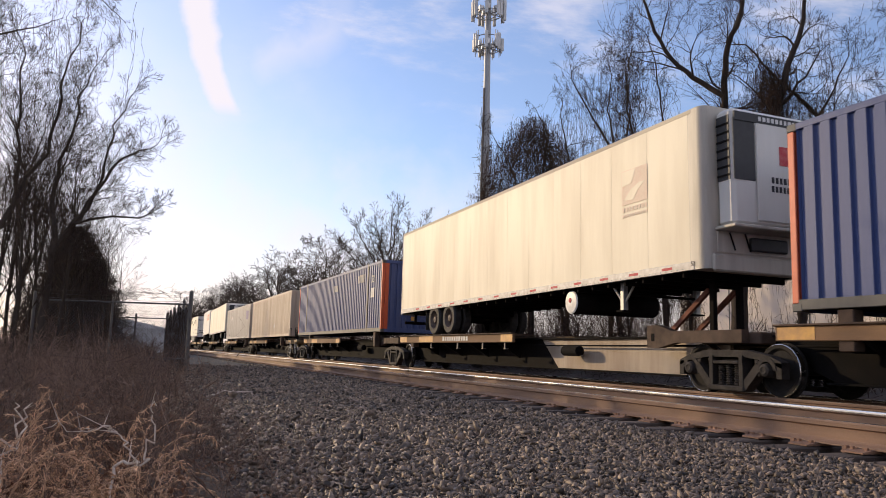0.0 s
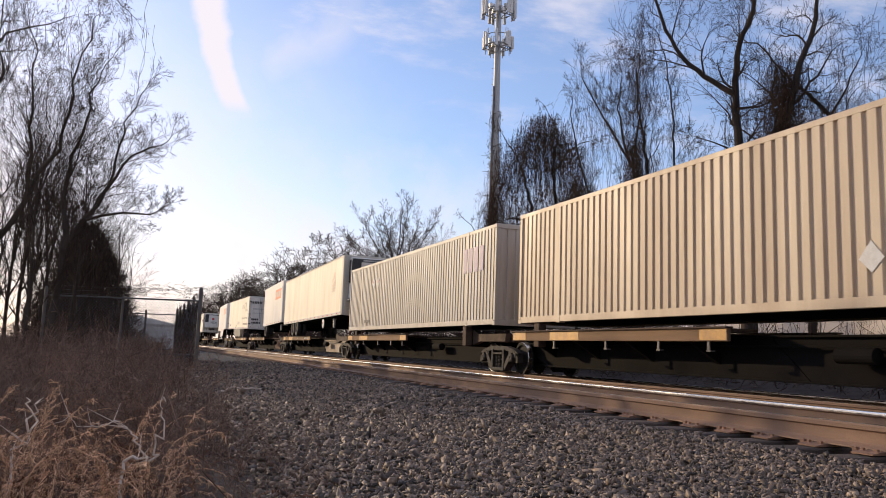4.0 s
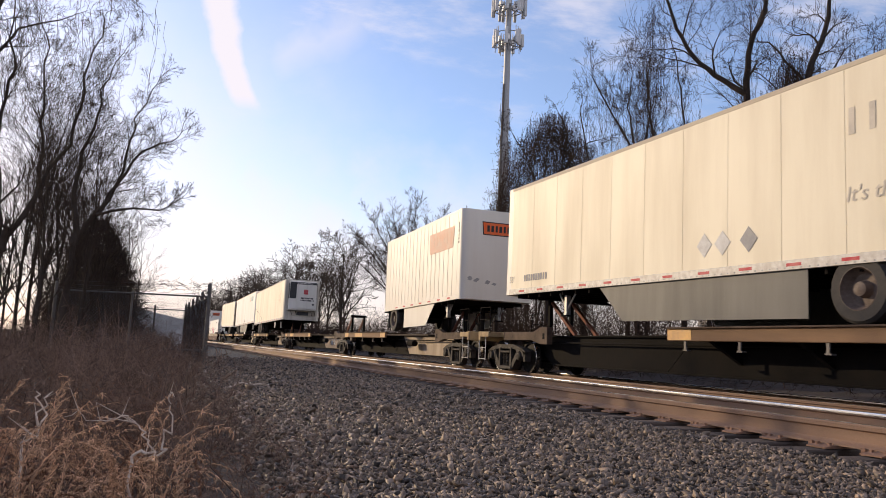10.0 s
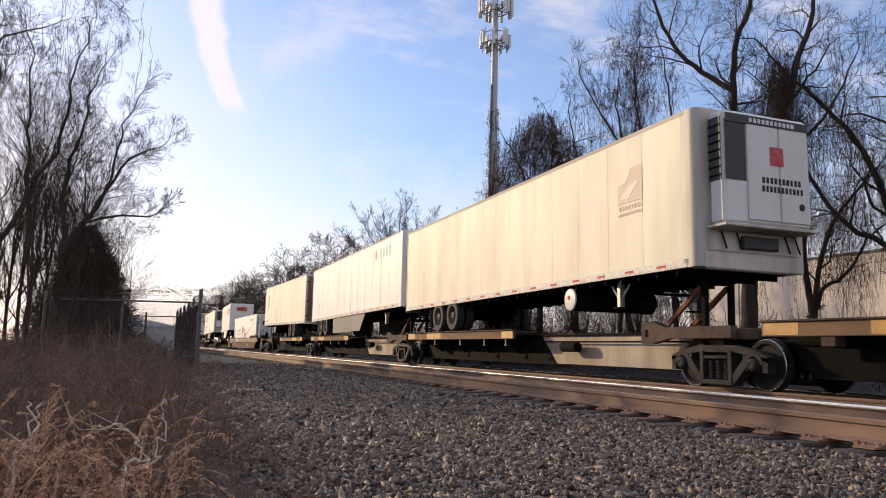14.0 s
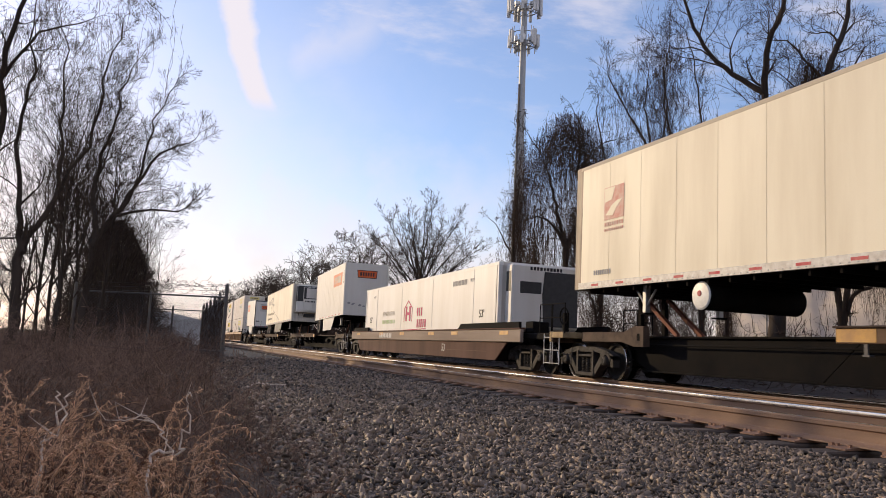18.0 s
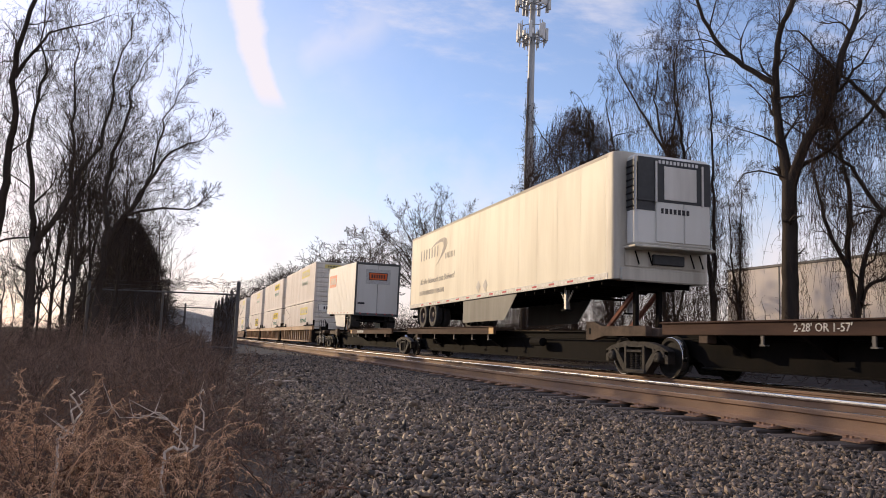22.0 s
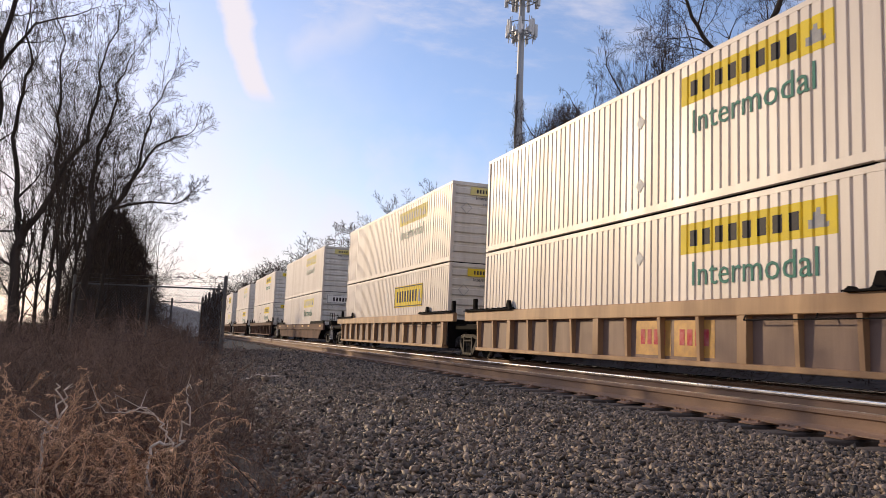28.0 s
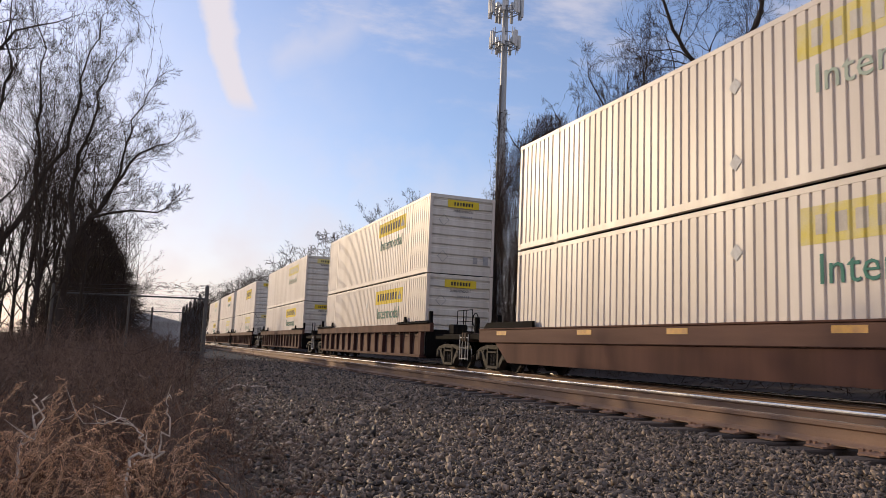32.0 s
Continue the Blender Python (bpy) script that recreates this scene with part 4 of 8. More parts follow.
    if skirt:
        a, b, low = skirt
        for s in (-1, 1):
            pts = [(Y(a), z0), (Y(b), z0), (Y(b), low), (Y(a + 0.9), low)]
            if doors_first:
                pts = pts[::-1]
            part("side_skirt", Geo().prism(pts, "x", min(s * 1.24, s * 1.255), max(s * 1.24, s * 1.255)), M["skirt_grey"] if not pup else paint, t, "flat aerodynamic side skirt")
    if reefer:
        fr = -1.0 if not doors_first else 1.0
        unit = part("cooling_unit", Geo().box(-1.02, 1.02, *sorted((Y(0.0), Y(-0.42))), z0 + 0.74, z1 - 0.12, 0.07), M["pup_white"], t, "boxy white refrigeration unit on the nose")
        for s in (-1, 1):
            part("grille", Geo().box(min(s * 1.015, s * 1.03), max(s * 1.015, s * 1.03), *sorted((Y(-0.05), Y(-0.36))), z0 + 1.55, z1 - 0.25, 0.004), M["dark_grille"], unit)
            for k in range(7):
                z = z0 + 1.62 + k * 0.155
                part("grille_slat", Geo().box(min(s * 1.03, s * 1.04), max(s * 1.03, s * 1.04), *sorted((Y(-0.05), Y(-0.36))), z, z + 0.035), M["black_steel"], unit)
        yf = Y(-0.42)
        part("grille_front", end_plate(-1.0, -0.52, z0 + 1.55, z1 - 0.32, yf, 0.012), M["dark_grille"], unit)
        for x0, x1 in ((-0.50, 0.24), (0.26, 0.96)):
            part("access_door", Geo().box(x0, x1, yf - 0.035, yf, z0 + 0.84, z1 - 0.36, 0.02), M["pup_white"], unit)
        part("header", end_plate(-0.98, 0.98, z1 - 0.36, z1 - 0.20, yf, 0.03), M["dark_grille"], unit)
        bars("maker_mark", unit, M["stencil_white"], "end", (0.1, z1 - 0.28, yf - 0.031), 1.1, 0.08, 11, seed=3)
        part("drip_tray", Geo().box(-1.08, 1.08, *sorted((Y(0.0), Y(-0.50))), z0 + 0.69, z0 + 0.75, 0.015), M["nose_grey"], unit)
        for x in (-0.6, 0.0, 0.6):
            part("marker_lamp", Geo().box(x - 0.06, x + 0.06, *sorted((Y(-0.2), Y(-0.32))), z1 - 0.165, z1 - 0.10, 0.01), M["rim_white"], unit)
        part("nose_panel", Geo().box(-1.05, 1.05, *sorted((Y(-0.003), Y(-0.03))), z0 + 0.30, z0 + 0.68, 0.01), M["nose_grey"], t, "grimy stained lower nose panel")
        part("nose_skid", Geo().box(-1.16, 1.16, *sorted((Y(0.02), Y(-0.05))), z0 - 0.04, z0 + 0.27, 0.03), M["nose_grey"], t, "scuffed steel skid under the nose")
        for x in (-0.8, -0.45, 0.7, 0.95):
            part("air_hose", Geo().rod((x, Y(-0.06), z0 + 0.66), (x + 0.08, Y(-0.10), z0 + 0.34), 0.018), M["black_steel"], t)
        part("nose_box", Geo().box(-0.35, 0.5, *sorted((Y(-0.03), Y(-0.13))), z0 + 0.36, z0 + 0.60, 0.02), M["dark_grille"], t)
    if pup and not doors_first:
        part("nose_box", Geo().box(0.55, 0.95, *sorted((Y(0.0), Y(-0.06))), z0 + 0.22, z0 + 0.55, 0.02), M["skirt_grey"], t)
    return t


# ---- rail cars ----
def zl(z):
    return z - RAIL_FAR


def make_truck_meshes():
    """Meshes of one two-axle truck about its centre, rail head at z = 0."""
    R = 0.43
    frame_g = Geo()
    x0, x1 = -0.085, 0.085
    # cast side frame: arched top chord, pedestal jaws, slanting struts and a deep spring seat
    for a, b, za0, za1, zb0, zb1 in ((-1.20, -0.95, 0.46, 0.56, 0.56, 0.66), (-0.95, -0.45, 0.56, 0.66, 0.63, 0.75), (-0.45, 0.45, 0.63, 0.75, 0.63, 0.75), (0.45, 0.95, 0.63, 0.75, 0.56, 0.66), (0.95, 1.20, 0.56, 0.66, 0.46, 0.56)):
        frame_g.prism([(a, za0), (b, zb0), (b, zb1), (a, za1)], "x", x0, x1)
    for s in (-1, 1):
        def leg(pts, wide=0.0):
            pts = [(s * p, q) for p, q in pts]
            frame_g.prism(pts if s < 0 else pts[::-1], "x", x0 - wide, x1 + wide)
        leg([(1.20, 0.30), (1.20, 0.54), (1.08, 0.56), (1.09, 0.30)])
        leg([(0.74, 0.32), (0.72, 0.58), (0.64, 0.60), (0.66, 0.36)])
        leg([(0.78, 0.44), (0.68, 0.54), (0.30, 0.14), (0.41, 0.06)], 0.012)
        leg([(0.40, 0.14), (0.39, 0.66), (0.31, 0.66), (0.31, 0.14)], 0.025)
        # rounded jaw over the axle box
        for i in range(6):
            t0, t1 = math.pi * i / 6, math.pi * (i + 1) / 6
            c = 0.89
            leg([(c + 0.21 * math.cos(t), R + 0.21 * math.sin(t)) for t in (t0, t1)] + [(c + 0.14 * math.cos(t), R + 0.14 * math.sin(t)) for t in (t1, t0)], 0.01)
    frame_g.box(x0 - 0.04, x1 + 0.04, -0.42, 0.42, 0.06, 0.155, 0.02)
    frame_g.box(x0 - 0.03, x1 + 0.03, -0.30, 0.30, 0.51, 0.57, 0.015)
    rings = []
    for k in range(9):
        z = 0.16 + 0.31 * k / 8
        rings += [(z, 0.055), (z + 0.013, 0.076), (z + 0.026, 0.055)]
    spring = Geo().turned((0, 0, 0), "z", rings, 10)
    wheel = Geo().turned((0, 0, 0), "x", [(-0.075, 0.05), (-0.075, 0.12), (-0.03, 0.16), (-0.02, R - 0.11), (-0.065, R - 0.07), (-0.065, R - 0.012), (-0.058, R - 0.004), (0.04, R), (0.045, R + 0.024), (0.075, R + 0.024), (0.075, R - 0.07), (0.03, R - 0.10), (0.03, 0.14), (0.10, 0.10), (0.10, 0.04)], 36)
    tread = Geo().turned((0, 0, 0), "x", [(-0.0655, R - 0.014), (-0.0668, R - 0.011), (-0.061, R - 0.001), (0.030, R + 0.0025)], 36, False, False)
    axle = Geo().rod((-1.08, 0, 0), (1.08, 0, 0), 0.075, n=10)
    box_g = Geo().turned((0, 0, 0), "x", [(-0.13, 0.03), (-0.14, 0.06), (-0.12, 0.10), (0.00, 0.125), (0.06, 0.125), (0.07, 0.02)], 14)
    bolster = Geo().box(-1.0, 1.0, -0.20, 0.20, 0.46, 0.66, 0.02).box(-0.3, 0.3, -0.3, 0.3, 0.66, 0.80, 0.02)
    brake = Geo().box(-0.74, 0.74, -0.04, 0.04, 0.30, 0.42, 0.01)
    return dict(frame=frame_g.mesh("side_frame", M["truck_iron"]), spring=spring.mesh("spring", M["truck_iron"]), wheel=wheel.mesh("wheel", M["wheel_iron"]), tread=tread.mesh("tread", M["bright_steel"]),
                axle=axle.mesh("axle", M["wheel_iron"]), box=box_g.mesh("axle_box", M["truck_iron"]), bolster=bolster.mesh("truck", M["black_steel"]), brake=brake.mesh("brake_beam", M["black_steel"]), R=R)


TR = make_truck_meshes()


def truck(car, y):
    t = part("truck", TR["bolster"], None, car, loc=(0, y, 0))
    for s in (-1, 1):
        part("side_frame", TR["frame"], None, t, loc=(s * 1.0, 0, 0))
        for yy in (-0.19, 0.0, 0.19):
            part("spring", TR["spring"], None, t, loc=(s * 1.0, yy, 0))
        for e in (-0.89, 0.89):
            w = part("wheel", TR["wheel"], None, t, loc=(s * 0.745, e, TR["R"]))
            rim = part("wheel_tread", TR["tread"], None, t, loc=(s * 0.745, e, TR["R"]))
            # the flange lies towards the track's middle
            w.rotation_euler = rim.rotation_euler = (0, 0, math.pi if s > 0 else 0)
            b = part("axle_box", TR["box"], None, t, loc=(s * 1.02, e, TR["R"]))
            if s > 0:
                b.rotation_euler = (0, 0, math.pi)
    for e in (-0.89, 0.89):
        part("axle", TR["axle"], None, t, loc=(0, e, TR["R"]))
    for e in (-0.48, 0.48):
        part("brake_beam", TR["brake"], None, t, loc=(0, e, 0))
    return t


def car_end(car, y, s, brake_wheel=False, paint=None):
    """Coupler, hand rails and ladder at an end; s: -1 at the head, 1 at the tail."""
    part("coupler", Geo().box(-0.10, 0.10, *sorted((y, y + s * 0.75)), zl(0.78), zl(1.0), 0.03).box(-0.17, 0.17, *sorted((y + s * 0.62, y + s * 0.92)), zl(0.74), zl(1.04), 0.04), M["truck_iron"], car)
    part("end_sill", Geo().box(-1.3, 1.3, *sorted((y - s * 0.12, y + s * 0.02)), zl(0.98), zl(1.26), 0.02), paint or M["deck_paint"], car)
    for x in (-1.28, 1.28):
        g = Geo()
        for dz in (0.45, 0.78, 1.1):
            g.rod((x, y - s * 0.02, zl(dz)), (x, y - s * 0.48, zl(dz)), 0.012)
        for dy in (0.02, 0.48):
            g.rod((x, y - s * dy, zl(0.42)), (x, y - s * dy, zl(1.2)), 0.014)
        part("ladder", g, M["rim_white"], car)
        g = Geo()
        for dy in (0.05, 0.75):
            g.rod((x, y - s * dy, zl(1.2)), (x, y - s * dy, zl(1.95)), 0.014)
        g.rod((x, y - s * 0.05, zl(1.95)), (x, y - s * 0.75, zl(1.95)), 0.014).rod((x, y - s * 0.05, zl(1.6)), (x, y - s * 0.75, zl(1.6)), 0.012)
        part("hand_rail", g, M["black_steel"], car)
    part("hose", Geo().rod((0.35, y + s * 0.1, zl(0.9)), (0.3, y + s * 0.45, zl(0.55)), 0.02), M["rubber"], car)
    if brake_wheel:
        st = part("brake_stand", Geo().box(-0.95, -0.80, *sorted((y - s * 0.15, y - s * 0.05)), zl(1.2), zl(1.75), 0.01), M["black_steel"], car)
        rings = [(0.018 * math.sin(2 * math.pi * i / 8), 0.21 + 0.016 * math.cos(2 * math.pi * i / 8)) for i in range(9)]
        g = Geo().turned((-0.98, y, zl(1.66)), "x", rings, 24, False, False)
        part("hand_wheel", g, M["black_steel"], st)


def spine_unit(car, a, b, reverse=False, load="trailer", pale=True):
    """One platform of a spine car between truck centres a and b (in the car's own length)."""
    L = b - a
    # sills below containers are black to carry the shadow under the box
    sill_m, deck_m = (M["black_steel"] if reverse or not pale else {"trailer": M["sill_cream"], "empty": M["well_pale"], "grimy": M["well_grime"]}.get(load, M["black_steel"])), (M["deck_paint"] if pale else M["rust_sill"])

    def Y(q):
        return b - q if reverse else a + q

    def S(p, q):
        return sorted((Y(p), Y(q)))
    # fish-bellied centre sill: plated and pale at the hitch end, coloured black as shadow under the wheel platforms
    for s in (-1, 1):
        x0, x1 = sorted((s * 0.46, s * 0.52))
        head = [(0.5, 1.12), (7.3, 1.12), (6.5, 0.42), (1.7, 0.42), (0.5, 0.92)]
        # black tail: the trailer's shadow on the sill, put into the colour
        tail = [(7.32, 1.12), (L - 0.5, 1.12), (L - 0.5, 0.92), (L - 1.7, 0.42), (6.52, 0.42)]
        for pts, mat, words in ((head, sill_m, "deep fish-bellied steel sill"), (tail, M["black_steel"], "")):
            pp = [(Y(q), zl(z)) for q, z in pts]
            part("centre_sill", Geo().prism(pp if reverse else pp[::-1], "x", x0, x1), mat, car, words)
    part("sill_top", Geo().box(-0.6, 0.6, a + 0.35, b - 0.35, zl(1.12), zl(1.16), 0.008), M["black_steel"], car)
    part("sill_bottom", Geo().box(-0.6, 0.6, a + 1.6, b - 1.6, zl(0.385), zl(0.42), 0.008), M["black_steel"], car)
    # saddles over the trucks
    part("end_saddle", Geo().box(-0.85, 0.85, *S(-0.55, 0.9), zl(1.0), zl(1.2), 0.02), M["deck_paint"], car)
    # wheel platforms with side sills
    p0, p1 = S(7.5, L - 1.3)
    for s in (-1, 1):
        x0, x1 = sorted((s * 1.30, s * 1.22))
        sill = part("side_sill", Geo().box(x0, x1, p0, p1, zl(1.03), zl(1.27), 0.01), M["deck_tan"] if pale else M["rust_sill"], car)
        lip0, lip1 = sorted((s * 1.35, s * 1.18))
        part("flange", Geo().box(lip0, lip1, p0 - 0.01, p1 + 0.01, zl(1.255), zl(1.285), 0.006), M["deck_paint"] if pale else deck_m, sill)
        for q0, q1 in ((7.52, 8.2), (L - 2.05, L - 1.35), (L - 4.6, L - 3.3)) if pale else ((7.52, 7.9),):
            c0, c1 = S(q0, q1)
            xx0, xx1 = sorted((s * 1.301, s * 1.305))
            part("yellow_mark", Geo().box(xx0, xx1, c0, c1, zl(1.05), zl(1.245)), M["safety_yellow"], sill)
        for q in (8.6, 10.6, 12.6, 14.6):
            c0, c1 = S(q - 0.05, q + 0.05)
            part("outrigger", Geo().prism([(s * 0.5, zl(0.62)), (s * 0.5, zl(1.1)), (s * 1.24, zl(1.1)), (s * 1.24, zl(1.04))][::s], "y", c0, c1), M["black_steel"], car)
        d0, d1 = sorted((s * 0.62, s * 1.24))
        part("wheel_deck", Geo().box(d0, d1, p0 + 0.02, p1 - 0.02, zl(1.20), zl(1.255)), M["deck_paint"], car)
    # container pedestals
    for q in (2.05, L - 2.55) if load == "container" else (L - 2.55,):
        for s in (-1, 1):
            c0, c1 = S(q - 0.13, q + 0.13)
            x0, x1 = sorted((s * 1.06, s * 1.27))
            part("pedestal", Geo().box(x0, x1, c0, c1, zl(0.88), zl(1.47 if load == "container" else 1.20), 0.012), M["deck_paint"], car)
            x0, x1 = sorted((s * 0.5, s * 1.08))
            part("pedestal_arm", Geo().box(x0, x1, c0 + 0.04, c1 - 0.04, zl(0.86), zl(1.06), 0.01), M["black_steel"], car)
    # hitch stand
    if load != "container":
        h = Y(1.15)
        st = part("hitch_stand", Geo().box(-0.42, 0.42, h - 0.12, h + 0.12, zl(2.13), zl(2.26), 0.03), M["black_steel"], car, "raised steel trailer hitch")
        k = -1 if reverse else 1
        for s in (-0.32, 0.32):
            g = Geo().box(s - 0.05, s + 0.05, h - 0.06, h + 0.06, zl(1.16), zl(2.15), 0.01)
            part("hitch_leg", g, M["black_steel"], st)
            part("hitch_strut", Geo().rod((s, h + k * 0.1, zl(2.05)), (s, h + k * 1.35, zl(1.18)), 0.06, n=4), M["hitch_red"], st)
    if not reverse:
        part("air_tank", Geo().turned((-0.80, Y(5.4), zl(0.84)), "y", [(-0.36, 0.05), (-0.33, 0.12), (0.33, 0.12), (0.36, 0.05)], 16), M["black_steel"], car)
    # brackets that hang from the wheel platforms
    for q in (8.0, 9.4, 11.2, 13.4):
        c0, c1 = S(q - 0.06, q + 0.06)
        part("hanger", Geo().box(-1.28, -1.25, c0 + 0.03, c1 - 0.03, zl(0.86), zl(1.04)).box(-1.28, -1.18, c0, c1, zl(0.85), zl(0.875)), M["fence_dark"], car)
    pipe = Geo().rod((-0.66, a + 0.8, zl(0.97)), (-0.66, b - 0.8, zl(0.97)), 0.02)
    part("brake_pipe", pipe, M["black_steel"], car)
    beam = part("end_beam", Geo().prism([(Y(-0.3), zl(1.02)), (Y(-0.3), zl(1.24)), (Y(1.5), zl(1.24)), (Y(1.9), zl(1.36)), (Y(2.25), zl(1.36)), (Y(2.25), zl(0.92)), (Y(1.9), zl(0.92)), (Y(1.4), zl(1.02))][::-1 if reverse else 1], "x", -1.02, -0.86), M["deck_paint"], car, "dark steel beam beside the hitch")
    c0, c1 = S(2.02, 2.12)
    part("slot", Geo().box(-1.026, -1.0205, c0, c1, zl(1.05), zl(1.20), 0.002), M["black_steel"], beam)


def spine_car(label, trucks, units, texts=(), pale=True):
    """An articulated spine car. trucks: their places along the train; units: (reverse, load) from the head on."""
    u0 = trucks[0]
    car = thing("spine_car", label, "rail car", group="intermodal rail cars")
    ys = [t - u0 for t in trucks]
    for y in ys:
        truck(car, y)
    for (rev, load), a, b in zip(units, ys, ys[1:]):
        spine_unit(car, a, b, rev, load, pale)
    car_end(car, ys[0] - 1.45, -1, True, M["end_cream"] if pale else None)
    car_end(car, ys[-1] + 1.45, 1, False, M["end_cream"] if pale else None)
    for y, s in ((ys[0], -1), (ys[-1], 1)):
        part("draft_sill", Geo().box(-0.34, 0.34, *sorted((y, y + s * 1.45)), zl(0.86), zl(1.18), 0.02), M["deck_paint"], car)
        for e in (-1, 1):
            x0, x1 = sorted((e * 0.34, e * 1.30))
            part("end_platform", Geo().box(x0, x1, *sorted((y + s * 0.75, y + s * 1.45)), zl(1.09), zl(1.24), 0.01), M["end_cream"] if pale else M["deck_paint"], car)
    for words, y, z, size in texts:
        lettering("stencil", words, size, M["stencil_white"], car, (-1.306, y, zl(z)), "side")
    return rolls(car, u0)


def ribbed_well(car, a, b, paint, panel, mark=None):
    """A well with posts along its sides, from a to b."""
    for s in (-1, 1):
        def X(p, q):
            return sorted((s * p, s * q))
        part("top_chord", Geo().box(*X(1.36, 1.50), a - 1.0, b + 1.0, zl(1.30), zl(1.60), 0.015), paint, car)
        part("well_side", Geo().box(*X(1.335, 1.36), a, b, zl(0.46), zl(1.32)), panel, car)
        part("bottom_chord", Geo().box(*X(1.25, 1.50), a, b, zl(0.40), zl(0.50), 0.012), paint, car)
        n = 14
        for i in range(n + 1):
            y = a + 0.06 + (b - a - 0.12) * i / n
            big = i % 4 == 0
            w = 0.11 if big else 0.045
            pts = [(s * 1.36, zl(0.50)), (s * 1.36, zl(1.30)), (s * (1.49 if not big else 1.50), zl(1.30)), (s * (1.45 if not big else 1.50), zl(0.50))]
            part("side_post", Geo().prism(pts[::s], "y", y - w, y + w), paint, car)
        for y in (a + 2.1, b - 2.1):
            part("guide", Geo().prism([(y - 0.16, zl(1.60)), (y + 0.16, zl(1.60)), (y + 0.05, zl(1.88)), (y - 0.05, zl(1.88))], "x", *X(1.34, 1.42)), M["black_steel"], car)
        for y0, y1 in ((a - 0.9, a + 2.6), (b - 2.6, b + 0.9)):
            part("walkway", Geo().box(*X(1.36, 1.58), y0, y1, zl(1.60), zl(1.63)), M["black_steel"], car)
            teeth = Geo()
            for i in range(9):
                q = y0 + 0.1 + (y1 - y0 - 0.2) * i / 8
                teeth.prism([(q - 0.07, zl(1.63)), (q + 0.07, zl(1.63)), (q, zl(1.68))], "x", *X(1.40, 1.56))
            part("grating", teeth, M["black_steel"], car)
        for y in (a - 0.55, b + 0.55):
            part("end_post", Geo().box(*X(1.26, 1.38), y - 0.07, y + 0.07, zl(1.60), zl(2.02), 0.015), M["black_steel"], car)
        rail_g = Geo().rod((s * 1.54, a + 0.3, zl(1.22)), (s * 1.54, a + 4.6, zl(1.22)), 0.012)
        for q in (0.3, 1.7, 3.1, 4.6):
            rail_g.rod((s * 1.54, a + q, zl(1.22)), (s * 1.49, a + q, zl(1.31)), 0.012)
        part("grab_rail", rail_g, M["black_steel"], car)
    for e in (a + 0.6, (a + b) / 2, b - 0.6):
        part("well_floor", Geo().box(-1.30, 1.30, e - 0.58, e + 0.58, zl(0.40), zl(0.49)), M["black_steel"], car)
    for e in (a - 0.12, b):
        part("bulkhead", Geo().box(-1.30, 1.30, e, e + 0.12, zl(0.46), zl(1.40)), M["black_steel"], car)


def smooth_well(car, a, b, paint, upper):
    """A well with plain folded sides, slanting up at its ends."""
    for s in (-1, 1):
        def X(p, q):
            return sorted((s * p, s * q))
        pts = [(a - 0.9, zl(0.95)), (a - 0.2, zl(0.95)), (b + 0.2, zl(0.95)), (b + 0.9, zl(0.95)), (b + 0.1, zl(0.42)), (a - 0.1, zl(0.42))]
        part("lower_side", Geo().prism(pts, "x", *X(1.38, 1.42)), paint, car)
        part("upper_side", Geo().box(*X(1.38, 1.48), a - 1.9, b + 1.9, zl(0.955), zl(1.31), 0.015), upper, car)
        part("top_flange", Geo().box(*X(1.33, 1.50), a - 1.9, b + 1.9, zl(1.312), zl(1.35), 0.008), paint, car)
        for y0, y1 in ((a - 1.7, a + 3.0), (b - 1.3, b + 1.7)):
            part("guide_plate", Geo().prism([(y0, zl(1.35)), (y1, zl(1.35)), (y1 - 0.25, zl(1.52)), (y0, zl(1.52))], "x", *X(1.36, 1.44)), M["black_steel"], car)
        for q in (-0.8, 3.2, 5.6, 9.3, 12.5, b - a + 0.4):
            part("yellow_mark", Geo().box(*X(1.48, 1.484), a + q - 0.3, a + q + 0.3, zl(1.16), zl(1.27)), M["safety_yellow"], car)
        part("seam", Geo().box(*X(1.42, 1.425), a + 0.6, a + 4.8, zl(0.66), zl(0.675)), M["well_grime"], car)
    for e in (a + 0.6, b - 0.6):
        part("well_floor", Geo().box(-1.36, 1.36, e - 0.58, e + 0.58, zl(0.40), zl(0.46)), M["black_steel"], car)
    for e in (a - 0.12, b):
        part("bulkhead", Geo().box(-1.36, 1.36, e, e + 0.12, zl(0.46), zl(1.30)), M["black_steel"], car)


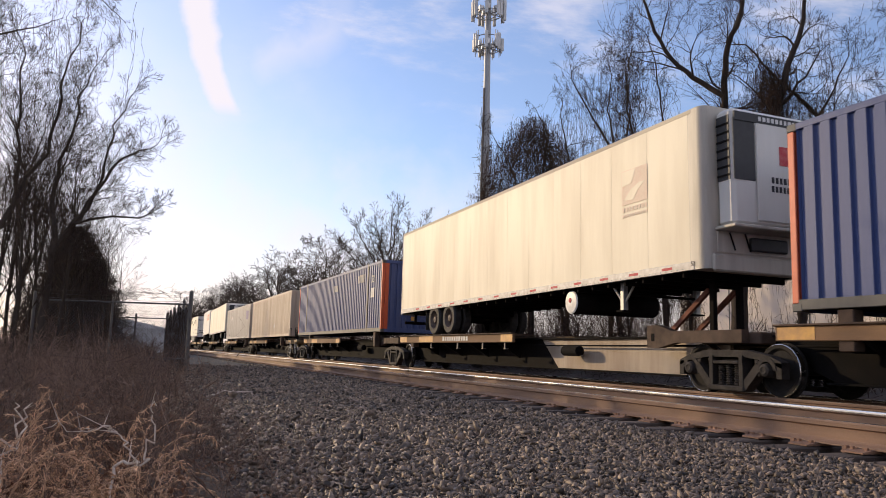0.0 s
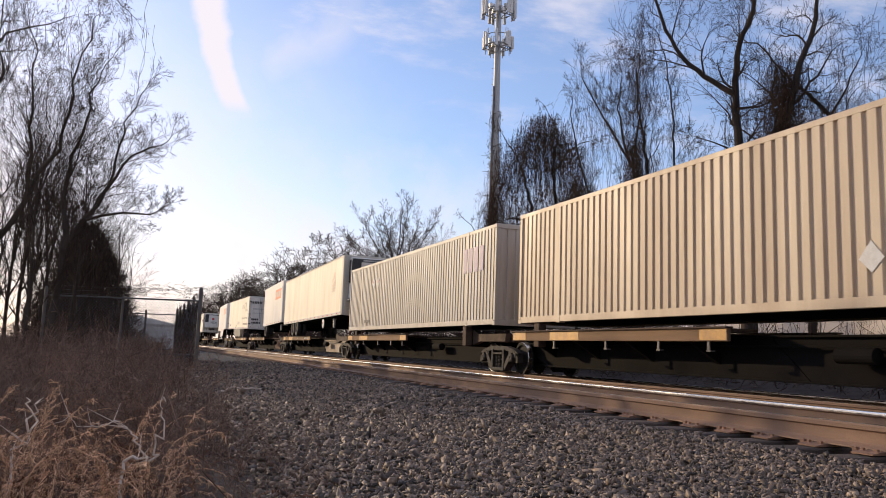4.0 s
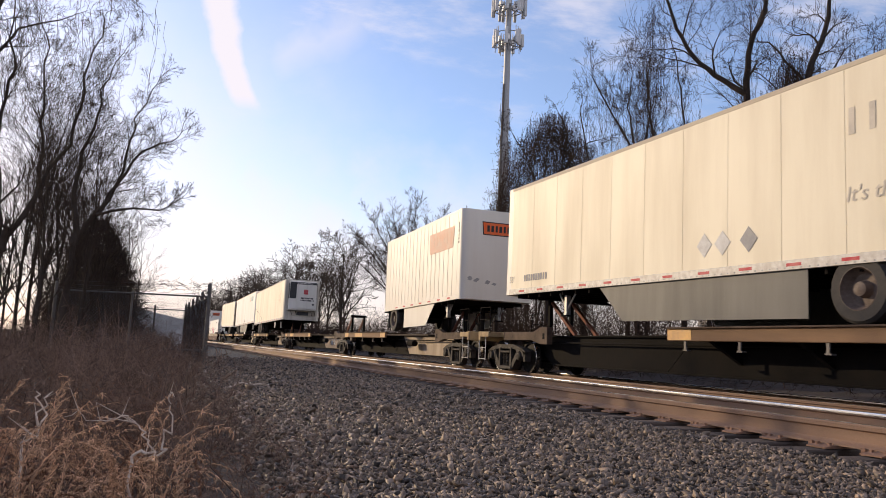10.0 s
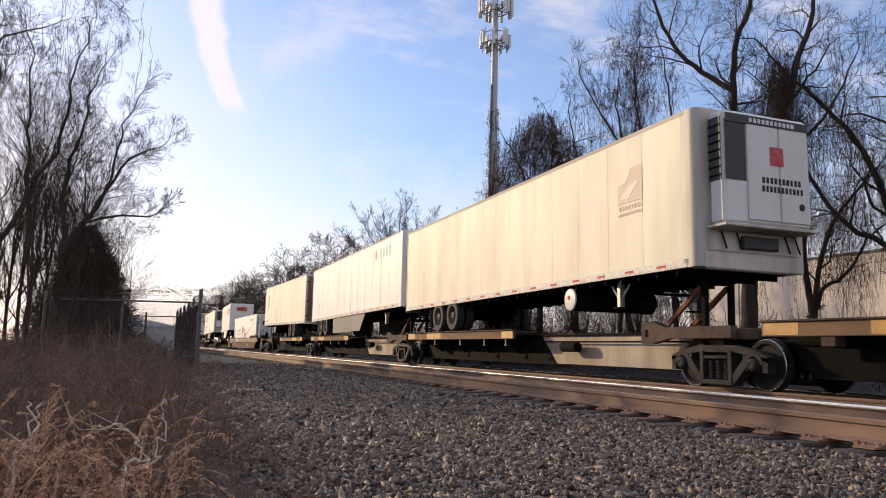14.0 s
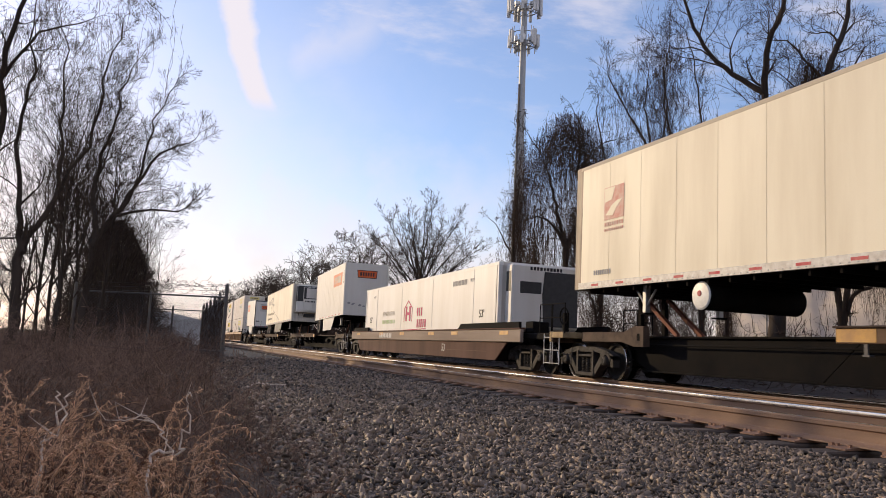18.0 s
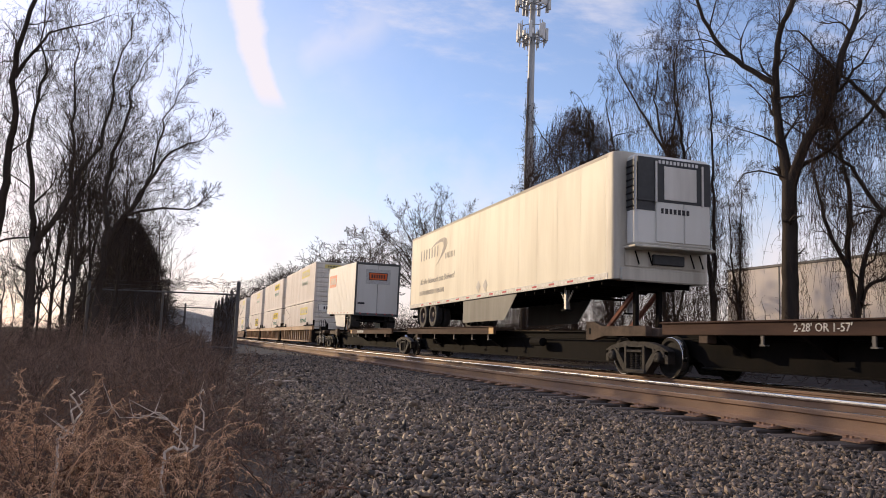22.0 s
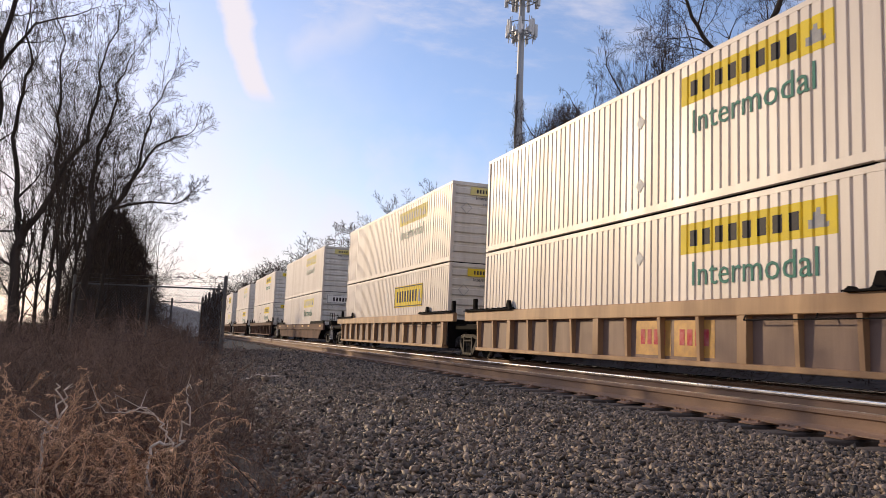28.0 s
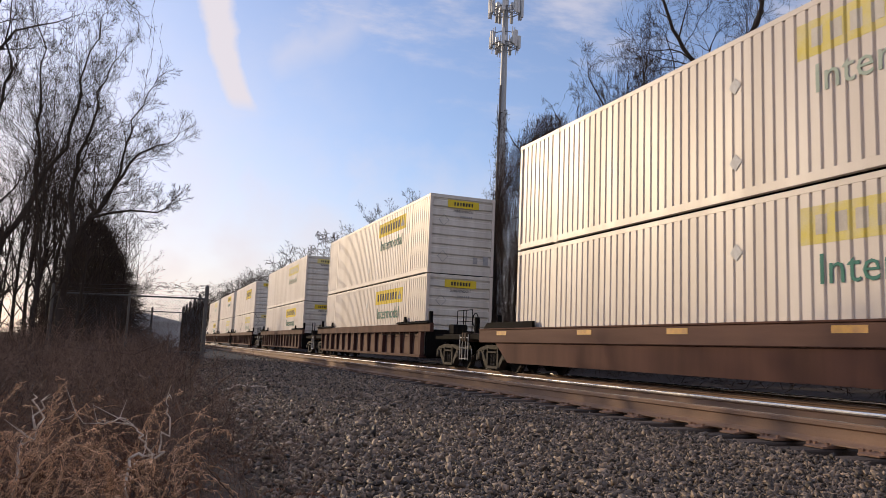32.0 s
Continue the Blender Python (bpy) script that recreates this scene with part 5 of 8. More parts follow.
def well_car(label, trucks, loads, style, paint, panel):
    """A well car: loads are the container heads along the train; style 'ribbed' or 'smooth'."""
    u0 = trucks[0]
    car = thing("well_car", label, "rail car", group="intermodal rail cars")
    ys = [t - u0 for t in trucks]
    for y in ys:
        truck(car, y)
    for h in loads:
        a, b = h - u0 - 0.10, h - u0 + 16.15 + 0.10
        (ribbed_well if style == "ribbed" else smooth_well)(car, a, b, paint, panel)
    for i, y in enumerate(ys):
        first, last = i == 0, i == len(ys) - 1
        y0 = y - (1.9 if first else 1.0)
        y1 = y + (1.9 if last else 1.0)
        part("end_deck", Geo().box(-1.2, 1.2, y0, y1, zl(1.05), zl(1.22), 0.02), M["black_steel"], car)
        part("draft_sill", Geo().box(-0.36, 0.36, y0, y1, zl(0.80), zl(1.06), 0.02), M["black_steel"], car)
        part("valve_box", Geo().box(-1.05, -0.55, y - 0.3, y + 0.2, zl(1.22), zl(1.55), 0.03), M["black_steel"], car)
    car_end(car, ys[0] - 1.9, -1, brake_wheel=True)
    car_end(car, ys[-1] + 1.9, 1)
    return rolls(car, u0)


def scrawl(car, y0, y1, z0, z1, x, seed, strokes=9):
    """Sprayed white scrawl that cannot be read: rows of bent strokes."""
    rnd = random.Random(seed)
    w = (y1 - y0) / strokes
    for i in range(strokes):
        g = Geo()
        c = y1 - (i + 0.5) * w
        pts = [(c + rnd.uniform(-0.42, 0.42) * w, z0 + (z1 - z0) * rnd.choice((0.0, 0.1, 0.5, 0.9, 1.0))) for _ in range(rnd.randint(3, 5))]
        for (a, b), (d, e) in zip(pts, pts[1:]):
            g.rod((x, a, zl(b)), (x, d, zl(e)), 0.014, n=4)
        part("scrawl", g, M["stencil_white"], car)

# ---- the consist, from the head on ----
def put(ob, u, z, tilt=0.0):
    return rolls(ob, u, z, tilt)


S_OUT = -1.302        # just proud of a side
PED = 1.47            # height of the container pedestals
NOSE, BACK = 1.45, 1.24


def blue_container(u):
    c = container("blue ribbed steel container with orange-red corner posts", M["blue_paint"], M["blue_paint"], pitch=0.28, flat=0.55, depth=0.045)
    for ch in list(c.children):
        if ch.name.startswith("corner_post"):
            ch.data.materials[0] = M["orange_paint"]
            if ch.data.vertices[0].co.y < 1:
                sx = -1 if ch.data.vertices[0].co.x < 0 else 1
                part("end_flash", Geo().box(*sorted((sx * 1.17, sx * 1.02)), -0.012, 0.03, 0.13, 2.77), M["orange_paint"], c)
        if ch.name.startswith(("side_post", "bottom_rail", "corner_casting")):
            ch.data.materials[0] = M["skirt_grey"]
    lettering("size_mark", "53", 0.42, M["stencil_white"], c, (-1.299, 1.28, 2.20), "side")
    lettering("size_mark", "53", 0.42, M["stencil_white"], c, (-0.02, -0.012, 2.28), "end")
    part("placard", plate(1.05, 1.55, 1.45, 1.85, -1.296), M["stencil_white"], c)
    part("placard", end_plate(-0.20, 0.28, 1.42, 1.80, -0.006), M["stencil_white"], c)
    part("placard", end_plate(-0.20, 0.30, 0.72, 1.02, -0.006), M["stencil_white"], c)
    bars("weight_mark", c, M["ink"], "end", (0.05, 0.82, -0.011), 0.42, 0.10, 8, seed=2)
    part("placard", end_plate(-0.03, 0.12, 0.50, 0.66, -0.006), M["safety_yellow"], c)
    bars("serial_mark", c, M["stencil_white"], "end", (0.98, 1.6, -0.006), 0.07, 1.3, 1, seed=4)
    bars("owner_mark", c, M["ink_grey"], "side", (3.05, 2.35, S_OUT), 1.0, 0.34, 5, seed=5)
    bars("owner_mark", c, M["ink_grey"], "side", (7.5, 2.2, S_OUT), 0.9, 0.30, 4, seed=6)
    return put(c, u, PED)


blue_container(-7.40)
blue_container(29.35)


def logo_patch(t, a0, a1, z0, z1, x=-1.302, ghost=True):
    """The red square sign with a pale figure on a cream trailer's side."""
    red = M["pink_ghost"] if ghost else M["faded_red"]
    m = part("logo", plate(a0, a1, z0 + 0.25, z1, x), red, t, "faded red square sign")
    w, h = a1 - a0, z1 - z0 - 0.25
    q = lambda p, r: (a0 + p * w, z0 + 0.25 + r * h)
    part("logo_figure", Geo().prism([q(0.9, 0.15), q(0.55, 0.10), q(0.35, 0.35), q(0.08, 0.55), q(0.30, 0.55), q(0.62, 0.42)][::-1], "x", x - 0.008, x - 0.004), M["cream_panel"], m)
    part("logo_figure", Geo().prism([q(0.98, 0.55), q(0.60, 0.60), q(0.45, 0.98), q(0.98, 0.98)][::-1], "x", x - 0.008, x - 0.004), M["cream_panel"], m)
    bars("logo_word", m, red, "side", ((a0 + a1) / 2, z0 + 0.15, x - 0.001), w, 0.09, 8, seed=8)
    bars("logo_word", m, red, "side", ((a0 + a1) / 2, z0 + 0.02, x - 0.001), w, 0.06, 10, seed=9)


def white_reefer(u, logo=True, side_text=None, label="long cream-white refrigerated trailer with a faded red sign"):
    t = semi_trailer(label, M["cream_panel"], reefer=True, tank=True, end_paint=M["nose_grey"])
    if logo:
        logo_patch(t, 1.6, 2.45, 2.15, 3.12)
    unit = [c for c in t.children if c.name.startswith("cooling_unit")][0]
    part("unit_logo", end_plate(0.02, 0.34, 2.75, 3.10, -0.460), M["red_mark"], unit)
    bars("unit_word", unit, M["ink"], "end", (0.28, 2.46, -0.458), 0.95, 0.11, 10, seed=9)
    bars("unit_word", unit, M["ink"], "end", (0.30, 2.30, -0.458), 1.0, 0.11, 11, seed=10)
    part("fuse_cover", Geo().turned((0.75, -0.46, 2.02), "y", [(-0.012, 0.05), (0, 0.07)], 14), M["ink"], unit)
    lettering("size_mark", "53", 0.11, M["ink"], t, (-1.31, 0.32, 0.97), "side")
    return put(t, u, NOSE, -0.75)


white_reefer(10.60)
white_reefer(83.40)
white_reefer(172.75)

cream = container("tan ribbed steel container streaked with grime", M["tan_paint"], M["tan_paint"], pitch=0.24, flat=0.62)
bars("serial_mark", cream, M["ink"], "end", (0.42, 2.38, -0.012), 0.85, 0.15, 10, seed=11)
part("vent", Geo().box(0.22, 0.60, -0.03, -0.006, 2.58, 2.70, 0.01), M["black_steel"], cream)
part("placard", Geo().prism([(5.6, 0.5), (5.8, 0.7), (5.6, 0.95), (5.4, 0.7)], "x", -1.303, -1.299), M["stencil_white"], cream)
put(cream, 48.15, PED)

grey = container("grimy off-white ribbed steel container with diamond placards", M["grey_paint"], M["grey_paint"], pitch=0.22, flat=0.62)
for y in (11.6, 12.24):
    d = part("placard", Geo().prism([(y, 1.76), (y + 0.24, 2.0), (y, 2.24), (y - 0.24, 2.0)], "x", -1.305, -1.298), M["stencil_white"], grey, "diamond hazard placard")
    part("placard_mark", Geo().prism([(y, 2.0), (y + 0.13, 2.0), (y, 2.17), (y - 0.13, 2.0)], "x", -1.309, -1.306), M["faded_red"], d)
bars("owner_mark", grey, surface("purple_mark", (0.16, 0.10, 0.26), (0.34, 0.28, 0.38), 0.5, scale=4), "side", (1.6, 2.0, S_OUT), 1.6, 0.75, 4, seed=12)
bars("owner_mark", grey, M["skirt_grey"], "side", (13.05, 0.39, S_OUT), 0.9, 0.12, 6, seed=13)
put(grey, 65.75, PED)


def sign_board(parent, facing, centre, w, h, material, ink, n, seed, frame_m=None, skew=0.10, off=None):
    """An orange or yellow sign with plain bars for its name."""
    c, z = centre
    if facing == "side":
        pts = [(c - w / 2 - skew * 0.2, z + h / 2), (c - w / 2 + skew, z - h / 2), (c + w / 2 - skew, z - h / 2), (c + w / 2 + skew * 0.2, z + h / 2)]
        s = part("sign", Geo().prism(pts, "x", off - 0.006, off), material, parent)
    else:
        pts = [(c - w / 2 - skew * 0.2, z + h / 2), (c - w / 2 + skew, z - h / 2), (c + w / 2 - skew, z - h / 2), (c + w / 2 + skew * 0.2, z + h / 2)]
        if frame_m:
            e = 0.035
            pf = [(c - w / 2 - skew * 0.2 - e, z + h / 2 + e), (c - w / 2 + skew - e, z - h / 2 - e), (c + w / 2 - skew + e, z - h / 2 - e), (c + w / 2 + skew * 0.2 + e, z + h / 2 + e)]
            part("sign_border", Geo().prism(pf, "y", off - 0.003, off), frame_m, parent)
        s = part("sign", Geo().prism(pts, "y", off - 0.006, off), material, parent)
    bars("sign_bar", s, ink, facing, (c, z, off - 0.006), w * 0.8, h * 0.55, n, 0.62, seed)
    return s


def pup_trailer(u, doors_first=False, ghost=False, label="", skirt=True):
    t = semi_trailer(label or "short white ribbed freight trailer with orange signs", M["pup_white"], length=8.45, doors_first=doors_first, top=3.83, posts=0.42, rivets=False,
                     axles=(7.15,), pup=True, skirt=(2.5, 5.9, 0.12) if skirt else None, rounded=0.20, group="short freight trailers on the train", gear_at=1.9)
    L = 8.45
    if doors_first:
        sign_board(t, "side", (6.72, 2.96), 2.35, 0.76, M["sign_faded"], M["ink_worn"], 6, 21, off=-1.302)
        part("sign_field", end_plate(-0.72, 0.72, 2.62, 3.46, -0.004), M["rim_white"], t)
        sign_board(t, "end", (0.0, 3.06), 1.05, 0.36, M["sign_orange"], M["ink"], 6, 22, M["ink"], 0.03, off=-0.010)
        part("tail_plate", end_plate(-1.12, -0.72, 1.45, 1.56, -0.004), M["ink"], t)
        for x in (-0.95, -0.5, 0.0, 0.5, 0.95):
            part("tail_lamp", Geo().turned((x, -0.01, 0.94), "y", [(-0.02, 0.03), (0.01, 0.05)], 12), M["red_mark"], t)
    else:
        sign_board(t, "side", (1.9, 2.98), 2.4, 0.72, M["sign_ghost"] if ghost else M["sign_faded"], M["sign_ghost"] if ghost else M["ink_worn"], 6, 23, off=-1.302)
        sign_board(t, "end", (-0.02, 3.22), 1.10, 0.38, M["sign_orange"], M["ink"], 6, 24, M["ink"], 0.03, off=-0.006)
        for i in range(6):
            bars("serial_mark", t, M["ink"], "side", (0.30, 3.36 - i * 0.125, -1.299), 0.10, 0.09, 1, seed=25 + i)
        for x, z in ((-0.85, 1.50), (-0.30, 1.42)):
            for k in range(4):
                dx, dz = 0.16 * math.sin(2.1 * k + 9 * x), 0.14 * math.cos(3.3 * k + z)
                part("scuff", Geo().prism([(x + dx - 0.09, z + dz - 0.02), (x + dx + 0.04, z + dz - 0.05), (x + dx + 0.10, z + dz + 0.02), (x + dx - 0.02, z + dz + 0.05)], "y", -0.005, -0.002), M["ink_grey"], t)
    return put(t, u, BACK + 0.02 if doors_first else 1.45, 1.3 if doors_first else -1.35)


pup_trailer(100.75, label="short white ribbed freight trailer with a faded orange sign", skirt=False)
pup_trailer(138.20, ghost=True)
pup_trailer(250.30)
pup_trailer(296.62, doors_first=True, label="short white freight trailer riding backwards, roller door first")


def swoosh(t, y, z, size, material, facing="side", off=-1.302, tall=None):
    """A tapering crescent that sweeps over and curls back under."""
    pts = [(-0.95, 0.18), (-0.5, 0.42), (-0.1, 0.53), (0.25, 0.54), (0.45, 0.42), (0.49, 0.2), (0.38, -0.02), (0.12, -0.28), (-0.42, -0.74), (-0.05, -0.36), (0.10, -0.1), (0.2, 0.12), (0.18, 0.3), (0.05, 0.38), (-0.2, 0.38), (-0.55, 0.32)]
    if facing == "side":
        return part("logo", Geo().prism([(y - p * size, z + q * (tall or size)) for p, q in pts], "x", off - 0.004, off), material, t)
    return part("logo", Geo().prism([(y + p * size, z + q * (tall or size)) for p, q in pts][::-1], "y", off - 0.004, off), material, t)


# the long trailer that rides doors first
rad = semi_trailer("long cream-white dry freight trailer riding doors first", M["cream_panel"], doors_first=True, end_paint=M["end_white"], skirt=(4.8, 10.6, 0.10), axles=(11.5, 12.75), tank=False)
bars("name_bar", rad, M["ink_worn"], "side", (3.81, 2.95, S_OUT), 2.4, 0.40, 7, 0.34, seed=31)
swoosh(rad, 2.28, 2.92, 1.31, M["ink_worn"], tall=0.82)
bars("name_bar", rad, M["ink_worn"], "side", (1.33, 2.60, S_OUT), 1.1, 0.22, 7, 0.5, seed=38)
lettering("slogan", "It's the Network that Delivers!", 0.325, M["ink_worn"], rad, (-1.303, 2.93, 1.86), "side", 0.2)
bars("web_bar", rad, M["ink_worn"], "side", (2.26, 1.31, S_OUT), 3.16, 0.17, 22, 0.55, seed=39)
E0 = -0.045
bars("name_bar", rad, M["ink"], "end", (-0.62, 3.28, E0), 1.05, 0.22, 7, 0.6, seed=32)
swoosh(rad, 0.28, 3.22, 0.62, M["ink_grey"], "end", E0, tall=0.42)
bars("name_bar", rad, M["ink_grey"], "end", (0.80, 3.08, E0), 0.55, 0.10, 7, seed=33)
bars("web_bar", rad, M["ink_grey"], "end", (0.0, 2.68, E0), 1.9, 0.10, 22, seed=34)
lettering("slogan", "It's the Network that Delivers!", 0.165, M["ink_grey"], rad, (0.10, E0, 2.30), "end", 0.2)
bars("serial_mark", rad, M["ink"], "end", (-0.72, 1.72, E0), 0.66, 0.17, 4, seed=35)
bars("serial_mark", rad, M["ink"], "end", (-0.62, 1.42, E0), 0.80, 0.17, 6, seed=36)
for x, z in ((0.70, 1.36), (1.02, 1.36), (0.42, 2.05)):
    part("placard_frame", Geo().prism([(x, z - 0.17), (x + 0.17, z), (x, z + 0.17), (x - 0.17, z)], "y", E0 - 0.004, E0), M["alloy"], rad)
bars("serial_mark", rad, M["ink_grey"], "side", (14.5, 1.28, S_OUT), 1.3, 0.17, 10, seed=37)
lettering("size_mark", "53'", 0.24, M["ink_grey"], rad, (-1.303, 15.85, 1.26), "side")
for y, mat in ((7.99, M["stencil_white"]), (7.52, M["stencil_white"]), (6.89, M["ink_grey"])):
    part("placard", Geo().prism([(y, 1.22), (y + 0.2, 1.44), (y, 1.66), (y - 0.2, 1.44)], "x", -1.305, -1.301), mat, rad)
put(rad, 118.67, BACK, 0.5)

# a second one, refrigerated, nose first
p2 = semi_trailer("long cream-white refrigerated trailer with grey lettering", M["cream_panel"], reefer=True, end_paint=M["nose_grey"], skirt=(5.4, 9.9, 0.10), axles=(13.2, 14.45))
bars("name_bar", p2, M["ink_mid"], "side", (13.82, 2.95, S_OUT), 2.42, 0.42, 7, 0.34, seed=41)
swoosh(p2, 12.37, 2.95, 1.42, M["ink_mid"], tall=0.80)
bars("name_bar", p2, M["ink_mid"], "side", (11.35, 2.66, S_OUT), 1.1, 0.22, 7, 0.36, seed=42)
lettering("slogan", "It's the Network that Delivers!", 0.325, M["ink_mid"], p2, (-1.303, 12.82, 1.86), "side", 0.2)
bars("web_bar", p2, M["ink_mid"], "side", (13.43, 1.41, S_OUT), 3.1, 0.17, 22, 0.55, seed=44)
unit2 = [c for c in p2.children if c.name.startswith("cooling_unit")][0]
bars("unit_word", unit2, M["ink"], "end", (0.0, 2.42, -0.458), 0.8, 0.12, 7, seed=43)
part("open_grille", end_plate(-0.98, 0.98, 2.62, 3.50, -0.457, 0.006), M["dark_grille"], unit2, "open black grille")
for x in (-0.52, 0.74):
    part("grille_post", Geo().box(x - 0.025, x + 0.025, -0.50, -0.464, 2.60, 3.56, 0.006), M["end_white"], unit2)
part("unit_cover", Geo().box(-0.30, 0.58, -0.482, -0.466, 2.68, 3.46, 0.008), M["end_white"], unit2, "loose white cover plate")
for y in (8.4, 7.8):
    part("placard", Geo().prism([(y, 1.05), (y + 0.2, 1.25), (y, 1.45), (y - 0.2, 1.25)], "x", -1.305, -1.301), M["ink_faint"], p2)
put(p2, 269.20, NOSE, -0.75)

# white trailer with a skirt, nose first
core = semi_trailer("long white riveted dry freight trailer with a pale side skirt", M["white_paint"], posts=1.22, axles=(12.95, 14.2), skirt=(5.2, 11.3, 0.10), end_paint=M["white_paint"], length=16.4)
core_words = surface("teal_mark", (0.16, 0.34, 0.34), (0.45, 0.56, 0.54), 0.45, scale=3)
bars("owner_mark", core, core_words, "side", (2.3, 3.25, S_OUT), 1.6, 0.42, 4, seed=51)
bars("owner_mark", core, M["faded_red"], "side", (3.6, 3.25, S_OUT), 0.35, 0.42, 1, seed=52)
part("arrow", Geo().prism([(14.55, 1.15), (14.68, 1.32), (14.59, 1.32), (14.59, 1.75), (14.51, 1.75), (14.51, 1.32), (14.42, 1.32)], "x", -1.304, -1.3), M["faded_red"], core)
put(core, 189.60, NOSE, -0.75)

# cream trailer, doors first, red sign on dark doors
back = semi_trailer("long cream freight trailer riding rust-stained doors first", M["cream_panel"], doors_first=True, axles=(11.35, 12.6), tank=True, gear_at=2.6,
                    end_paint=surface("door_rust", (0.44, 0.34, 0.235), (0.10, 0.065, 0.045), 0.6, scale=2.6, amount=0.95, contrast=(0.30, 0.62), stretch=DOWN))
sign = part("door_sign", end_plate(-0.92, 0.34, 2.18, 3.08, -0.05), M["red_mark"], back, "crimson picture sign across the doors")
for pts in ([(-0.84, 3.02), (-0.86, 2.62), (-0.60, 2.48), (-0.42, 2.60), (-0.52, 2.84), (-0.40, 3.05)], [(-0.40, 2.30), (-0.08, 2.34), (-0.14, 2.56), (-0.34, 2.52)], [(-0.02, 2.62), (0.24, 2.58), (0.28, 2.88), (0.06, 2.92)]):
    part("sign_figure", Geo().prism(pts[::-1], "y", -0.058, -0.0545), M["stencil_white"], sign)
bars("sign_word", back, M["red_mark"], "end", (-0.29, 2.06, -0.047), 1.2, 0.13, 10, seed=53)
bars("sign_word", back, M["red_mark"], "end", (-0.29, 1.88, -0.047), 1.1, 0.08, 13, seed=54)
logo_patch(back, 14.1, 14.9, 2.15, 3.15, ghost=False)
bars("serial_mark", back, M["ink_grey"], "side", (14.95, 1.22, S_OUT), 0.75, 0.11, 8, seed=55)
put(back, 208.15, BACK, 0.5)

# refrigerated container in the smooth well
M["green_ghost"] = surface("green_ghost", (0.52, 0.66, 0.36), (0.66, 0.70, 0.50), 0.62, scale=3, amount=0.7, bump=0.02, spec=0.2)
hub = container("white smooth-sided refrigerated container with magenta lettering", M["white_paint"], M["end_white"], pitch=4.0, flat=0.985, depth=0.01)
HUB = 9.06
mk = part("logo", Geo().prism([(HUB - 0.56, 1.24), (HUB - 0.56, 1.80), (HUB, 2.12), (HUB + 0.56, 1.80), (HUB + 0.56, 1.24), (HUB + 0.50, 1.24), (HUB + 0.50, 1.77), (HUB, 2.05), (HUB - 0.50, 1.77), (HUB - 0.50, 1.24)][::-1], "x", -1.300, -1.296), M["magenta_ink"], hub)
for y in (HUB - 0.24, HUB + 0.24):
    part("logo_bar", plate(y - 0.10, y + 0.10, 1.26, 1.86, -1.297), M["magenta_ink"], mk)
part("logo_bar", plate(HUB - 0.14, HUB + 0.14, 1.50, 1.62, -1.297), M["magenta_ink"], mk)
bars("name_bar", hub, M["magenta_ink"], "side", (7.55, 1.60, -1.297), 0.75, 0.32, 3, 0.62, seed=61)
bars("name_bar", hub, M["magenta_ink"], "side", (7.30, 1.15, -1.297), 1.20, 0.32, 5, 0.62, seed=62)
part("underline", Geo().prism([(6.7, 0.92), (9.7, 0.88), (9.7, 0.91), (6.7, 0.95)], "x", -1.300, -1.297), M["magenta_ink"], hub)
bars("serial_mark", hub, M["ink_grey"], "side", (3.25, 2.45, -1.297), 1.36, 0.17, 10, seed=63)
lettering("size_mark", "53'", 0.36, M["ink"], hub, (-1.300, 1.25, 1.35), "side")
lettering("size_mark", "53'", 0.36, M["ink"], hub, (-1.300, 15.0, 1.39), "side")
lettering("weight_note", "WTP", 0.17, M["ink_grey"], hub, (-1.300, 2.12, 2.47), "side")
lettering("weight_note", "WTP", 0.17, M["ink_grey"], hub, (-1.300, 14.5, 2.47), "side")
lettering("service_note", "TEMPERATURE", 0.30, M["ink_faint"], hub, (-1.300, 11.95, 1.63), "side")
bars("service_bar", hub, M["green_ghost"], "side", (12.0, 1.28, -1.297), 2.1, 0.16, 10, seed=65)
tu = part("cooling_unit", Geo().box(-1.10, 1.10, -0.55, -0.03, 0.9, 2.82, 0.06), M["pup_white"], hub, "white cooling unit with a dark curved cowl")
part("cowl", Geo().prism([(-0.05, 1.0), (1.05, 1.0), (1.05, 2.62), (-0.05, 2.62), (-0.12, 1.9)][::-1], "y", -0.60, -0.55), M["dark_grille"], tu)
part("display", end_plate(-0.85, -0.15, 1.95, 2.30, -0.552), M["dark_grille"], tu)
bars("maker_mark", tu, M["ink"], "end", (0.0, 2.70, -0.552), 1.1, 0.10, 10, seed=64)
part("side_grille", plate(-0.45, -0.12, 2.0, 2.6, -1.101), M["dark_grille"], tu)
put(hub, 228.90, 0.47)


# double-stacked ribbed containers
STACK_RIBS = folds(2.11, 14.04, 0.235, 0.72, 0.035, -1.291)


def over_ribs(y0, y1, z0, z1, proud):
    """A coat of paint that follows the ribs of a stacked container's side."""
    inside = [(x - proud, y) for x, y in STACK_RIBS if y0 < y < y1]

    def cut(y):
        for (xa, ya), (xb, yb) in zip(STACK_RIBS, STACK_RIBS[1:]):
            if ya <= y <= yb and yb > ya:
                return xa + (xb - xa) * (y - ya) / (yb - ya) - proud
        return -1.291 - proud
    return Geo().sheet([(cut(y0), y0)] + inside + [(cut(y1), y1)], "z", z0, z1)


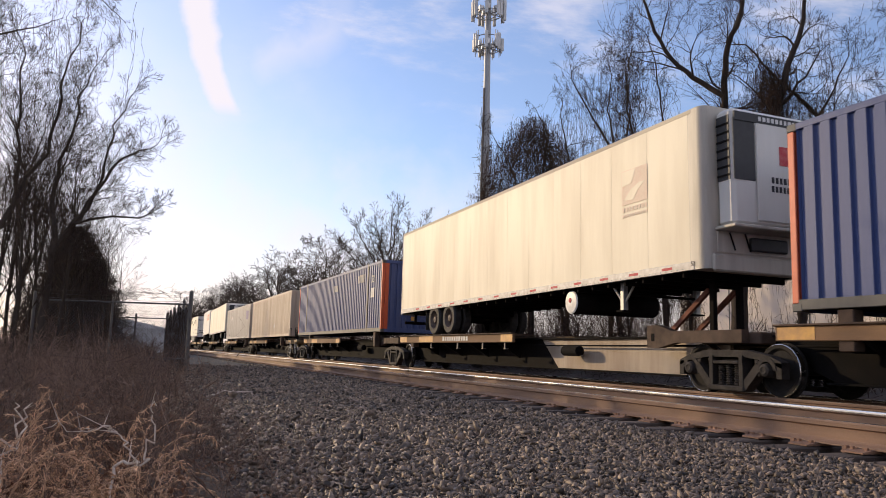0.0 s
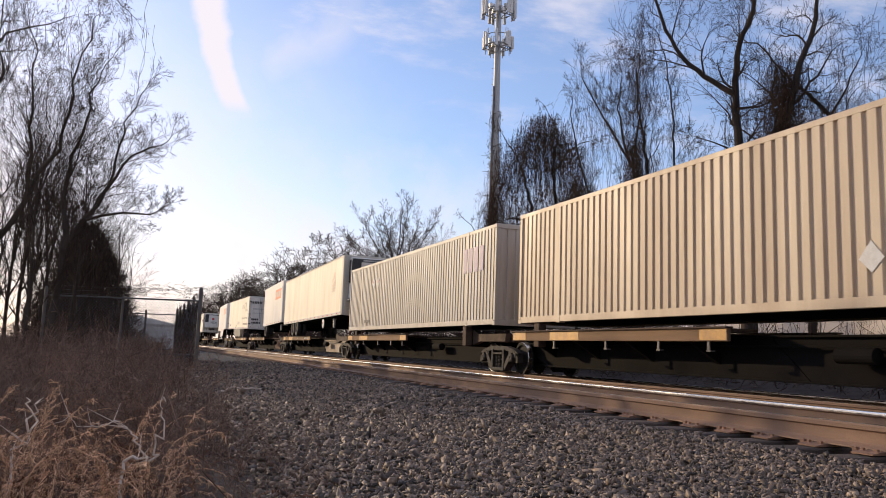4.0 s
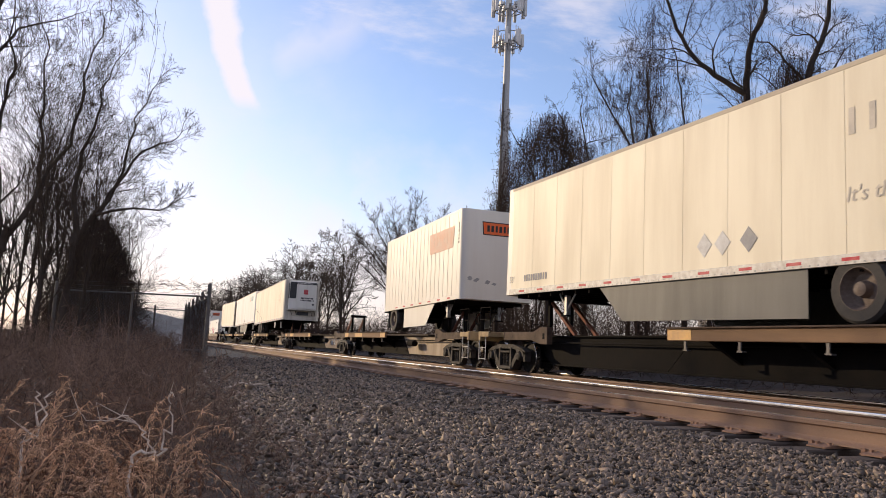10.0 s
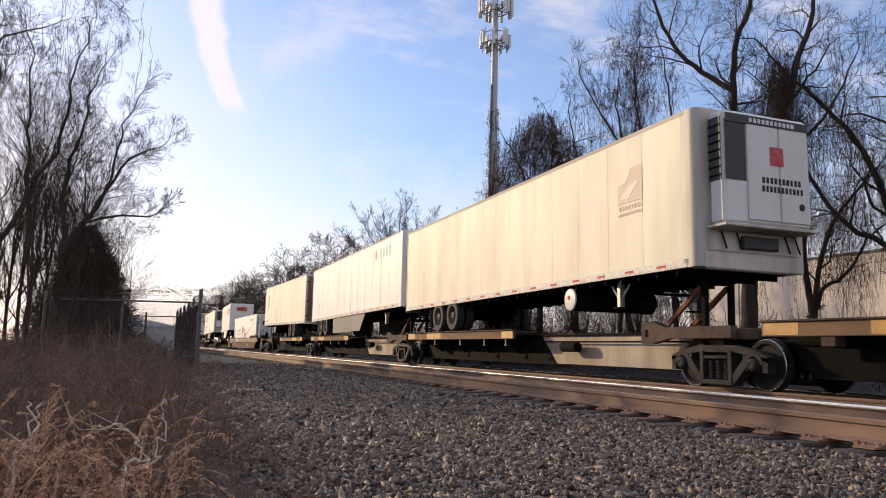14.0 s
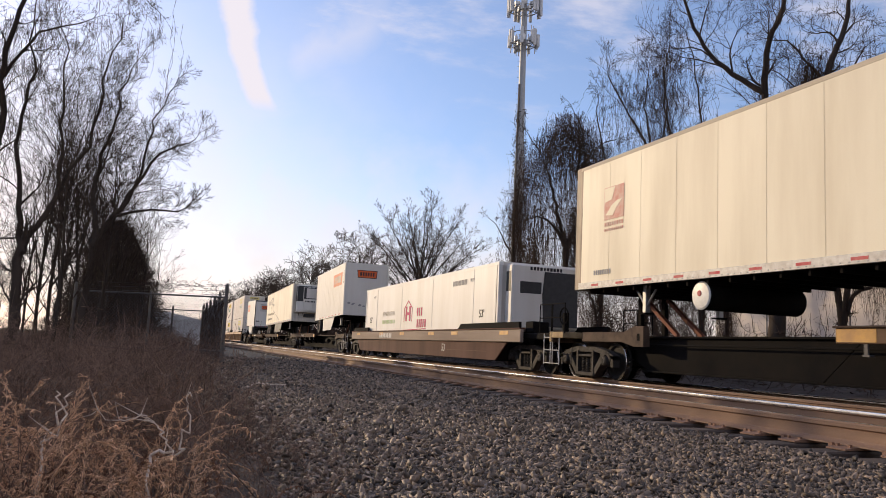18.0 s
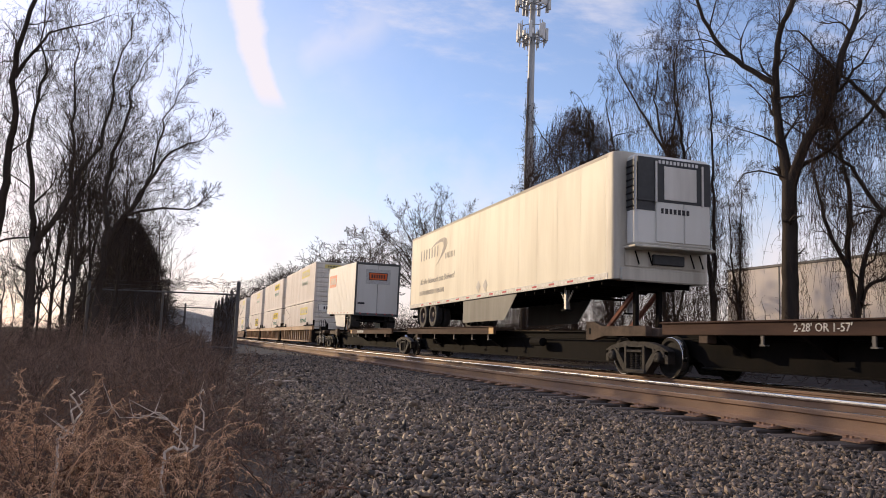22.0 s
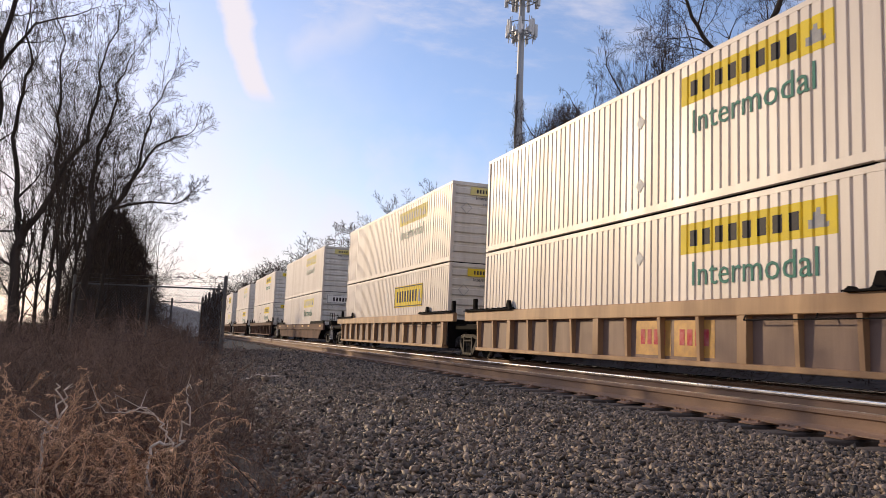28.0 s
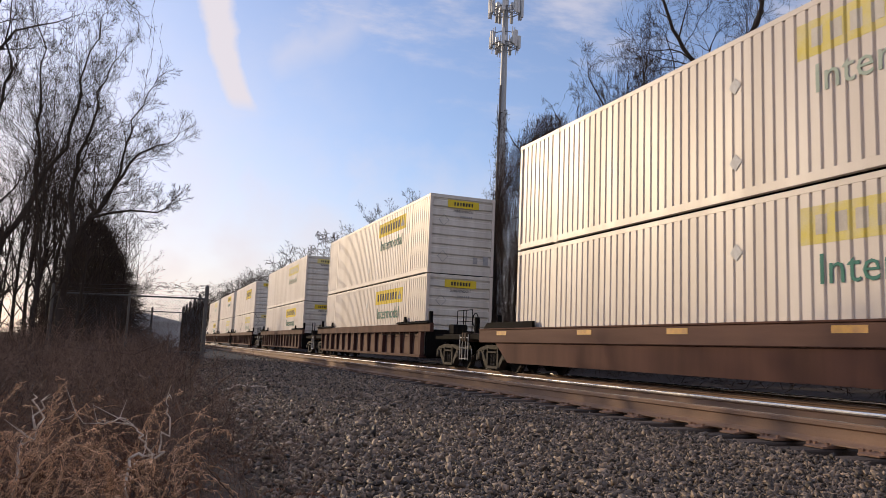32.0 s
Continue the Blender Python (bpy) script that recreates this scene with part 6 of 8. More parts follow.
def stack_box(style, seed, sign=True):
    rnd = random.Random(seed)
    c = container("white ribbed steel container with a yellow sign" if sign else "plain white ribbed steel container", M["jb_white"], M["end_white"], pitch=0.235, flat=0.72, depth=0.035, ribs_end=True, group="stacked white containers")
    if sign:
        y, w = (4.8, 3.8) if style == "boxed" else (4.65, 3.7)
        h = 0.90 if style == "boxed" else 0.58
        z = 1.88 if style == "boxed" else 2.28
        s = part("sign", over_ribs(y - w / 2, y + w / 2, z - h / 2, z + h / 2, 0.003), M["sign_pale"] if style in ("faded", "plain") else M["sign_yellow"], c, "yellow sign painted over the ribs")
        step = w * 0.76 / 8
        for i in range(8):
            a = y + 0.22 - w * 0.38 + (i + 0.5) * step
            part("sign_bar", over_ribs(a - step * 0.30, a + step * 0.30, z - h * 0.26, z + h * 0.26, 0.006), {"faded": M["ink_faint"], "plain": M["ink_worn"]}.get(style, M["ink"]), s)
        for i in range(5):
            a = y - 1.70 + 0.08 * i
            part("sign_figure", over_ribs(a, a + 0.08, z - h * 0.28, z - h * 0.28 + h * (0.14, 0.34, 0.54, 0.44, 0.24)[i], 0.006), M["ink_faint"] if style == "faded" else M["ink_grey"], s)
        if style == "boxed":
            g = Geo()
            for a, b, c0, c1 in ((y - w / 2, y + w / 2, z + h / 2 - 0.07, z + h / 2 - 0.03), (y - w / 2, y + w / 2, z - h / 2 + 0.03, z - h / 2 + 0.07), (y - w / 2, y - w / 2 + 0.04, z - h / 2, z + h / 2), (y + w / 2 - 0.04, y + w / 2, z - h / 2, z + h / 2)):
                g.box(-1.311, -1.3075, a, b, c0, c1)
            part("sign_border", g, M["ink"], s)
        else:
            lettering("word", "Intermodal", 0.66, M["green_faint"] if style == "faded" else M["green_ink"], c, (-1.302, y, 1.58), "side", width=1.05)
    else:
        bars("owner_mark", c, M["ink_faint"], "side", (5.0, 1.95, -1.299), 3.0, 0.6, 6, seed=seed)
    for y, z in ((7.87, 0.66), (7.87, 2.03)):
        part("placard", Geo().prism([(y, z - 0.15), (y + 0.15, z), (y, z + 0.15), (y - 0.15, z)], "x", -1.303, -1.299), M["stencil_white"], c)
    if style == "plain":
        board = part("end_panel", end_plate(-0.98, 0.98, 2.16, 2.74, -0.036), M["white_paint"], c, "white board with a black border")
        edge = Geo()
        for x0, x1, z0, z1 in ((-0.94, 0.94, 2.68, 2.70), (-0.94, 0.94, 2.20, 2.22), (-0.94, -0.92, 2.22, 2.68), (0.92, 0.94, 2.22, 2.68)):
            edge.box(x0, x1, -0.044, -0.0405, z0, z1)
        part("border", edge, M["ink"], board)
        bars("end_bar", board, M["ink"], "end", (0.0, 2.44, -0.041), 1.2, 0.24, 6, 0.66, seed)
    else:
        part("end_panel", end_plate(-0.62, 0.62, 2.44, 2.72, -0.032), M["sign_yellow"] if style in ("bright", "boxed") else M["sign_pale"], c)
        bars("end_bar", c, M["ink"], "end", (0.0, 2.58, -0.037), 0.8, 0.13, 7, 0.6, seed)
        lettering("word", "Intermodal", 0.18, M["ink"], c, (0.0, -0.036, 2.33), "end")
    bars("serial_mark", c, M["ink_grey"], "end", (0.12, 2.12, -0.036), 0.5, 0.07, 6, seed=seed + 1)
    part("plaque", end_plate(0.45, 0.62, 0.42, 0.66, -0.036), M["ink_grey"], c)
    part("plaque", end_plate(0.85, 1.05, 0.40, 0.72, -0.036), M["ink_grey"], c)
    d = 0.2
    for x, z in ((-0.75, 0.62), (-0.75, 1.95)):
        if rnd.random() < 0.7:
            g = Geo()
            pts = [(x, z - d), (x + d, z), (x, z + d), (x - d, z)]
            for (ax, az), (bx, bz) in zip(pts, pts[1:] + pts[:1]):
                g.rod((ax, -0.036, az), (bx, -0.036, bz), 0.010, n=4)
            part("placard_frame", g, M["ink_grey"], c)
    return c


STACK_HEADS = (310.55, 329.20, 348.60, 372.00, 395.35, 418.20, 442.30, 461.40, 480.60)
kinds = {k: stack_box(k[0], i + 70, k[1]) for i, k in enumerate((("faded", True), ("bright", True), ("boxed", True), ("plain", True)))}
pairs = (("faded", "plain"), ("bright", "bright"), ("faded", "boxed"), ("faded", "plain"), ("bright", "bright"), ("faded", "bright"), ("boxed", "faded"), ("bright", "faded"), ("faded", "bright"))
used = set()
for u, (up, low) in zip(STACK_HEADS, pairs):
    for k, z in ((low, 0.51), (up, 3.445)):
        src = kinds[k, True]
        ob = src if k not in used else copy_thing(src, Matrix())
        used.add(k)
        put(ob, u, z)
for k, ob in kinds.items():
    if k[0] not in used:
        put(ob, 520.0, 0.51)

# cars under the loads
c1 = spine_car("articulated spine car, rust-brown with yellow marks", [-24.3, -7.0, 10.4, 28.2, 45.0], [(False, "container"), (False, "container"), (False, "trailer"), (False, "container")])
bars("serial_mark", c1, M["stencil_white"], "side", (46.05, zl(1.15), -1.306), 2.0, 0.13, 11, seed=68)
spine_car("articulated spine car carrying containers and trailers", [49.05, 65.9, 83.2, 100.7, 118.3, 135.2], [(False, "container"), (False, "container"), (False, "trailer"), (False, "grimy"), (True, "trailer")],
          texts=(("53", 45.45, 1.15, 0.17), ("ALL PURPOSE SPINE CAR", 42.53, 1.15, 0.15)))
c3 = spine_car("articulated spine car with one empty platform", [138.9, 154.7, 172.6, 190.0, 207.3, 224.1], [(False, "trailer"), (False, "empty"), (False, "trailer"), (False, "trailer"), (True, "trailer")],
          texts=(("53", 62.5, 1.13, 0.2),))
scrawl(c3, 17.6, 20.95, 0.62, 1.0, -0.525, 4, 12)
c4 = spine_car("three-platform spine car carrying trailers", [251.2, 268.7, 287.0, 304.7], [(False, "trailer"), (False, "trailer"), (True, "trailer")], texts=(("2-28' OR 1-57'", 12.1, 1.15, 0.19),), pale=False)
bars("serial_mark", c4, M["stencil_white"], "side", (43.55, zl(1.15), -1.306), 1.6, 0.13, 10, seed=67)
scrawl(c4, 1.8, 4.6, 0.55, 0.98, -0.525, 9, 8)
sw = well_car("smooth-sided brown well car", [227.3, 247.5], [228.90], "smooth", M["well_brown"], M["well_pale"])
bars("serial_mark", sw, M["stencil_white"], "side", (13.28, zl(1.14), -1.481), 2.0, 0.19, 8, seed=66)
lettering("size_mark", "53", 0.36, M["stencil_white"], sw, (-1.424, 5.9, zl(0.72)), "side")
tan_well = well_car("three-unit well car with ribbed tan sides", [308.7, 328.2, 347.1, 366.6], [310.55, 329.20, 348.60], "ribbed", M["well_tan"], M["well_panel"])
yp = 329.20 - 308.7
for y0, y1 in ((5.42, 6.58), (6.68, 7.84)):
    patch = part("painted_patch", plate(yp + y0, yp + y1, zl(0.56), zl(1.24), -1.3615), M["safety_yellow"], tan_well, "yellow painted panel on the well side")
    bars("patch_bar", patch, M["red_mark"], "side", (yp + (y0 + y1) / 2, zl(0.92), -1.366), 0.9, 0.30, 4, seed=int(y0 * 10))
well_car("smooth-sided brown well car under a double stack", [370.2, 390.0], [372.00], "smooth", M["well_brown"], M["well_grime"])
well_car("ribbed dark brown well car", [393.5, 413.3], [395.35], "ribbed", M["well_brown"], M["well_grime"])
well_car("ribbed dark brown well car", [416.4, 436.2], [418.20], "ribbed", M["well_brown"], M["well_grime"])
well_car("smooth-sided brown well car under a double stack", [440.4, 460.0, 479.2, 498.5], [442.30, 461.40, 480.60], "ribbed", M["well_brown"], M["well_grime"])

# ---- trees, brush and weeds ----
def tubes(segs, n, name, material):
    """One mesh of many tapered sticks: rows of x0 y0 z0 x1 y1 z1 r0 r1."""
    S = np.asarray(segs, float).reshape(-1, 8)
    a, b, ra, rb = S[:, :3], S[:, 3:6], S[:, 6], S[:, 7]
    d = b - a
    d /= np.linalg.norm(d, axis=1)[:, None] + 1e-9
    if n > 5:        # stout pieces reach into one another at the bends
        a, b = a - d * (0.35 * ra)[:, None], b + d * (0.35 * rb)[:, None]
    h = np.where(np.abs(d[:, 2:3]) < 0.9, np.array([[0, 0, 1.0]]), np.array([[1.0, 0, 0]]))
    u = np.cross(d, h)
    u /= np.linalg.norm(u, axis=1)[:, None]
    w = np.cross(d, u)
    t = 2 * np.pi * np.arange(n) / n
    ring = u[:, None] * np.cos(t)[None, :, None] + w[:, None] * np.sin(t)[None, :, None]
    V = np.concatenate([a[:, None] + ring * ra[:, None, None], b[:, None] + ring * rb[:, None, None]], 1).reshape(-1, 3)
    i = np.arange(n)
    q = np.stack([i, (i + 1) % n, n + (i + 1) % n, n + i], 1)
    F = (q[None] + (np.arange(len(S)) * 2 * n)[:, None, None]).reshape(-1, 4)
    me = bpy.data.meshes.new(name)
    me.vertices.add(len(V)), me.loops.add(F.size), me.polygons.add(len(F))
    me.vertices.foreach_set("co", V.ravel())
    me.loops.foreach_set("vertex_index", F.ravel().astype(np.int32))
    me.polygons.foreach_set("loop_start", np.arange(0, F.size, 4, dtype=np.int32))
    me.update(calc_edges=True)
    me.materials.append(material)
    return me


def grow_tree(seed, height, trunk_r, lean=(0, 0), first=0.25, forks=(8, 6, 5, 4), spread=0.75, droop=0.0, up=0.12, wander=0.10, shrink=0.6, finest=0.005, crook=1.0, limbs=None):
    """Bare limbs that fork at narrow angles: thick ones, twigs, and the points from which vines may hang."""
    rnd = random.Random(seed)
    thick, thin, tips = [], [], []

    def limb(p, d, r, length, level):
        n = (10, 8, 6, 4, 3)[level]
        step = length / n
        kids = forks[level] if level < len(forks) else 0
        lo = first if level == 0 else 0.12
        marks = [lo + (1.0 - lo) * (i + rnd.uniform(0.1, 0.9)) / max(1, kids) for i in range(kids)]
        turn, k, r0 = rnd.uniform(0, 6.28), 0, r
        for i in range(n):
            f = (i + 1) / n
            wv = wander * crook * (0.5, 1.1, 1.0, 0.8, 0.6)[level]
            d2 = d + Vector((rnd.gauss(0, wv), rnd.gauss(0, wv), rnd.gauss(0, wv * 0.7)))
            d2.z += up * (0.5 if level == 0 else 1.0) * (1 - f * 0.5) - droop * (0.0, 0.15, 0.35, 0.5, 0.6)[level]
            if level == 0:
                d2 += Vector((lean[0], lean[1], 0)) * 0.10
            d = d2.normalized()
            q = p + d * step
            r1 = max(finest, r0 * (1 - 0.80 * f))
            (thick if r > 0.022 else thin).append((*p, *q, r, r1))
            while k < kids and marks[k] <= f + 1e-6:
                turn += 2.4 + rnd.gauss(0, 0.5)
                u = d.orthogonal().normalized()
                side = u * math.cos(turn) + d.cross(u) * math.sin(turn)
                th = spread * rnd.uniform(0.6, 1.4) * (1.0, 1.1, 1.15, 1.1)[level]
                c = (d * math.cos(th) + side * math.sin(th)).normalized()
                limb(q, c, max(finest, min(r1, r0 * 0.7) * rnd.uniform(0.5, 0.78)), length * shrink * rnd.uniform(0.7, 1.15) * (1.2 - 0.65 * f), level + 1)
                k += 1
            if level in (1, 2):
                tips.append(q.copy())
            p, r = q, r1

    def planned(knees, r0, r1, kids, reach, start):
        """A main limb that bends through its knees (across, up, along) and sends out branches."""
        pts = [Vector((k[0], k[2] if len(k) > 2 else 0.0, k[1])) for k in knees]
        ends = [pts[0] * 2 - pts[1]] + pts + [pts[-1] * 2 - pts[-2]]
        line = []
        for a, b, c, d in zip(ends, ends[1:], ends[2:], ends[3:]):
            n = max(2, round((c - b).length / 0.38))
            for i in range(n):
                t = i / n
                q = 0.5 * (2 * b + (c - a) * t + (2 * a - 5 * b + 4 * c - d) * t * t + (3 * b - a - 3 * c + d) * t ** 3)
                line.append(q + Vector((rnd.gauss(0, 0.035), rnd.gauss(0, 0.035), 0)) * crook * min(1.0, 0.08 / r0))
        line.append(pts[-1])
        n = len(line) - 1
        radius = [r0 + (r1 - r0) * (i / n) ** 0.8 for i in range(n + 1)]
        for i in range(n):
            (thick if radius[i] > 0.022 else thin).append((*line[i], *line[i + 1], radius[i], radius[i + 1]))
        turn = rnd.uniform(0, 6.28)
        for k in range(kids):
            f = start + (1 - start) * (k + rnd.uniform(0.1, 0.9)) / kids
            i = min(n - 1, int(f * n))
            d = (line[i + 1] - line[i]).normalized()
            turn += 2.4 + rnd.gauss(0, 0.5)
            u = d.orthogonal().normalized()
            side = u * math.cos(turn) + d.cross(u) * math.sin(turn)
            th = spread * rnd.uniform(0.6, 1.4)
            c = (d * math.cos(th) + side * math.sin(th)).normalized()
            limb(line[i], c, max(finest, radius[i] * rnd.uniform(0.25, 0.5)), reach * rnd.uniform(0.6, 1.3) * (1.25 - 0.6 * f), 1)
            if f > 0.3:
                tips.append(line[i].copy())
        limb(line[-1], (line[-1] - line[-2]).normalized(), max(finest, radius[-1]), reach * 0.8, 1)

    if limbs:
        for row in limbs:
            planned(*row)
    else:
        limb(Vector((0, 0, -0.15)), Vector((lean[0] * 0.3, lean[1] * 0.3, 1)).normalized(), trunk_r, height, 0)
    return thick, thin, tips


def curtain(columns, seed, r=0.0055):
    """Matted vines that hang in columns: (across, along, top, bottom, radius, strands)."""
    rnd, out = random.Random(seed), []
    for cx, cy, top, low, rad, count in columns:
        for _ in range(count):
            z = low + (top - low) * rnd.random() ** 0.7
            w = rad * (0.45 + 0.55 * math.sin(math.pi * min(1, max(0, (z - low) / (top - low)))))
            p = Vector((cx + rnd.gauss(0, w * 0.55), cy + rnd.gauss(0, w * 0.55), z))
            n, total = rnd.randint(4, 7), min(z - low * 0.6, rnd.uniform(0.4, 2.0))
            for i in range(n):
                q = p + Vector((rnd.gauss(0, 0.07), rnd.gauss(0, 0.07), -total / n * rnd.uniform(0.3, 1.5)))
                out.append((*p, *q, r * rnd.uniform(0.6, 1.7), r * 0.7))
                if rnd.random() < 0.45:
                    e = q + Vector((rnd.gauss(0, 0.15), rnd.gauss(0, 0.15), rnd.gauss(-0.02, 0.12)))
                    out.append((*q, *e, r * 0.7, r * 0.45))
                p = q
    return out


def hang(tips, count, seed, low=0.6, longest=4.0, r=0.0055):
    """Dead vines that hang down from limbs in loose curtains."""
    rnd, out = random.Random(seed), []
    if not tips:
        return out
    some = rnd.sample(tips, max(1, len(tips) // 9))
    for _ in range(count):
        p = rnd.choice(some if rnd.random() < 0.7 else tips).copy() + Vector((rnd.gauss(0, 0.28), rnd.gauss(0, 0.28), rnd.gauss(0, 0.2)))
        n = rnd.randint(4, 8)
        total = min(max(0.4, p.z - low), rnd.uniform(0.5, longest))
        drift = Vector((rnd.gauss(0, 0.10), rnd.gauss(0, 0.10), 0))
        for i in range(n):
            q = p + Vector((rnd.gauss(0, 0.07), rnd.gauss(0, 0.07), -total / n * rnd.uniform(0.5, 1.2))) + drift * (total / n)
            out.append((*p, *q, r * rnd.uniform(0.6, 1.6), r * 0.6))
            if rnd.random() < 0.25:
                e = q + Vector((rnd.gauss(0, 0.14), rnd.gauss(0, 0.14), rnd.gauss(-0.05, 0.12)))
                out.append((*q, *e, r * 0.6, r * 0.4))
            p = q
    return out


def dome(height, radius, count, seed, r=0.006):
    """Strands of vine that arch outwards over a smothered top and hang towards the ground."""
    rnd, out = random.Random(seed), []
    for _ in range(count):
        a, k = rnd.uniform(0, 6.28), math.sqrt(rnd.uniform(0.02, 1.0))
        rad, top = radius * k, height * (1 - 0.22 * k * k) * rnd.uniform(0.9, 1.0)
        k0 = rnd.uniform(0.25, 0.8)
        p, n, drop = Vector((rad * k0 * math.cos(a), rad * k0 * math.sin(a), height * (1 - 0.22 * (k * k0) ** 2) * rnd.uniform(0.88, 1.0))), 8, 0.12 + 0.75 * rnd.random() ** 1.8
        for i in range(1, n + 1):
            f = i / n
            g = k0 + (1 - k0) * min(1, f * 1.6)
            q = Vector((rad * math.cos(a) * g, rad * math.sin(a) * g, top * (1 - drop * f ** 1.8))) + Vector((rnd.gauss(0, 0.12), rnd.gauss(0, 0.12), rnd.gauss(0, 0.10)))
            out.append((*p, *q, r * rnd.uniform(0.6, 1.7), r * 0.7))
            for _ in range(1):
                e = q + Vector((rnd.gauss(0, 0.26), rnd.gauss(0, 0.26), rnd.gauss(-0.06, 0.22)))
                out.append((*q, *e, r * 0.7, r * 0.45))
            p = q
    return out


def cling(thick, count, seed, reach=0.26, r=0.0055):
    """Vines that wrap the trunk and main limbs."""
    rnd, out = random.Random(seed), []
    big = [s for s in thick if s[6] > 0.05]
    for _ in range(count):
        s = rnd.choice(big)
        a, b = Vector(s[:3]), Vector(s[3:6])
        p = a.lerp(b, rnd.random()) + Vector((rnd.gauss(0, reach), rnd.gauss(0, reach), rnd.gauss(0, 0.2)))
        for i in range(rnd.randint(2, 4)):
            q = p + Vector((rnd.gauss(0, 0.16), rnd.gauss(0, 0.16), rnd.gauss(-0.12, 0.22)))
            out.append((*p, *q, r * rnd.uniform(0.5, 1.6), r * 0.6))
            p = q
    return out


def tree(label, seed, height, trunk_r, vines=0, wraps=0, group="bare winter trees", smother=None, columns=(), **kw):
    t = thing("tree", label, "tree", group=group)
    thick, thin, tips = grow_tree(seed, height, trunk_r, **kw)
    part("trunk", tubes(thick, 7, "trunk", M["bark"]), None, t)
    part("crown", tubes(thin, 3, "crown", M["twig"]), None, t)
    v = hang(tips, vines, seed + 5) + cling(thick, wraps, seed + 6)
    if smother:
        v += dome(*smother, seed + 7)
    v += curtain(columns, seed + 8)
    if v:
        part("vines", tubes(v, 3, "vines", M["vine"]), None, t, "matted brown dead vines")
    return t


def at(ob, x, y, turn=0.0, size=1.0):
    m = pose(x, y, ground_height(x, y) - 0.03, 0, 0, turn) @ Matrix.Scale(size, 4)
    ob.matrix_basis = m
    return ob


def again(src, x, y, turn, size=1.0):
    ob = copy_thing(src, Matrix())
    return at(ob, x, y, turn, size)


# woods beyond the train; main limbs are planned across the line of sight
VINE = "tall bare tree hung with brown dead vines"


def facing(x, y):
    """The turn that lays a tree's planned limbs across the line from the eye."""
    return -math.degrees(math.atan2(x, y))


def planned_tree(label, seed, x, y, limbs, **kw):
    return at(tree(label, seed, 1.0, 0.1, limbs=limbs, **kw), x, y, facing(x, y))


oak = planned_tree(VINE, 11, 19.5, 20.8, [
    ([(0, -0.2), (0.05, 3.0), (0.09, 6.4)], 0.30, 0.24, 3, 1.2, 0.6),
    ([(0.09, 6.3), (-0.27, 9.0, 0.3), (-0.32, 10.2, 0.2), (-0.14, 11.8, -0.2), (0.33, 12.9, -0.4), (0.5, 14.8, -0.3)], 0.20, 0.05, 12, 2.4, 0.15),
    ([(-0.32, 10.1, 0.2), (-1.07, 10.7, 0.3), (-2.15, 11.7, 0.1), (-2.8, 13.0, -0.3), (-3.1, 14.0, -0.4), (-3.4, 15.4, -0.3)], 0.12, 0.03, 12, 2.4, 0.2),
    ([(0.09, 6.3), (0.66, 7.8, -0.4), (1.4, 9.2, -0.6), (1.9, 11.1, -0.2), (2.35, 12.5, 0.4), (2.6, 14.6, 0.8)], 0.20, 0.05, 13, 2.4, 0.15),
    ([(-0.1, 7.7), (-0.8, 8.1, -0.3), (-1.6, 8.35, -0.7)], 0.05, 0.012, 3, 0.8, 0.3),
    ([(0.0, 6.6), (-0.9, 6.9, -0.2), (-1.5, 6.6, -0.3), (-1.7, 6.0, -0.3)], 0.04, 0.010, 3, 0.7, 0.3),
    ([(0.4, 7.0), (1.3, 7.4, -0.6), (2.6, 8.6, -1.2), (3.4, 10.2, -1.4)], 0.09, 0.02, 9, 1.9, 0.2),
], vines=230, forks=(0, 6, 5, 4), spread=0.62, shrink=0.64, wander=0.24, up=0.02, finest=0.0042,
    columns=[(1.3, -0.5, 10.6, 4.6, 0.9, 560), (1.2, -0.4, 11.2, 7.6, 0.9, 480), (0.4, 0, 9.0, 2.0, 0.4, 90), (2.5, -0.8, 9.4, 3.2, 0.7, 90)])
reaching = planned_tree("bare tree reaching over the tracks with long bent limbs", 59, 23.2, 17.7, [
    ([(0.3, -0.2), (0.1, 1.5), (0, 2.9)], 0.26, 0.22, 2, 1.0, 0.5),
    ([(0, 2.6), (-0.5, 4.3), (-1.3, 4.7, -0.3), (-2.1, 5.6, -0.5), (-2.8, 6.9, -0.6), (-3.9, 7.9, -0.8), (-4.9, 8.8, -0.9)], 0.13, 0.025, 13, 1.7, 0.2),
    ([(0, 2.8), (-0.4, 5.6, 0.2), (-1.2, 7.9, 0.1), (-2.3, 9.4, -0.3), (-3.4, 10.7, -0.5), (-4.2, 11.9, -0.5)], 0.17, 0.03, 14, 2.0, 0.15),
    ([(0, 2.8), (0.3, 6.0, -0.3), (0.1, 9.0, -0.5), (0.6, 12.0, -0.3), (1.0, 14.5)], 0.20, 0.05, 15, 2.6, 0.2),
    ([(0.2, 5.0), (1.2, 7.0, 0.6), (1.8, 9.5, 0.9), (2.2, 12.0, 1.0)], 0.14, 0.03, 10, 2.2, 0.2),
], vines=420, forks=(0, 6, 5, 4), spread=0.66, shrink=0.64, wander=0.24, up=0.01, finest=0.0042,
    columns=[(-1.6, 0.2, 9.6, 3.2, 0.9, 300), (-2.6, -0.2, 9.0, 2.6, 0.6, 160), (-3.6, -0.6, 11.0, 6.0, 0.7, 140), (0.2, 0, 8.5, 1.0, 0.5, 80)])
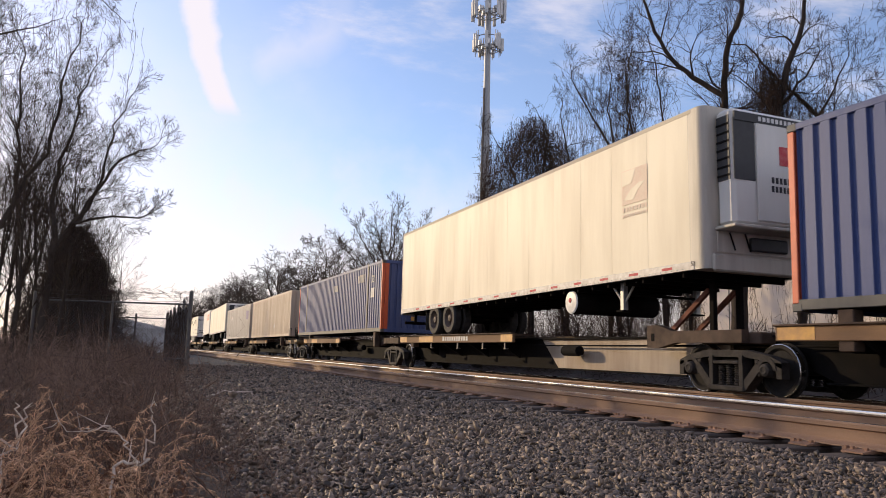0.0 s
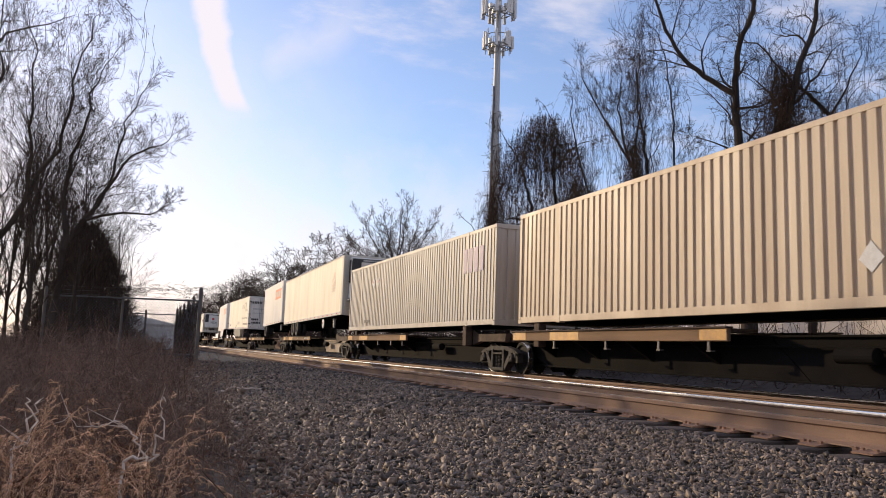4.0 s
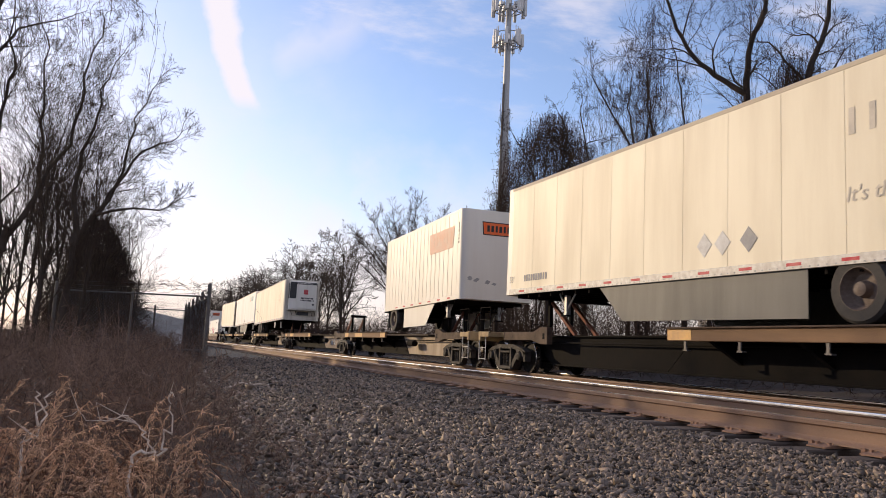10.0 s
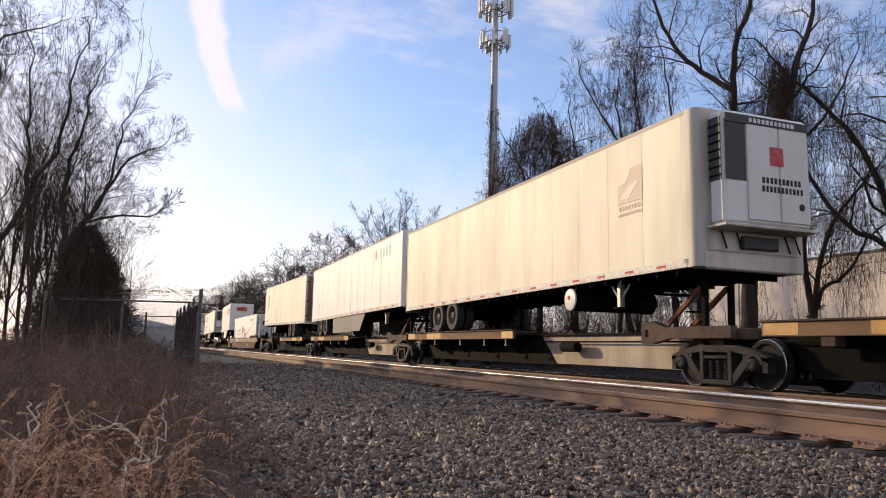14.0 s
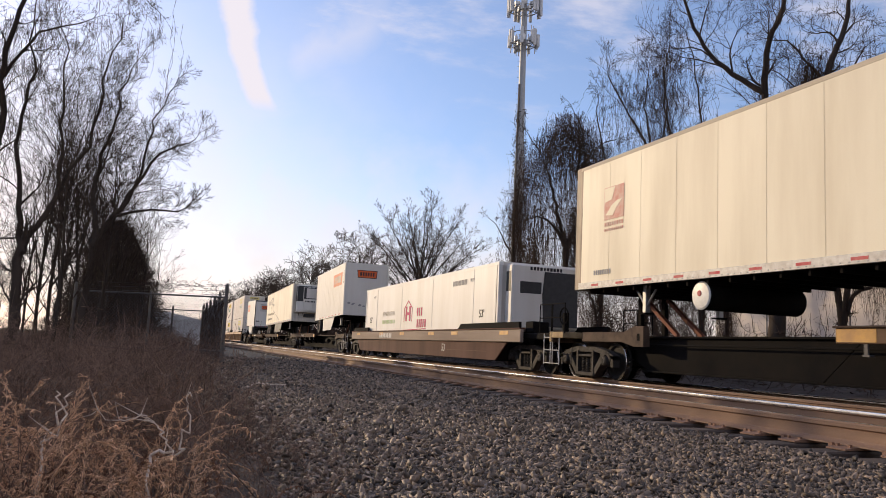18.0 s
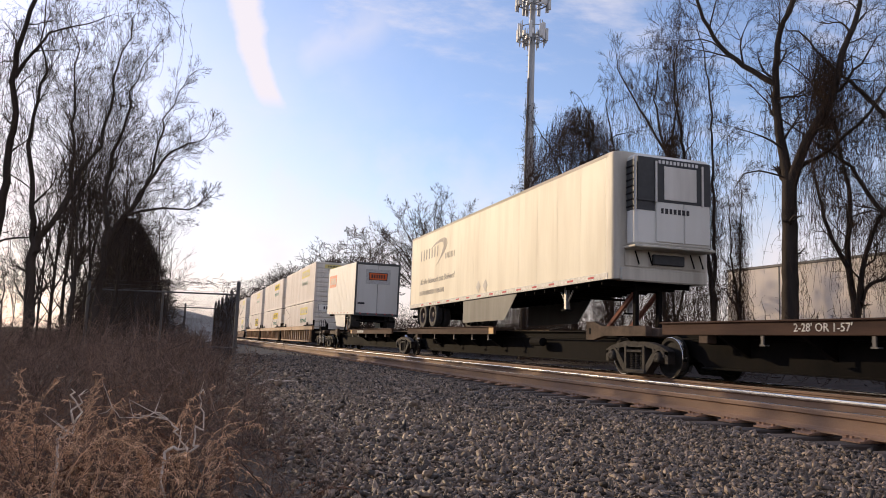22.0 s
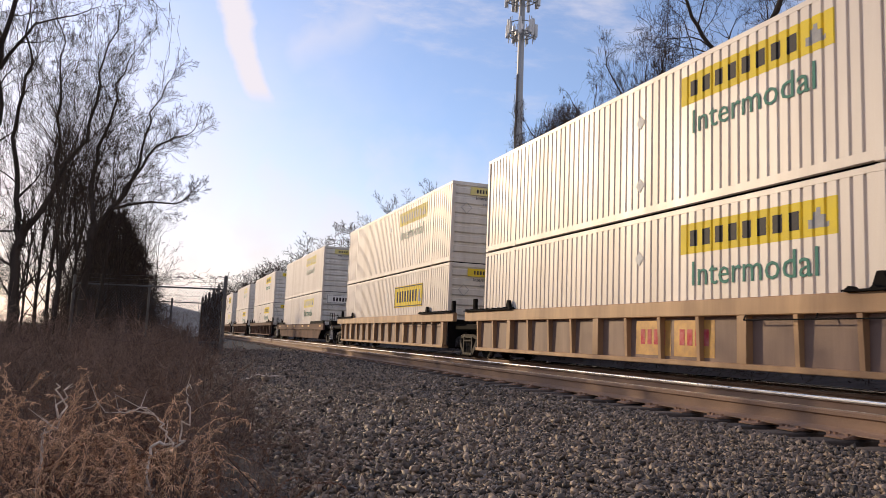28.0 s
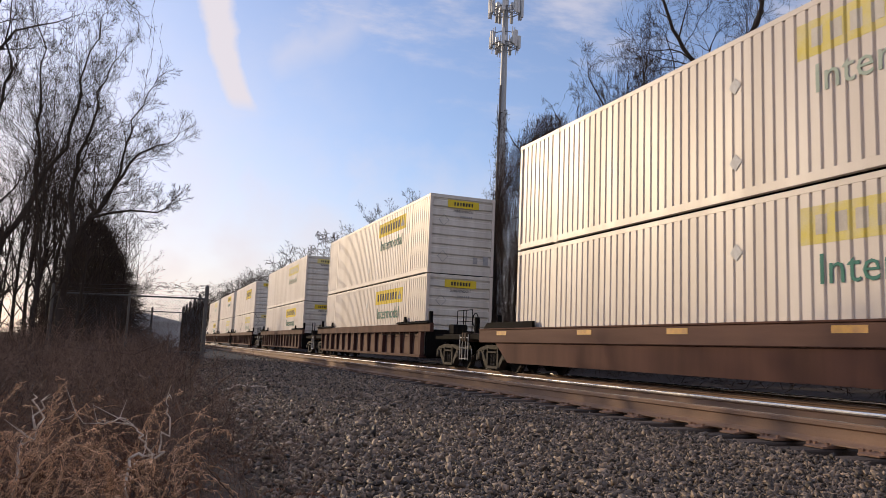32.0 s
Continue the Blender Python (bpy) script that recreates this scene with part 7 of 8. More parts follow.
slim = planned_tree(VINE, 35, 20.0, 25.3, [
    ([(0, -0.2), (0, 2.0), (-0.31, 4.9), (-0.83, 6.3), (-1.9, 8.8, 0.3), (-3.1, 11.0, 0.4), (-3.8, 12.4, 0.4)], 0.14, 0.025, 17, 1.8, 0.3),
    ([(0, 1.9), (0.05, 5.0), (-0.06, 9.7, 0.2), (-0.25, 12.4, 0.3), (-0.6, 14.0, 0.3)], 0.085, 0.02, 12, 1.5, 0.35),
    ([(-0.83, 6.3), (-1.2, 9.0, -0.3), (-1.5, 11.5, -0.4), (-1.3, 13.3, -0.4)], 0.09, 0.02, 12, 1.7, 0.2),
    ([(-1.9, 8.8, 0.3), (-2.3, 10.8, 0.6), (-2.2, 12.8, 0.8)], 0.06, 0.018, 8, 1.5, 0.2),
], vines=420, forks=(0, 6, 5, 4), spread=0.52, up=0.05, shrink=0.64, wander=0.18, finest=0.0042,
    columns=[(-0.1, 0, 7.6, 0.4, 0.55, 330), (-0.6, 0, 6.2, 1.0, 0.4, 120), (-1.4, 0, 9.2, 3.2, 0.6, 130)])
draped = planned_tree("slim bare tree wrapped in a column of dead vines", 47, 18.6, 26.0, [
    ([(0, -0.2), (-0.3, 2.0), (-0.6, 3.6), (-1.1, 5.3), (-1.7, 6.6), (-2.3, 8.6, -0.2), (-2.7, 10.6, -0.2)], 0.13, 0.02, 11, 1.4, 0.4),
    ([(-0.4, 2.6), (-0.15, 5.5), (-0.1, 8.6), (0.15, 10.6), (0.0, 12.2)], 0.10, 0.02, 9, 1.5, 0.6),
    ([(-0.6, 3.6), (-1.8, 4.6, 0.3), (-3.2, 5.1, 0.5)], 0.06, 0.015, 6, 1.1, 0.3),
], vines=320, forks=(0, 6, 5, 4), spread=0.55, up=0.05, shrink=0.62, wander=0.18, finest=0.0042,
    columns=[(-0.1, 0, 9.6, 0.4, 0.6, 760), (-1.0, 0, 5.6, 0.4, 0.5, 220), (0.9, 0.3, 6.0, 0.3, 0.5, 160)])
umbrella = planned_tree("bare tree smothered by a dome of dead vines", 23, 17.7, 32.4, [
    ([(0, -0.2), (0, 3.0), (0.02, 5.7)], 0.17, 0.14, 2, 0.8, 0.6),
    ([(0, 5.6), (-0.6, 6.6), (-1.3, 7.0, -0.4), (-2.1, 6.7, -0.6)], 0.10, 0.02, 8, 1.1, 0.2),
    ([(0, 5.6), (0.7, 7.4, 0.3), (0.5, 9.4, 0.3), (0.7, 11.2, 0.1), (0.3, 12.2)], 0.12, 0.02, 13, 1.3, 0.2),
    ([(0, 5.7), (-0.6, 8.0), (-1.2, 10.0, 0.4), (-1.9, 11.2, 0.5)], 0.10, 0.02, 12, 1.3, 0.2),
    ([(0.5, 9.3), (1.5, 10.5, -0.4), (2.4, 10.8, -0.6)], 0.06, 0.015, 8, 1.1, 0.2),
    ([(0.4, 6.6), (1.6, 7.6, 0.5), (2.3, 8.0, 0.8)], 0.06, 0.015, 7, 1.0, 0.2),
], vines=260, forks=(0, 5, 4, 3), spread=0.95, up=-0.02, droop=0.18, shrink=0.45, finest=0.007, smother=(12.4, 2.6, 430),
    columns=[(-2.0, -0.3, 10.6, 6.6, 0.6, 130), (1.9, -0.2, 10.6, 6.8, 0.6, 120), (0.0, 0.0, 12.3, 9.6, 1.3, 380), (-1.0, 0.2, 11.6, 8.4, 0.9, 170), (0, 0, 6.0, 0.3, 0.3, 90), (1.2, 0.4, 8.0, 0.4, 0.5, 130), (-1.4, 0.3, 6.6, 0.4, 0.5, 120)])
snag = planned_tree("broken dead trunk under a heap of dead vines", 24, 14.9, 32.3, [
    ([(0, -0.2), (0.1, 3.0), (0.0, 6.0), (0.15, 8.0)], 0.16, 0.03, 8, 1.0, 0.4),
    ([(0, 5.0), (-0.7, 6.2), (-1.2, 6.8)], 0.05, 0.012, 3, 0.6, 0.3),
], forks=(0, 4, 3, 2), spread=0.9, finest=0.007, columns=[(0.1, 0, 8.2, 0.2, 0.75, 520), (0.25, 0, 9.6, 5.5, 0.4, 110)])
again(umbrella, 21.6, 35.5, -60, 0.8)
again(slim, 21.4, 31.2, facing(21.4, 31.2) + 180, 0.72)
again(draped, 20.6, 29.0, facing(20.6, 29.0) + 200, 0.62)
again(draped, 22.6, 26.8, 30, 0.66)
again(slim, 17.9, 29.6, -25, 0.50)
again(draped, 16.8, 34.5, 40, 0.50)
again(slim, 19.0, 36.0, 150, 0.62)
again(oak, 26.5, 13.5, facing(26.5, 13.5) + 15, 1.0)
again(slim, 25.5, 19.5, facing(25.5, 19.5) + 170, 0.85)
again(reaching, 21.6, 8.6, -70, 1.05)
again(reaching, 25.5, 23.6, 140, 0.78)
again(snag, 18.6, 37.5, 90, 0.75)
again(slim, 21.0, 41.0, 10, 0.7)

# single rounded tree and the far woods
fan = [([(0, -0.2), (0.05, 3.0), (0, 6.2)], 0.22, 0.12, 0, 1.0, 0.5)]
for i in range(22):
    th, ph = 0.10 + 1.16 * (i / 21) ** 0.65, 2.4 * i
    sx, sy = math.sin(th) * math.cos(ph), math.sin(th) * math.sin(ph)
    r = 6.7 - 1.2 * th
    fan.append(([(0, 6.0 - 0.14 * i), (sx * r * 0.36, 5.4 - 0.07 * i + 0.40 * r * math.cos(th), sy * r * 0.36), (sx * r * 0.75, 4.9 + 0.80 * r * math.cos(th), sy * r * 0.75), (sx * r, 5.0 + r * math.cos(th), sy * r)], 0.085, 0.016, 12, 1.7, 0.2))
lone = planned_tree("lone rounded bare tree", 71, 18.6, 57.6, fan, forks=(0, 5, 4, 3), spread=0.46, up=0.04, wander=0.10, shrink=0.60, finest=0.0065)
far_kind = tree("bare tree of the far woods", 83, 8.2, 0.17, first=0.2, forks=(11, 7, 5, 2), spread=0.72, up=0.06, shrink=0.55, finest=0.016)
at(far_kind, 20.5, 100.0, 0, 1.15)
rnd = random.Random(9)
for i in range(36):
    y = 92 + i * 5.0 + rnd.uniform(-2, 2)
    x = 18.0 + rnd.uniform(0, 10) + (0 if y < 180 else -3)
    again(far_kind, x, y, rnd.uniform(0, 360), rnd.uniform(0.95, 1.55))
for i in range(8):
    again(far_kind, 30 + rnd.uniform(0, 16), 66 + i * 5, rnd.uniform(0, 360), rnd.uniform(0.5, 0.7))

# woods on the near side
TWIGGY = dict(forks=(0, 6, 5, 4), spread=0.50, up=0.05, shrink=0.66, crook=1.4, wander=0.13, finest=0.0030)
arching = planned_tree("bare tree arching out towards the tracks", 101, -2.0, 20.7, [
    ([(0, -0.2), (0.05, 1.9), (0.2, 3.0), (0.75, 4.0), (1.3, 5.1), (1.7, 5.55), (2.15, 5.75)], 0.12, 0.014, 20, 1.2, 0.25),
    ([(0.55, 3.6), (1.3, 3.85, -0.2), (1.95, 3.85, -0.3), (2.4, 4.15, -0.3)], 0.04, 0.010, 8, 0.6, 0.4),
    ([(0.15, 2.8), (0.0, 4.5, 0.3), (0.35, 6.2, 0.4), (0.6, 7.6, 0.4)], 0.08, 0.015, 14, 1.2, 0.2),
    ([(0.3, 3.2), (1.0, 4.6, 0.5), (1.3, 6.4, 0.7), (1.6, 7.2, 0.7)], 0.06, 0.012, 12, 1.1, 0.2),
], **TWIGGY)
forked = planned_tree("bare tree forked low into crooked limbs", 113, -3.4, 20.4, [
    ([(0, -0.2), (0.02, 1.2), (0.0, 2.6)], 0.13, 0.10, 3, 0.9, 0.5),
    ([(0, 2.5), (-0.15, 3.9), (-0.35, 5.4), (-0.2, 6.6), (-0.3, 8.8)], 0.08, 0.012, 12, 1.4, 0.15),
    ([(0, 2.5), (0.7, 4.3, 0.2), (1.35, 5.9, 0.1), (1.45, 7.4, 0.1), (1.7, 8.6)], 0.08, 0.012, 14, 1.4, 0.15),
    ([(0.7, 4.2, 0.2), (0.6, 6.0, -0.3), (0.4, 7.8, -0.5)], 0.05, 0.012, 12, 1.2, 0.2),
], **TWIGGY)
weeping = planned_tree("tall bare tree with drooping curled twigs and clinging vines", 127, -4.4, 20.7, [
    ([(0, -0.2), (0.1, 3.0), (0.2, 5.5), (0.1, 7.4), (0.5, 9.2), (1.2, 10.2)], 0.13, 0.04, 14, 1.4, 0.2),
    ([(0.4, 8.9), (1.5, 9.8, -0.4), (2.5, 9.9, -0.5), (3.3, 9.3, -0.5)], 0.05, 0.012, 14, 1.1, 0.2),
    ([(0.1, 6.8), (0.9, 8.0, -0.3), (1.9, 8.6, -0.4)], 0.05, 0.012, 12, 1.0, 0.2),
], vines=60, forks=(0, 5, 4, 3), spread=0.65, up=0.0, droop=0.13, shrink=0.62, crook=1.5, finest=0.0030, wander=0.14, columns=[(0.1, 0, 8.5, 1.0, 0.45, 150)])
sapling = at(tree("slender bare sapling with a spray of fine twigs", 139, 5.6, 0.05, lean=(0.25, 0), first=0.12, forks=(11, 7, 5, 3), spread=0.5, up=0.05, shrink=0.50, crook=1.3, finest=0.003), -1.7, 21.6)
again(arching, -3.3, 27.0, 60, 0.85)
again(forked, -2.0, 26.0, 200, 0.70)
again(arching, -2.9, 32.0, 15, 0.75)
for x, y, a, k in ((-2.4, 22.6, 70, 1.0), (-1.6, 24.0, 160, 0.9), (-3.1, 22.2, 230, 1.05), (-2.7, 24.6, 310, 1.0), (-1.3, 25.6, 120, 0.8), (-3.9, 26.5, 20, 1.1), (-2.1, 28.2, 80, 1.0), (-0.9, 27.5, 10, 0.85), (-1.5, 30.5, 200, 0.9), (-3.6, 29.5, 260, 1.0), (-0.6, 30.0, 330, 0.75), (-2.6, 20.6, 40, 1.05), (-3.0, 23.4, 250, 1.2), (-3.5, 22.0, 15, 0.75), (-3.1, 25.2, 75, 0.8), (-3.9, 24.2, 300, 0.8)):
    again(sapling, x, y, a, k)
for i in range(14):
    x, y = -rnd.uniform(3.0, 16), rnd.uniform(52, 95)
    again((arching, forked, sapling)[i % 3], x, y, rnd.uniform(0, 360), rnd.uniform(0.7, 1.0))


def thicket(name, label, boxes, per_m3, seed, material, length=0.5, r=0.006, rough_top=0.4):
    """A tangle of sticks filling uneven mounds: (x0, x1, y0, y1, height)."""
    rg = np.random.default_rng(seed)
    rows = []
    for x0, x1, y0, y1, h in boxes:
        n = int((x1 - x0) * (y1 - y0) * h * per_m3)
        x, y, k = rg.uniform(x0, x1, n), rg.uniform(y0, y1, n), rg.random(n)
        top = h * (1 - rough_top * rg.random(n)) * (0.72 + 0.28 * np.sin(x * 1.9 + seed) * np.cos(y * 1.3))
        z = k ** 0.8 * top
        d = rg.normal(size=(n, 3)) * np.array([0.55, 0.55, 0.75]) + np.array([0, 0, 0.25])
        d *= (length * rg.lognormal(0, 0.4, n) / (np.linalg.norm(d, axis=1) + 1e-6))[:, None]
        p = np.stack([x, y, z], 1)
        q = p + d
        s = q + d * 0.6 + rg.normal(size=(n, 3)) * length * 0.25
        p[:, 2], q[:, 2], s[:, 2] = np.maximum(p[:, 2], 0), np.maximum(q[:, 2], 0.02), np.maximum(s[:, 2], 0.02)
        rr = r * rg.lognormal(0, 0.35, n)
        rows += [np.concatenate([p, q, rr[:, None], rr[:, None] * 0.7], 1), np.concatenate([q, s, rr[:, None] * 0.7, rr[:, None] * 0.4], 1)]
    return tagged(new(name, tubes(np.concatenate(rows), 3, name, material)), label, "brush", kind="stuff")


thicket("brush", "dense tangle of bare brush and vines beyond the tracks", [(13.6, 17, 4, 14, 1.6), (13.8, 18, 14, 22, 1.9), (14, 19, 22, 44, 3.1), (14, 18, 26, 44, 2.4), (14.5, 20, 44, 84, 4.0), (15, 22, 84, 130, 4.5)], 19, 5, M["vine"], 0.30, 0.0075)
thicket("brush", "curtain of dead vines and saplings under the trees", [(17.5, 21, 23, 36, 5.2), (17.5, 21, 36, 52, 4.2), (18, 21, 6, 23, 2.8)], 13, 15, M["vine"], 0.40, 0.0075, 0.7)
thicket("brush", "dense dark thicket on the near side of the tracks", [(-3.2, -1.2, 21.6, 25, 1.7), (-3.4, -0.6, 25, 31, 2.6), (-3.8, -0.6, 31, 42, 3.6), (-5, -1.5, 42, 70, 4.2)], 16, 6, M["vine"], 0.4, 0.008)


def evergreen(seed, height, radius):
    """A ragged cedar: a stem and drooping sprays of needles."""
    rg, rnd = np.random.default_rng(seed), random.Random(seed)
    t = thing("cedar_tree", "dark ragged evergreen overgrown with vines", "tree")
    part("trunk", tubes([(0, 0, -0.1, 0.1, 0, height * 0.55, 0.12, 0.07), (0.1, 0, height * 0.55, 0, 0, height, 0.07, 0.01)], 7, "trunk", M["bark"]), None, t)
    n = 9500
    k = rg.random(n) ** 1.1
    rad = radius * (1 - k ** 1.2) ** 0.75 * (0.5 + 0.5 * rg.random(n)) * (0.9 + 0.2 * np.sin(7 * k * 6.28))
    a = rg.uniform(0, 2 * np.pi, n)
    p = np.stack([rad * np.cos(a), rad * np.sin(a), 0.15 + k * height * 0.98], 1)
    d = np.stack([np.cos(a), np.sin(a), rg.normal(0.1, 0.5, n)], 1) * rg.uniform(0.12, 0.45, n)[:, None] + rg.normal(size=(n, 3)) * 0.10
    rr = rg.uniform(0.004, 0.013, n)
    part("crown", tubes(np.concatenate([p, p + d, rr[:, None], rr[:, None] * 0.25], 1), 3, "crown", M["needles"]), None, t)
    return t


ev = at(evergreen(3, 4.6, 2.05), -1.9, 29.5)
again(ev, -1.6, 35.5, 300, 0.95)
again(ev, -2.3, 32.2, 220, 0.9)


def weed_field():
    rg = np.random.default_rng(12)

    def stems(name, label, x0, x1, y0, y1, per_m2, h, r, material, curl=0.0, edge=True, lie=0.25, kids=2):
        n = int((x1 - x0) * (y1 - y0) * per_m2)
        x, y = rg.uniform(x0, x1, n), rg.uniform(y0, y1, n)
        if edge:
            k = x < 0.45 + 0.25 * rg.normal(size=n) + 0.02 * np.maximum(0, y - 4) + 0.10 * np.sin(y * 1.7)
            x, y = x[k], y[k]
            n = len(x)
        z = np.full(n, -0.02)
        hh = h * rg.lognormal(-0.1, 0.35, n)
        d = np.stack([rg.normal(0, lie, n), rg.normal(0, lie, n), np.ones(n)], 1)
        rows, p = [], np.stack([x, y, z], 1)
        rr = r * rg.lognormal(0, 0.3, n)
        m = 6
        for i in range(m):
            d = d + rg.normal(size=(n, 3)) * np.array([0.34, 0.34, 0.16]) + np.array([0, 0, -curl * i * 0.3])
            dn = d / np.linalg.norm(d, axis=1)[:, None]
            q = p + dn * (hh / m)[:, None]
            q[:, 2] = np.maximum(q[:, 2], 0.01)
            rows.append(np.concatenate([p, q, (rr * (1 - i / m * 0.6))[:, None], (rr * (1 - (i + 1) / m * 0.6))[:, None]], 1))
            for _ in range(kids if i >= 1 else 0):
                e = dn * 0.6 + rg.normal(size=(n, 3)) * 0.6
                s = q + e * (hh * rg.uniform(0.05, 0.20, n))[:, None]
                s[:, 2] = np.maximum(s[:, 2], 0.01)
                rows.append(np.concatenate([q, s, (rr * 0.55)[:, None], (rr * 0.3)[:, None]], 1))
                f = s + rg.normal(size=(n, 3)) * (hh * 0.05)[:, None]
                rows.append(np.concatenate([s, f, (rr * 0.4)[:, None], (rr * 0.5)[:, None]], 1))
            p = q
        tagged(new(name, tubes(np.concatenate(rows), 3, name, material)), label, "weeds", kind="stuff")

    def fronds(label, x0, x1, y0, y1, n, h, r, material):
        x, y = rg.uniform(x0, x1, n), rg.uniform(y0, y1, n)
        k = x < 0.30 + 0.12 * np.sin(y * 5)
        x, y = x[k], y[k]
        n = len(x)
        a = rg.uniform(0, 6.28, n)
        out = np.stack([np.cos(a), np.sin(a), np.zeros(n)], 1)
        side = np.stack([-np.sin(a), np.cos(a), np.zeros(n)], 1)
        hh, m, rows = h * np.minimum(1.3, rg.lognormal(-0.1, 0.35, n)), 13, []
        p, ang = np.stack([x, y, np.full(n, -0.01)], 1), rg.normal(0.15, 0.12, n)
        bend = rg.uniform(0.06, 0.30, n)
        for i in range(m):
            ang = ang + bend * (0.4 + 1.2 * i / m) + rg.normal(0, 0.10, n)
            d = out * np.sin(ang)[:, None] + np.array([0, 0, 1.0]) * np.cos(ang)[:, None] + side * rg.normal(0, 0.15, n)[:, None]
            q = p + d * (hh / m * 1.3)[:, None]
            q[:, 2] = np.maximum(q[:, 2], 0.01)
            w = r * (1 - 0.6 * i / m)
            rows.append(np.concatenate([p, q, np.full((n, 1), w), np.full((n, 1), w * 0.92)], 1))
            if i > 3:
                for sgn in (-1, 1, -1, 1, -1, 1):
                    ln = (hh * rg.uniform(0.02, 0.055, n))[:, None]
                    e = side * sgn + d * rg.uniform(0.0, 0.8, n)[:, None] + rg.normal(size=(n, 3)) * 0.35
                    s1 = p + (q - p) * rg.random((n, 1)) + e * ln * 0.6
                    s2 = s1 + (d * 0.5 - np.array([0, 0, 0.7]) + rg.normal(size=(n, 3)) * 0.4) * ln * 0.7
                    rows.append(np.concatenate([p + (q - p) * 0.5, s1, np.full((n, 1), r * 0.7), np.full((n, 1), r * 1.1)], 1))
                    rows.append(np.concatenate([s1, s2, np.full((n, 1), r * 1.1), np.full((n, 1), r * 0.4)], 1))
            p = q
        tagged(new("weeds", tubes(np.concatenate(rows), 3, "weeds", material)), label, "weeds", kind="stuff")

    stems("weeds", "dead brown weed stalks beside the gravel", -3.0, 0.9, 2.5, 6.5, 120, 0.36, 0.0019, M["dry_stem"], kids=3)
    stems("weeds", "dead brown weed stalks beside the gravel", -3.5, 1.0, 6.5, 12.0, 62, 0.48, 0.0030, M["dry_stem"])
    stems("weeds", "dead brown weed stalks beside the gravel", -5.0, 1.0, 12.0, 24.0, 34, 0.62, 0.0045, M["dry_stem"])
    stems("weeds", "dead brown weed stalks beside the fence", -7.0, 1.4, 24.0, 60.0, 9, 0.8, 0.008, M["dry_stem"], kids=1)
    stems("weeds", "dead brown weed stalks beside the gravel", -3.5, 0.7, -6.0, 2.6, 22, 0.26, 0.002, M["dry_stem"])
    fronds("curled tawny dead ferns", -1.4, 0.16, 2.5, 4.2, 480, 0.34, 0.0017, M["dry_curl"])
    fronds("low russet dead ferns and leaf litter", -2.4, 0.62, 2.5, 8.5, 1500, 0.22, 0.0019, M["leaf_dead"])
    stems("weeds", "fallen dead stalks along the edge of the gravel", -0.3, 1.0, 2.6, 14.0, 60, 0.16, 0.0016, M["dry_stem"], curl=0.6, lie=0.9, edge=False, kids=2)


weed_field()


def dead_branch(points, r, seed):
    """A crooked bare branch through a few knees, with stubs."""
    b = thing("dead_branch", "pale crooked dead branch among the weeds", "branch", at=points[0], group="dead branches")
    rnd, segs, o = random.Random(seed), [], Vector(points[0])
    pts = [Vector(p) - o for p in points]
    for i, (p, q) in enumerate(zip(pts, pts[1:])):
        k = 3
        prev = p
        for j in range(k):
            nxt = p.lerp(q, (j + 1) / k) + (Vector((rnd.gauss(0, 0.012), rnd.gauss(0, 0.012), rnd.gauss(0, 0.012))) if j < k - 1 else Vector())
            f = (i + j / k) / (len(pts) - 1)
            segs.append((*prev, *nxt, r * (1 - 0.7 * f), r * (1 - 0.7 * f - 0.1)))
            if rnd.random() < 0.28:
                e = nxt + Vector((rnd.gauss(0, 0.05), rnd.gauss(0, 0.05), rnd.uniform(0.02, 0.09)))
                segs.append((*nxt, *e, r * 0.35, r * 0.12))
            prev = nxt
    part("branch", tubes(segs, 6, "branch", M["pale_branch"]), None, b)


dead_branch([(-0.01, 3.1, 0.0), (-0.014, 3.1, 0.22), (-0.002, 3.11, 0.264), (0.046, 3.1, 0.267), (0.07, 3.1, 0.254), (0.036, 3.11, 0.30), (0.027, 3.1, 0.341), (-0.01, 3.12, 0.372), (-0.034, 3.1, 0.393)], 0.0065, 1)
dead_branch([(0.07, 3.1, 0.254), (0.091, 3.1, 0.319), (0.116, 3.11, 0.402), (0.098, 3.1, 0.454), (0.115, 3.1, 0.474)], 0.0048, 2)
dead_branch([(-0.034, 3.1, 0.393), (-0.06, 3.1, 0.403), (-0.134, 3.12, 0.384), (-0.191, 3.1, 0.40), (-0.254, 3.1, 0.395)], 0.0035, 3)
dead_branch([(-0.40, 3.1, 0.0), (-0.38, 3.1, 0.303), (-0.332, 3.1, 0.357), (-0.336, 3.1, 0.445), (-0.351, 3.1, 0.484)], 0.0065, 4)
dead_branch([(-0.332, 3.1, 0.357), (-0.31, 3.1, 0.435), (-0.298, 3.1, 0.484)], 0.0045, 5)
dead_branch([(1.15, 11.4, 0.02), (1.35, 11.6, 0.07), (1.75, 11.7, 0.05)], 0.018, 6)


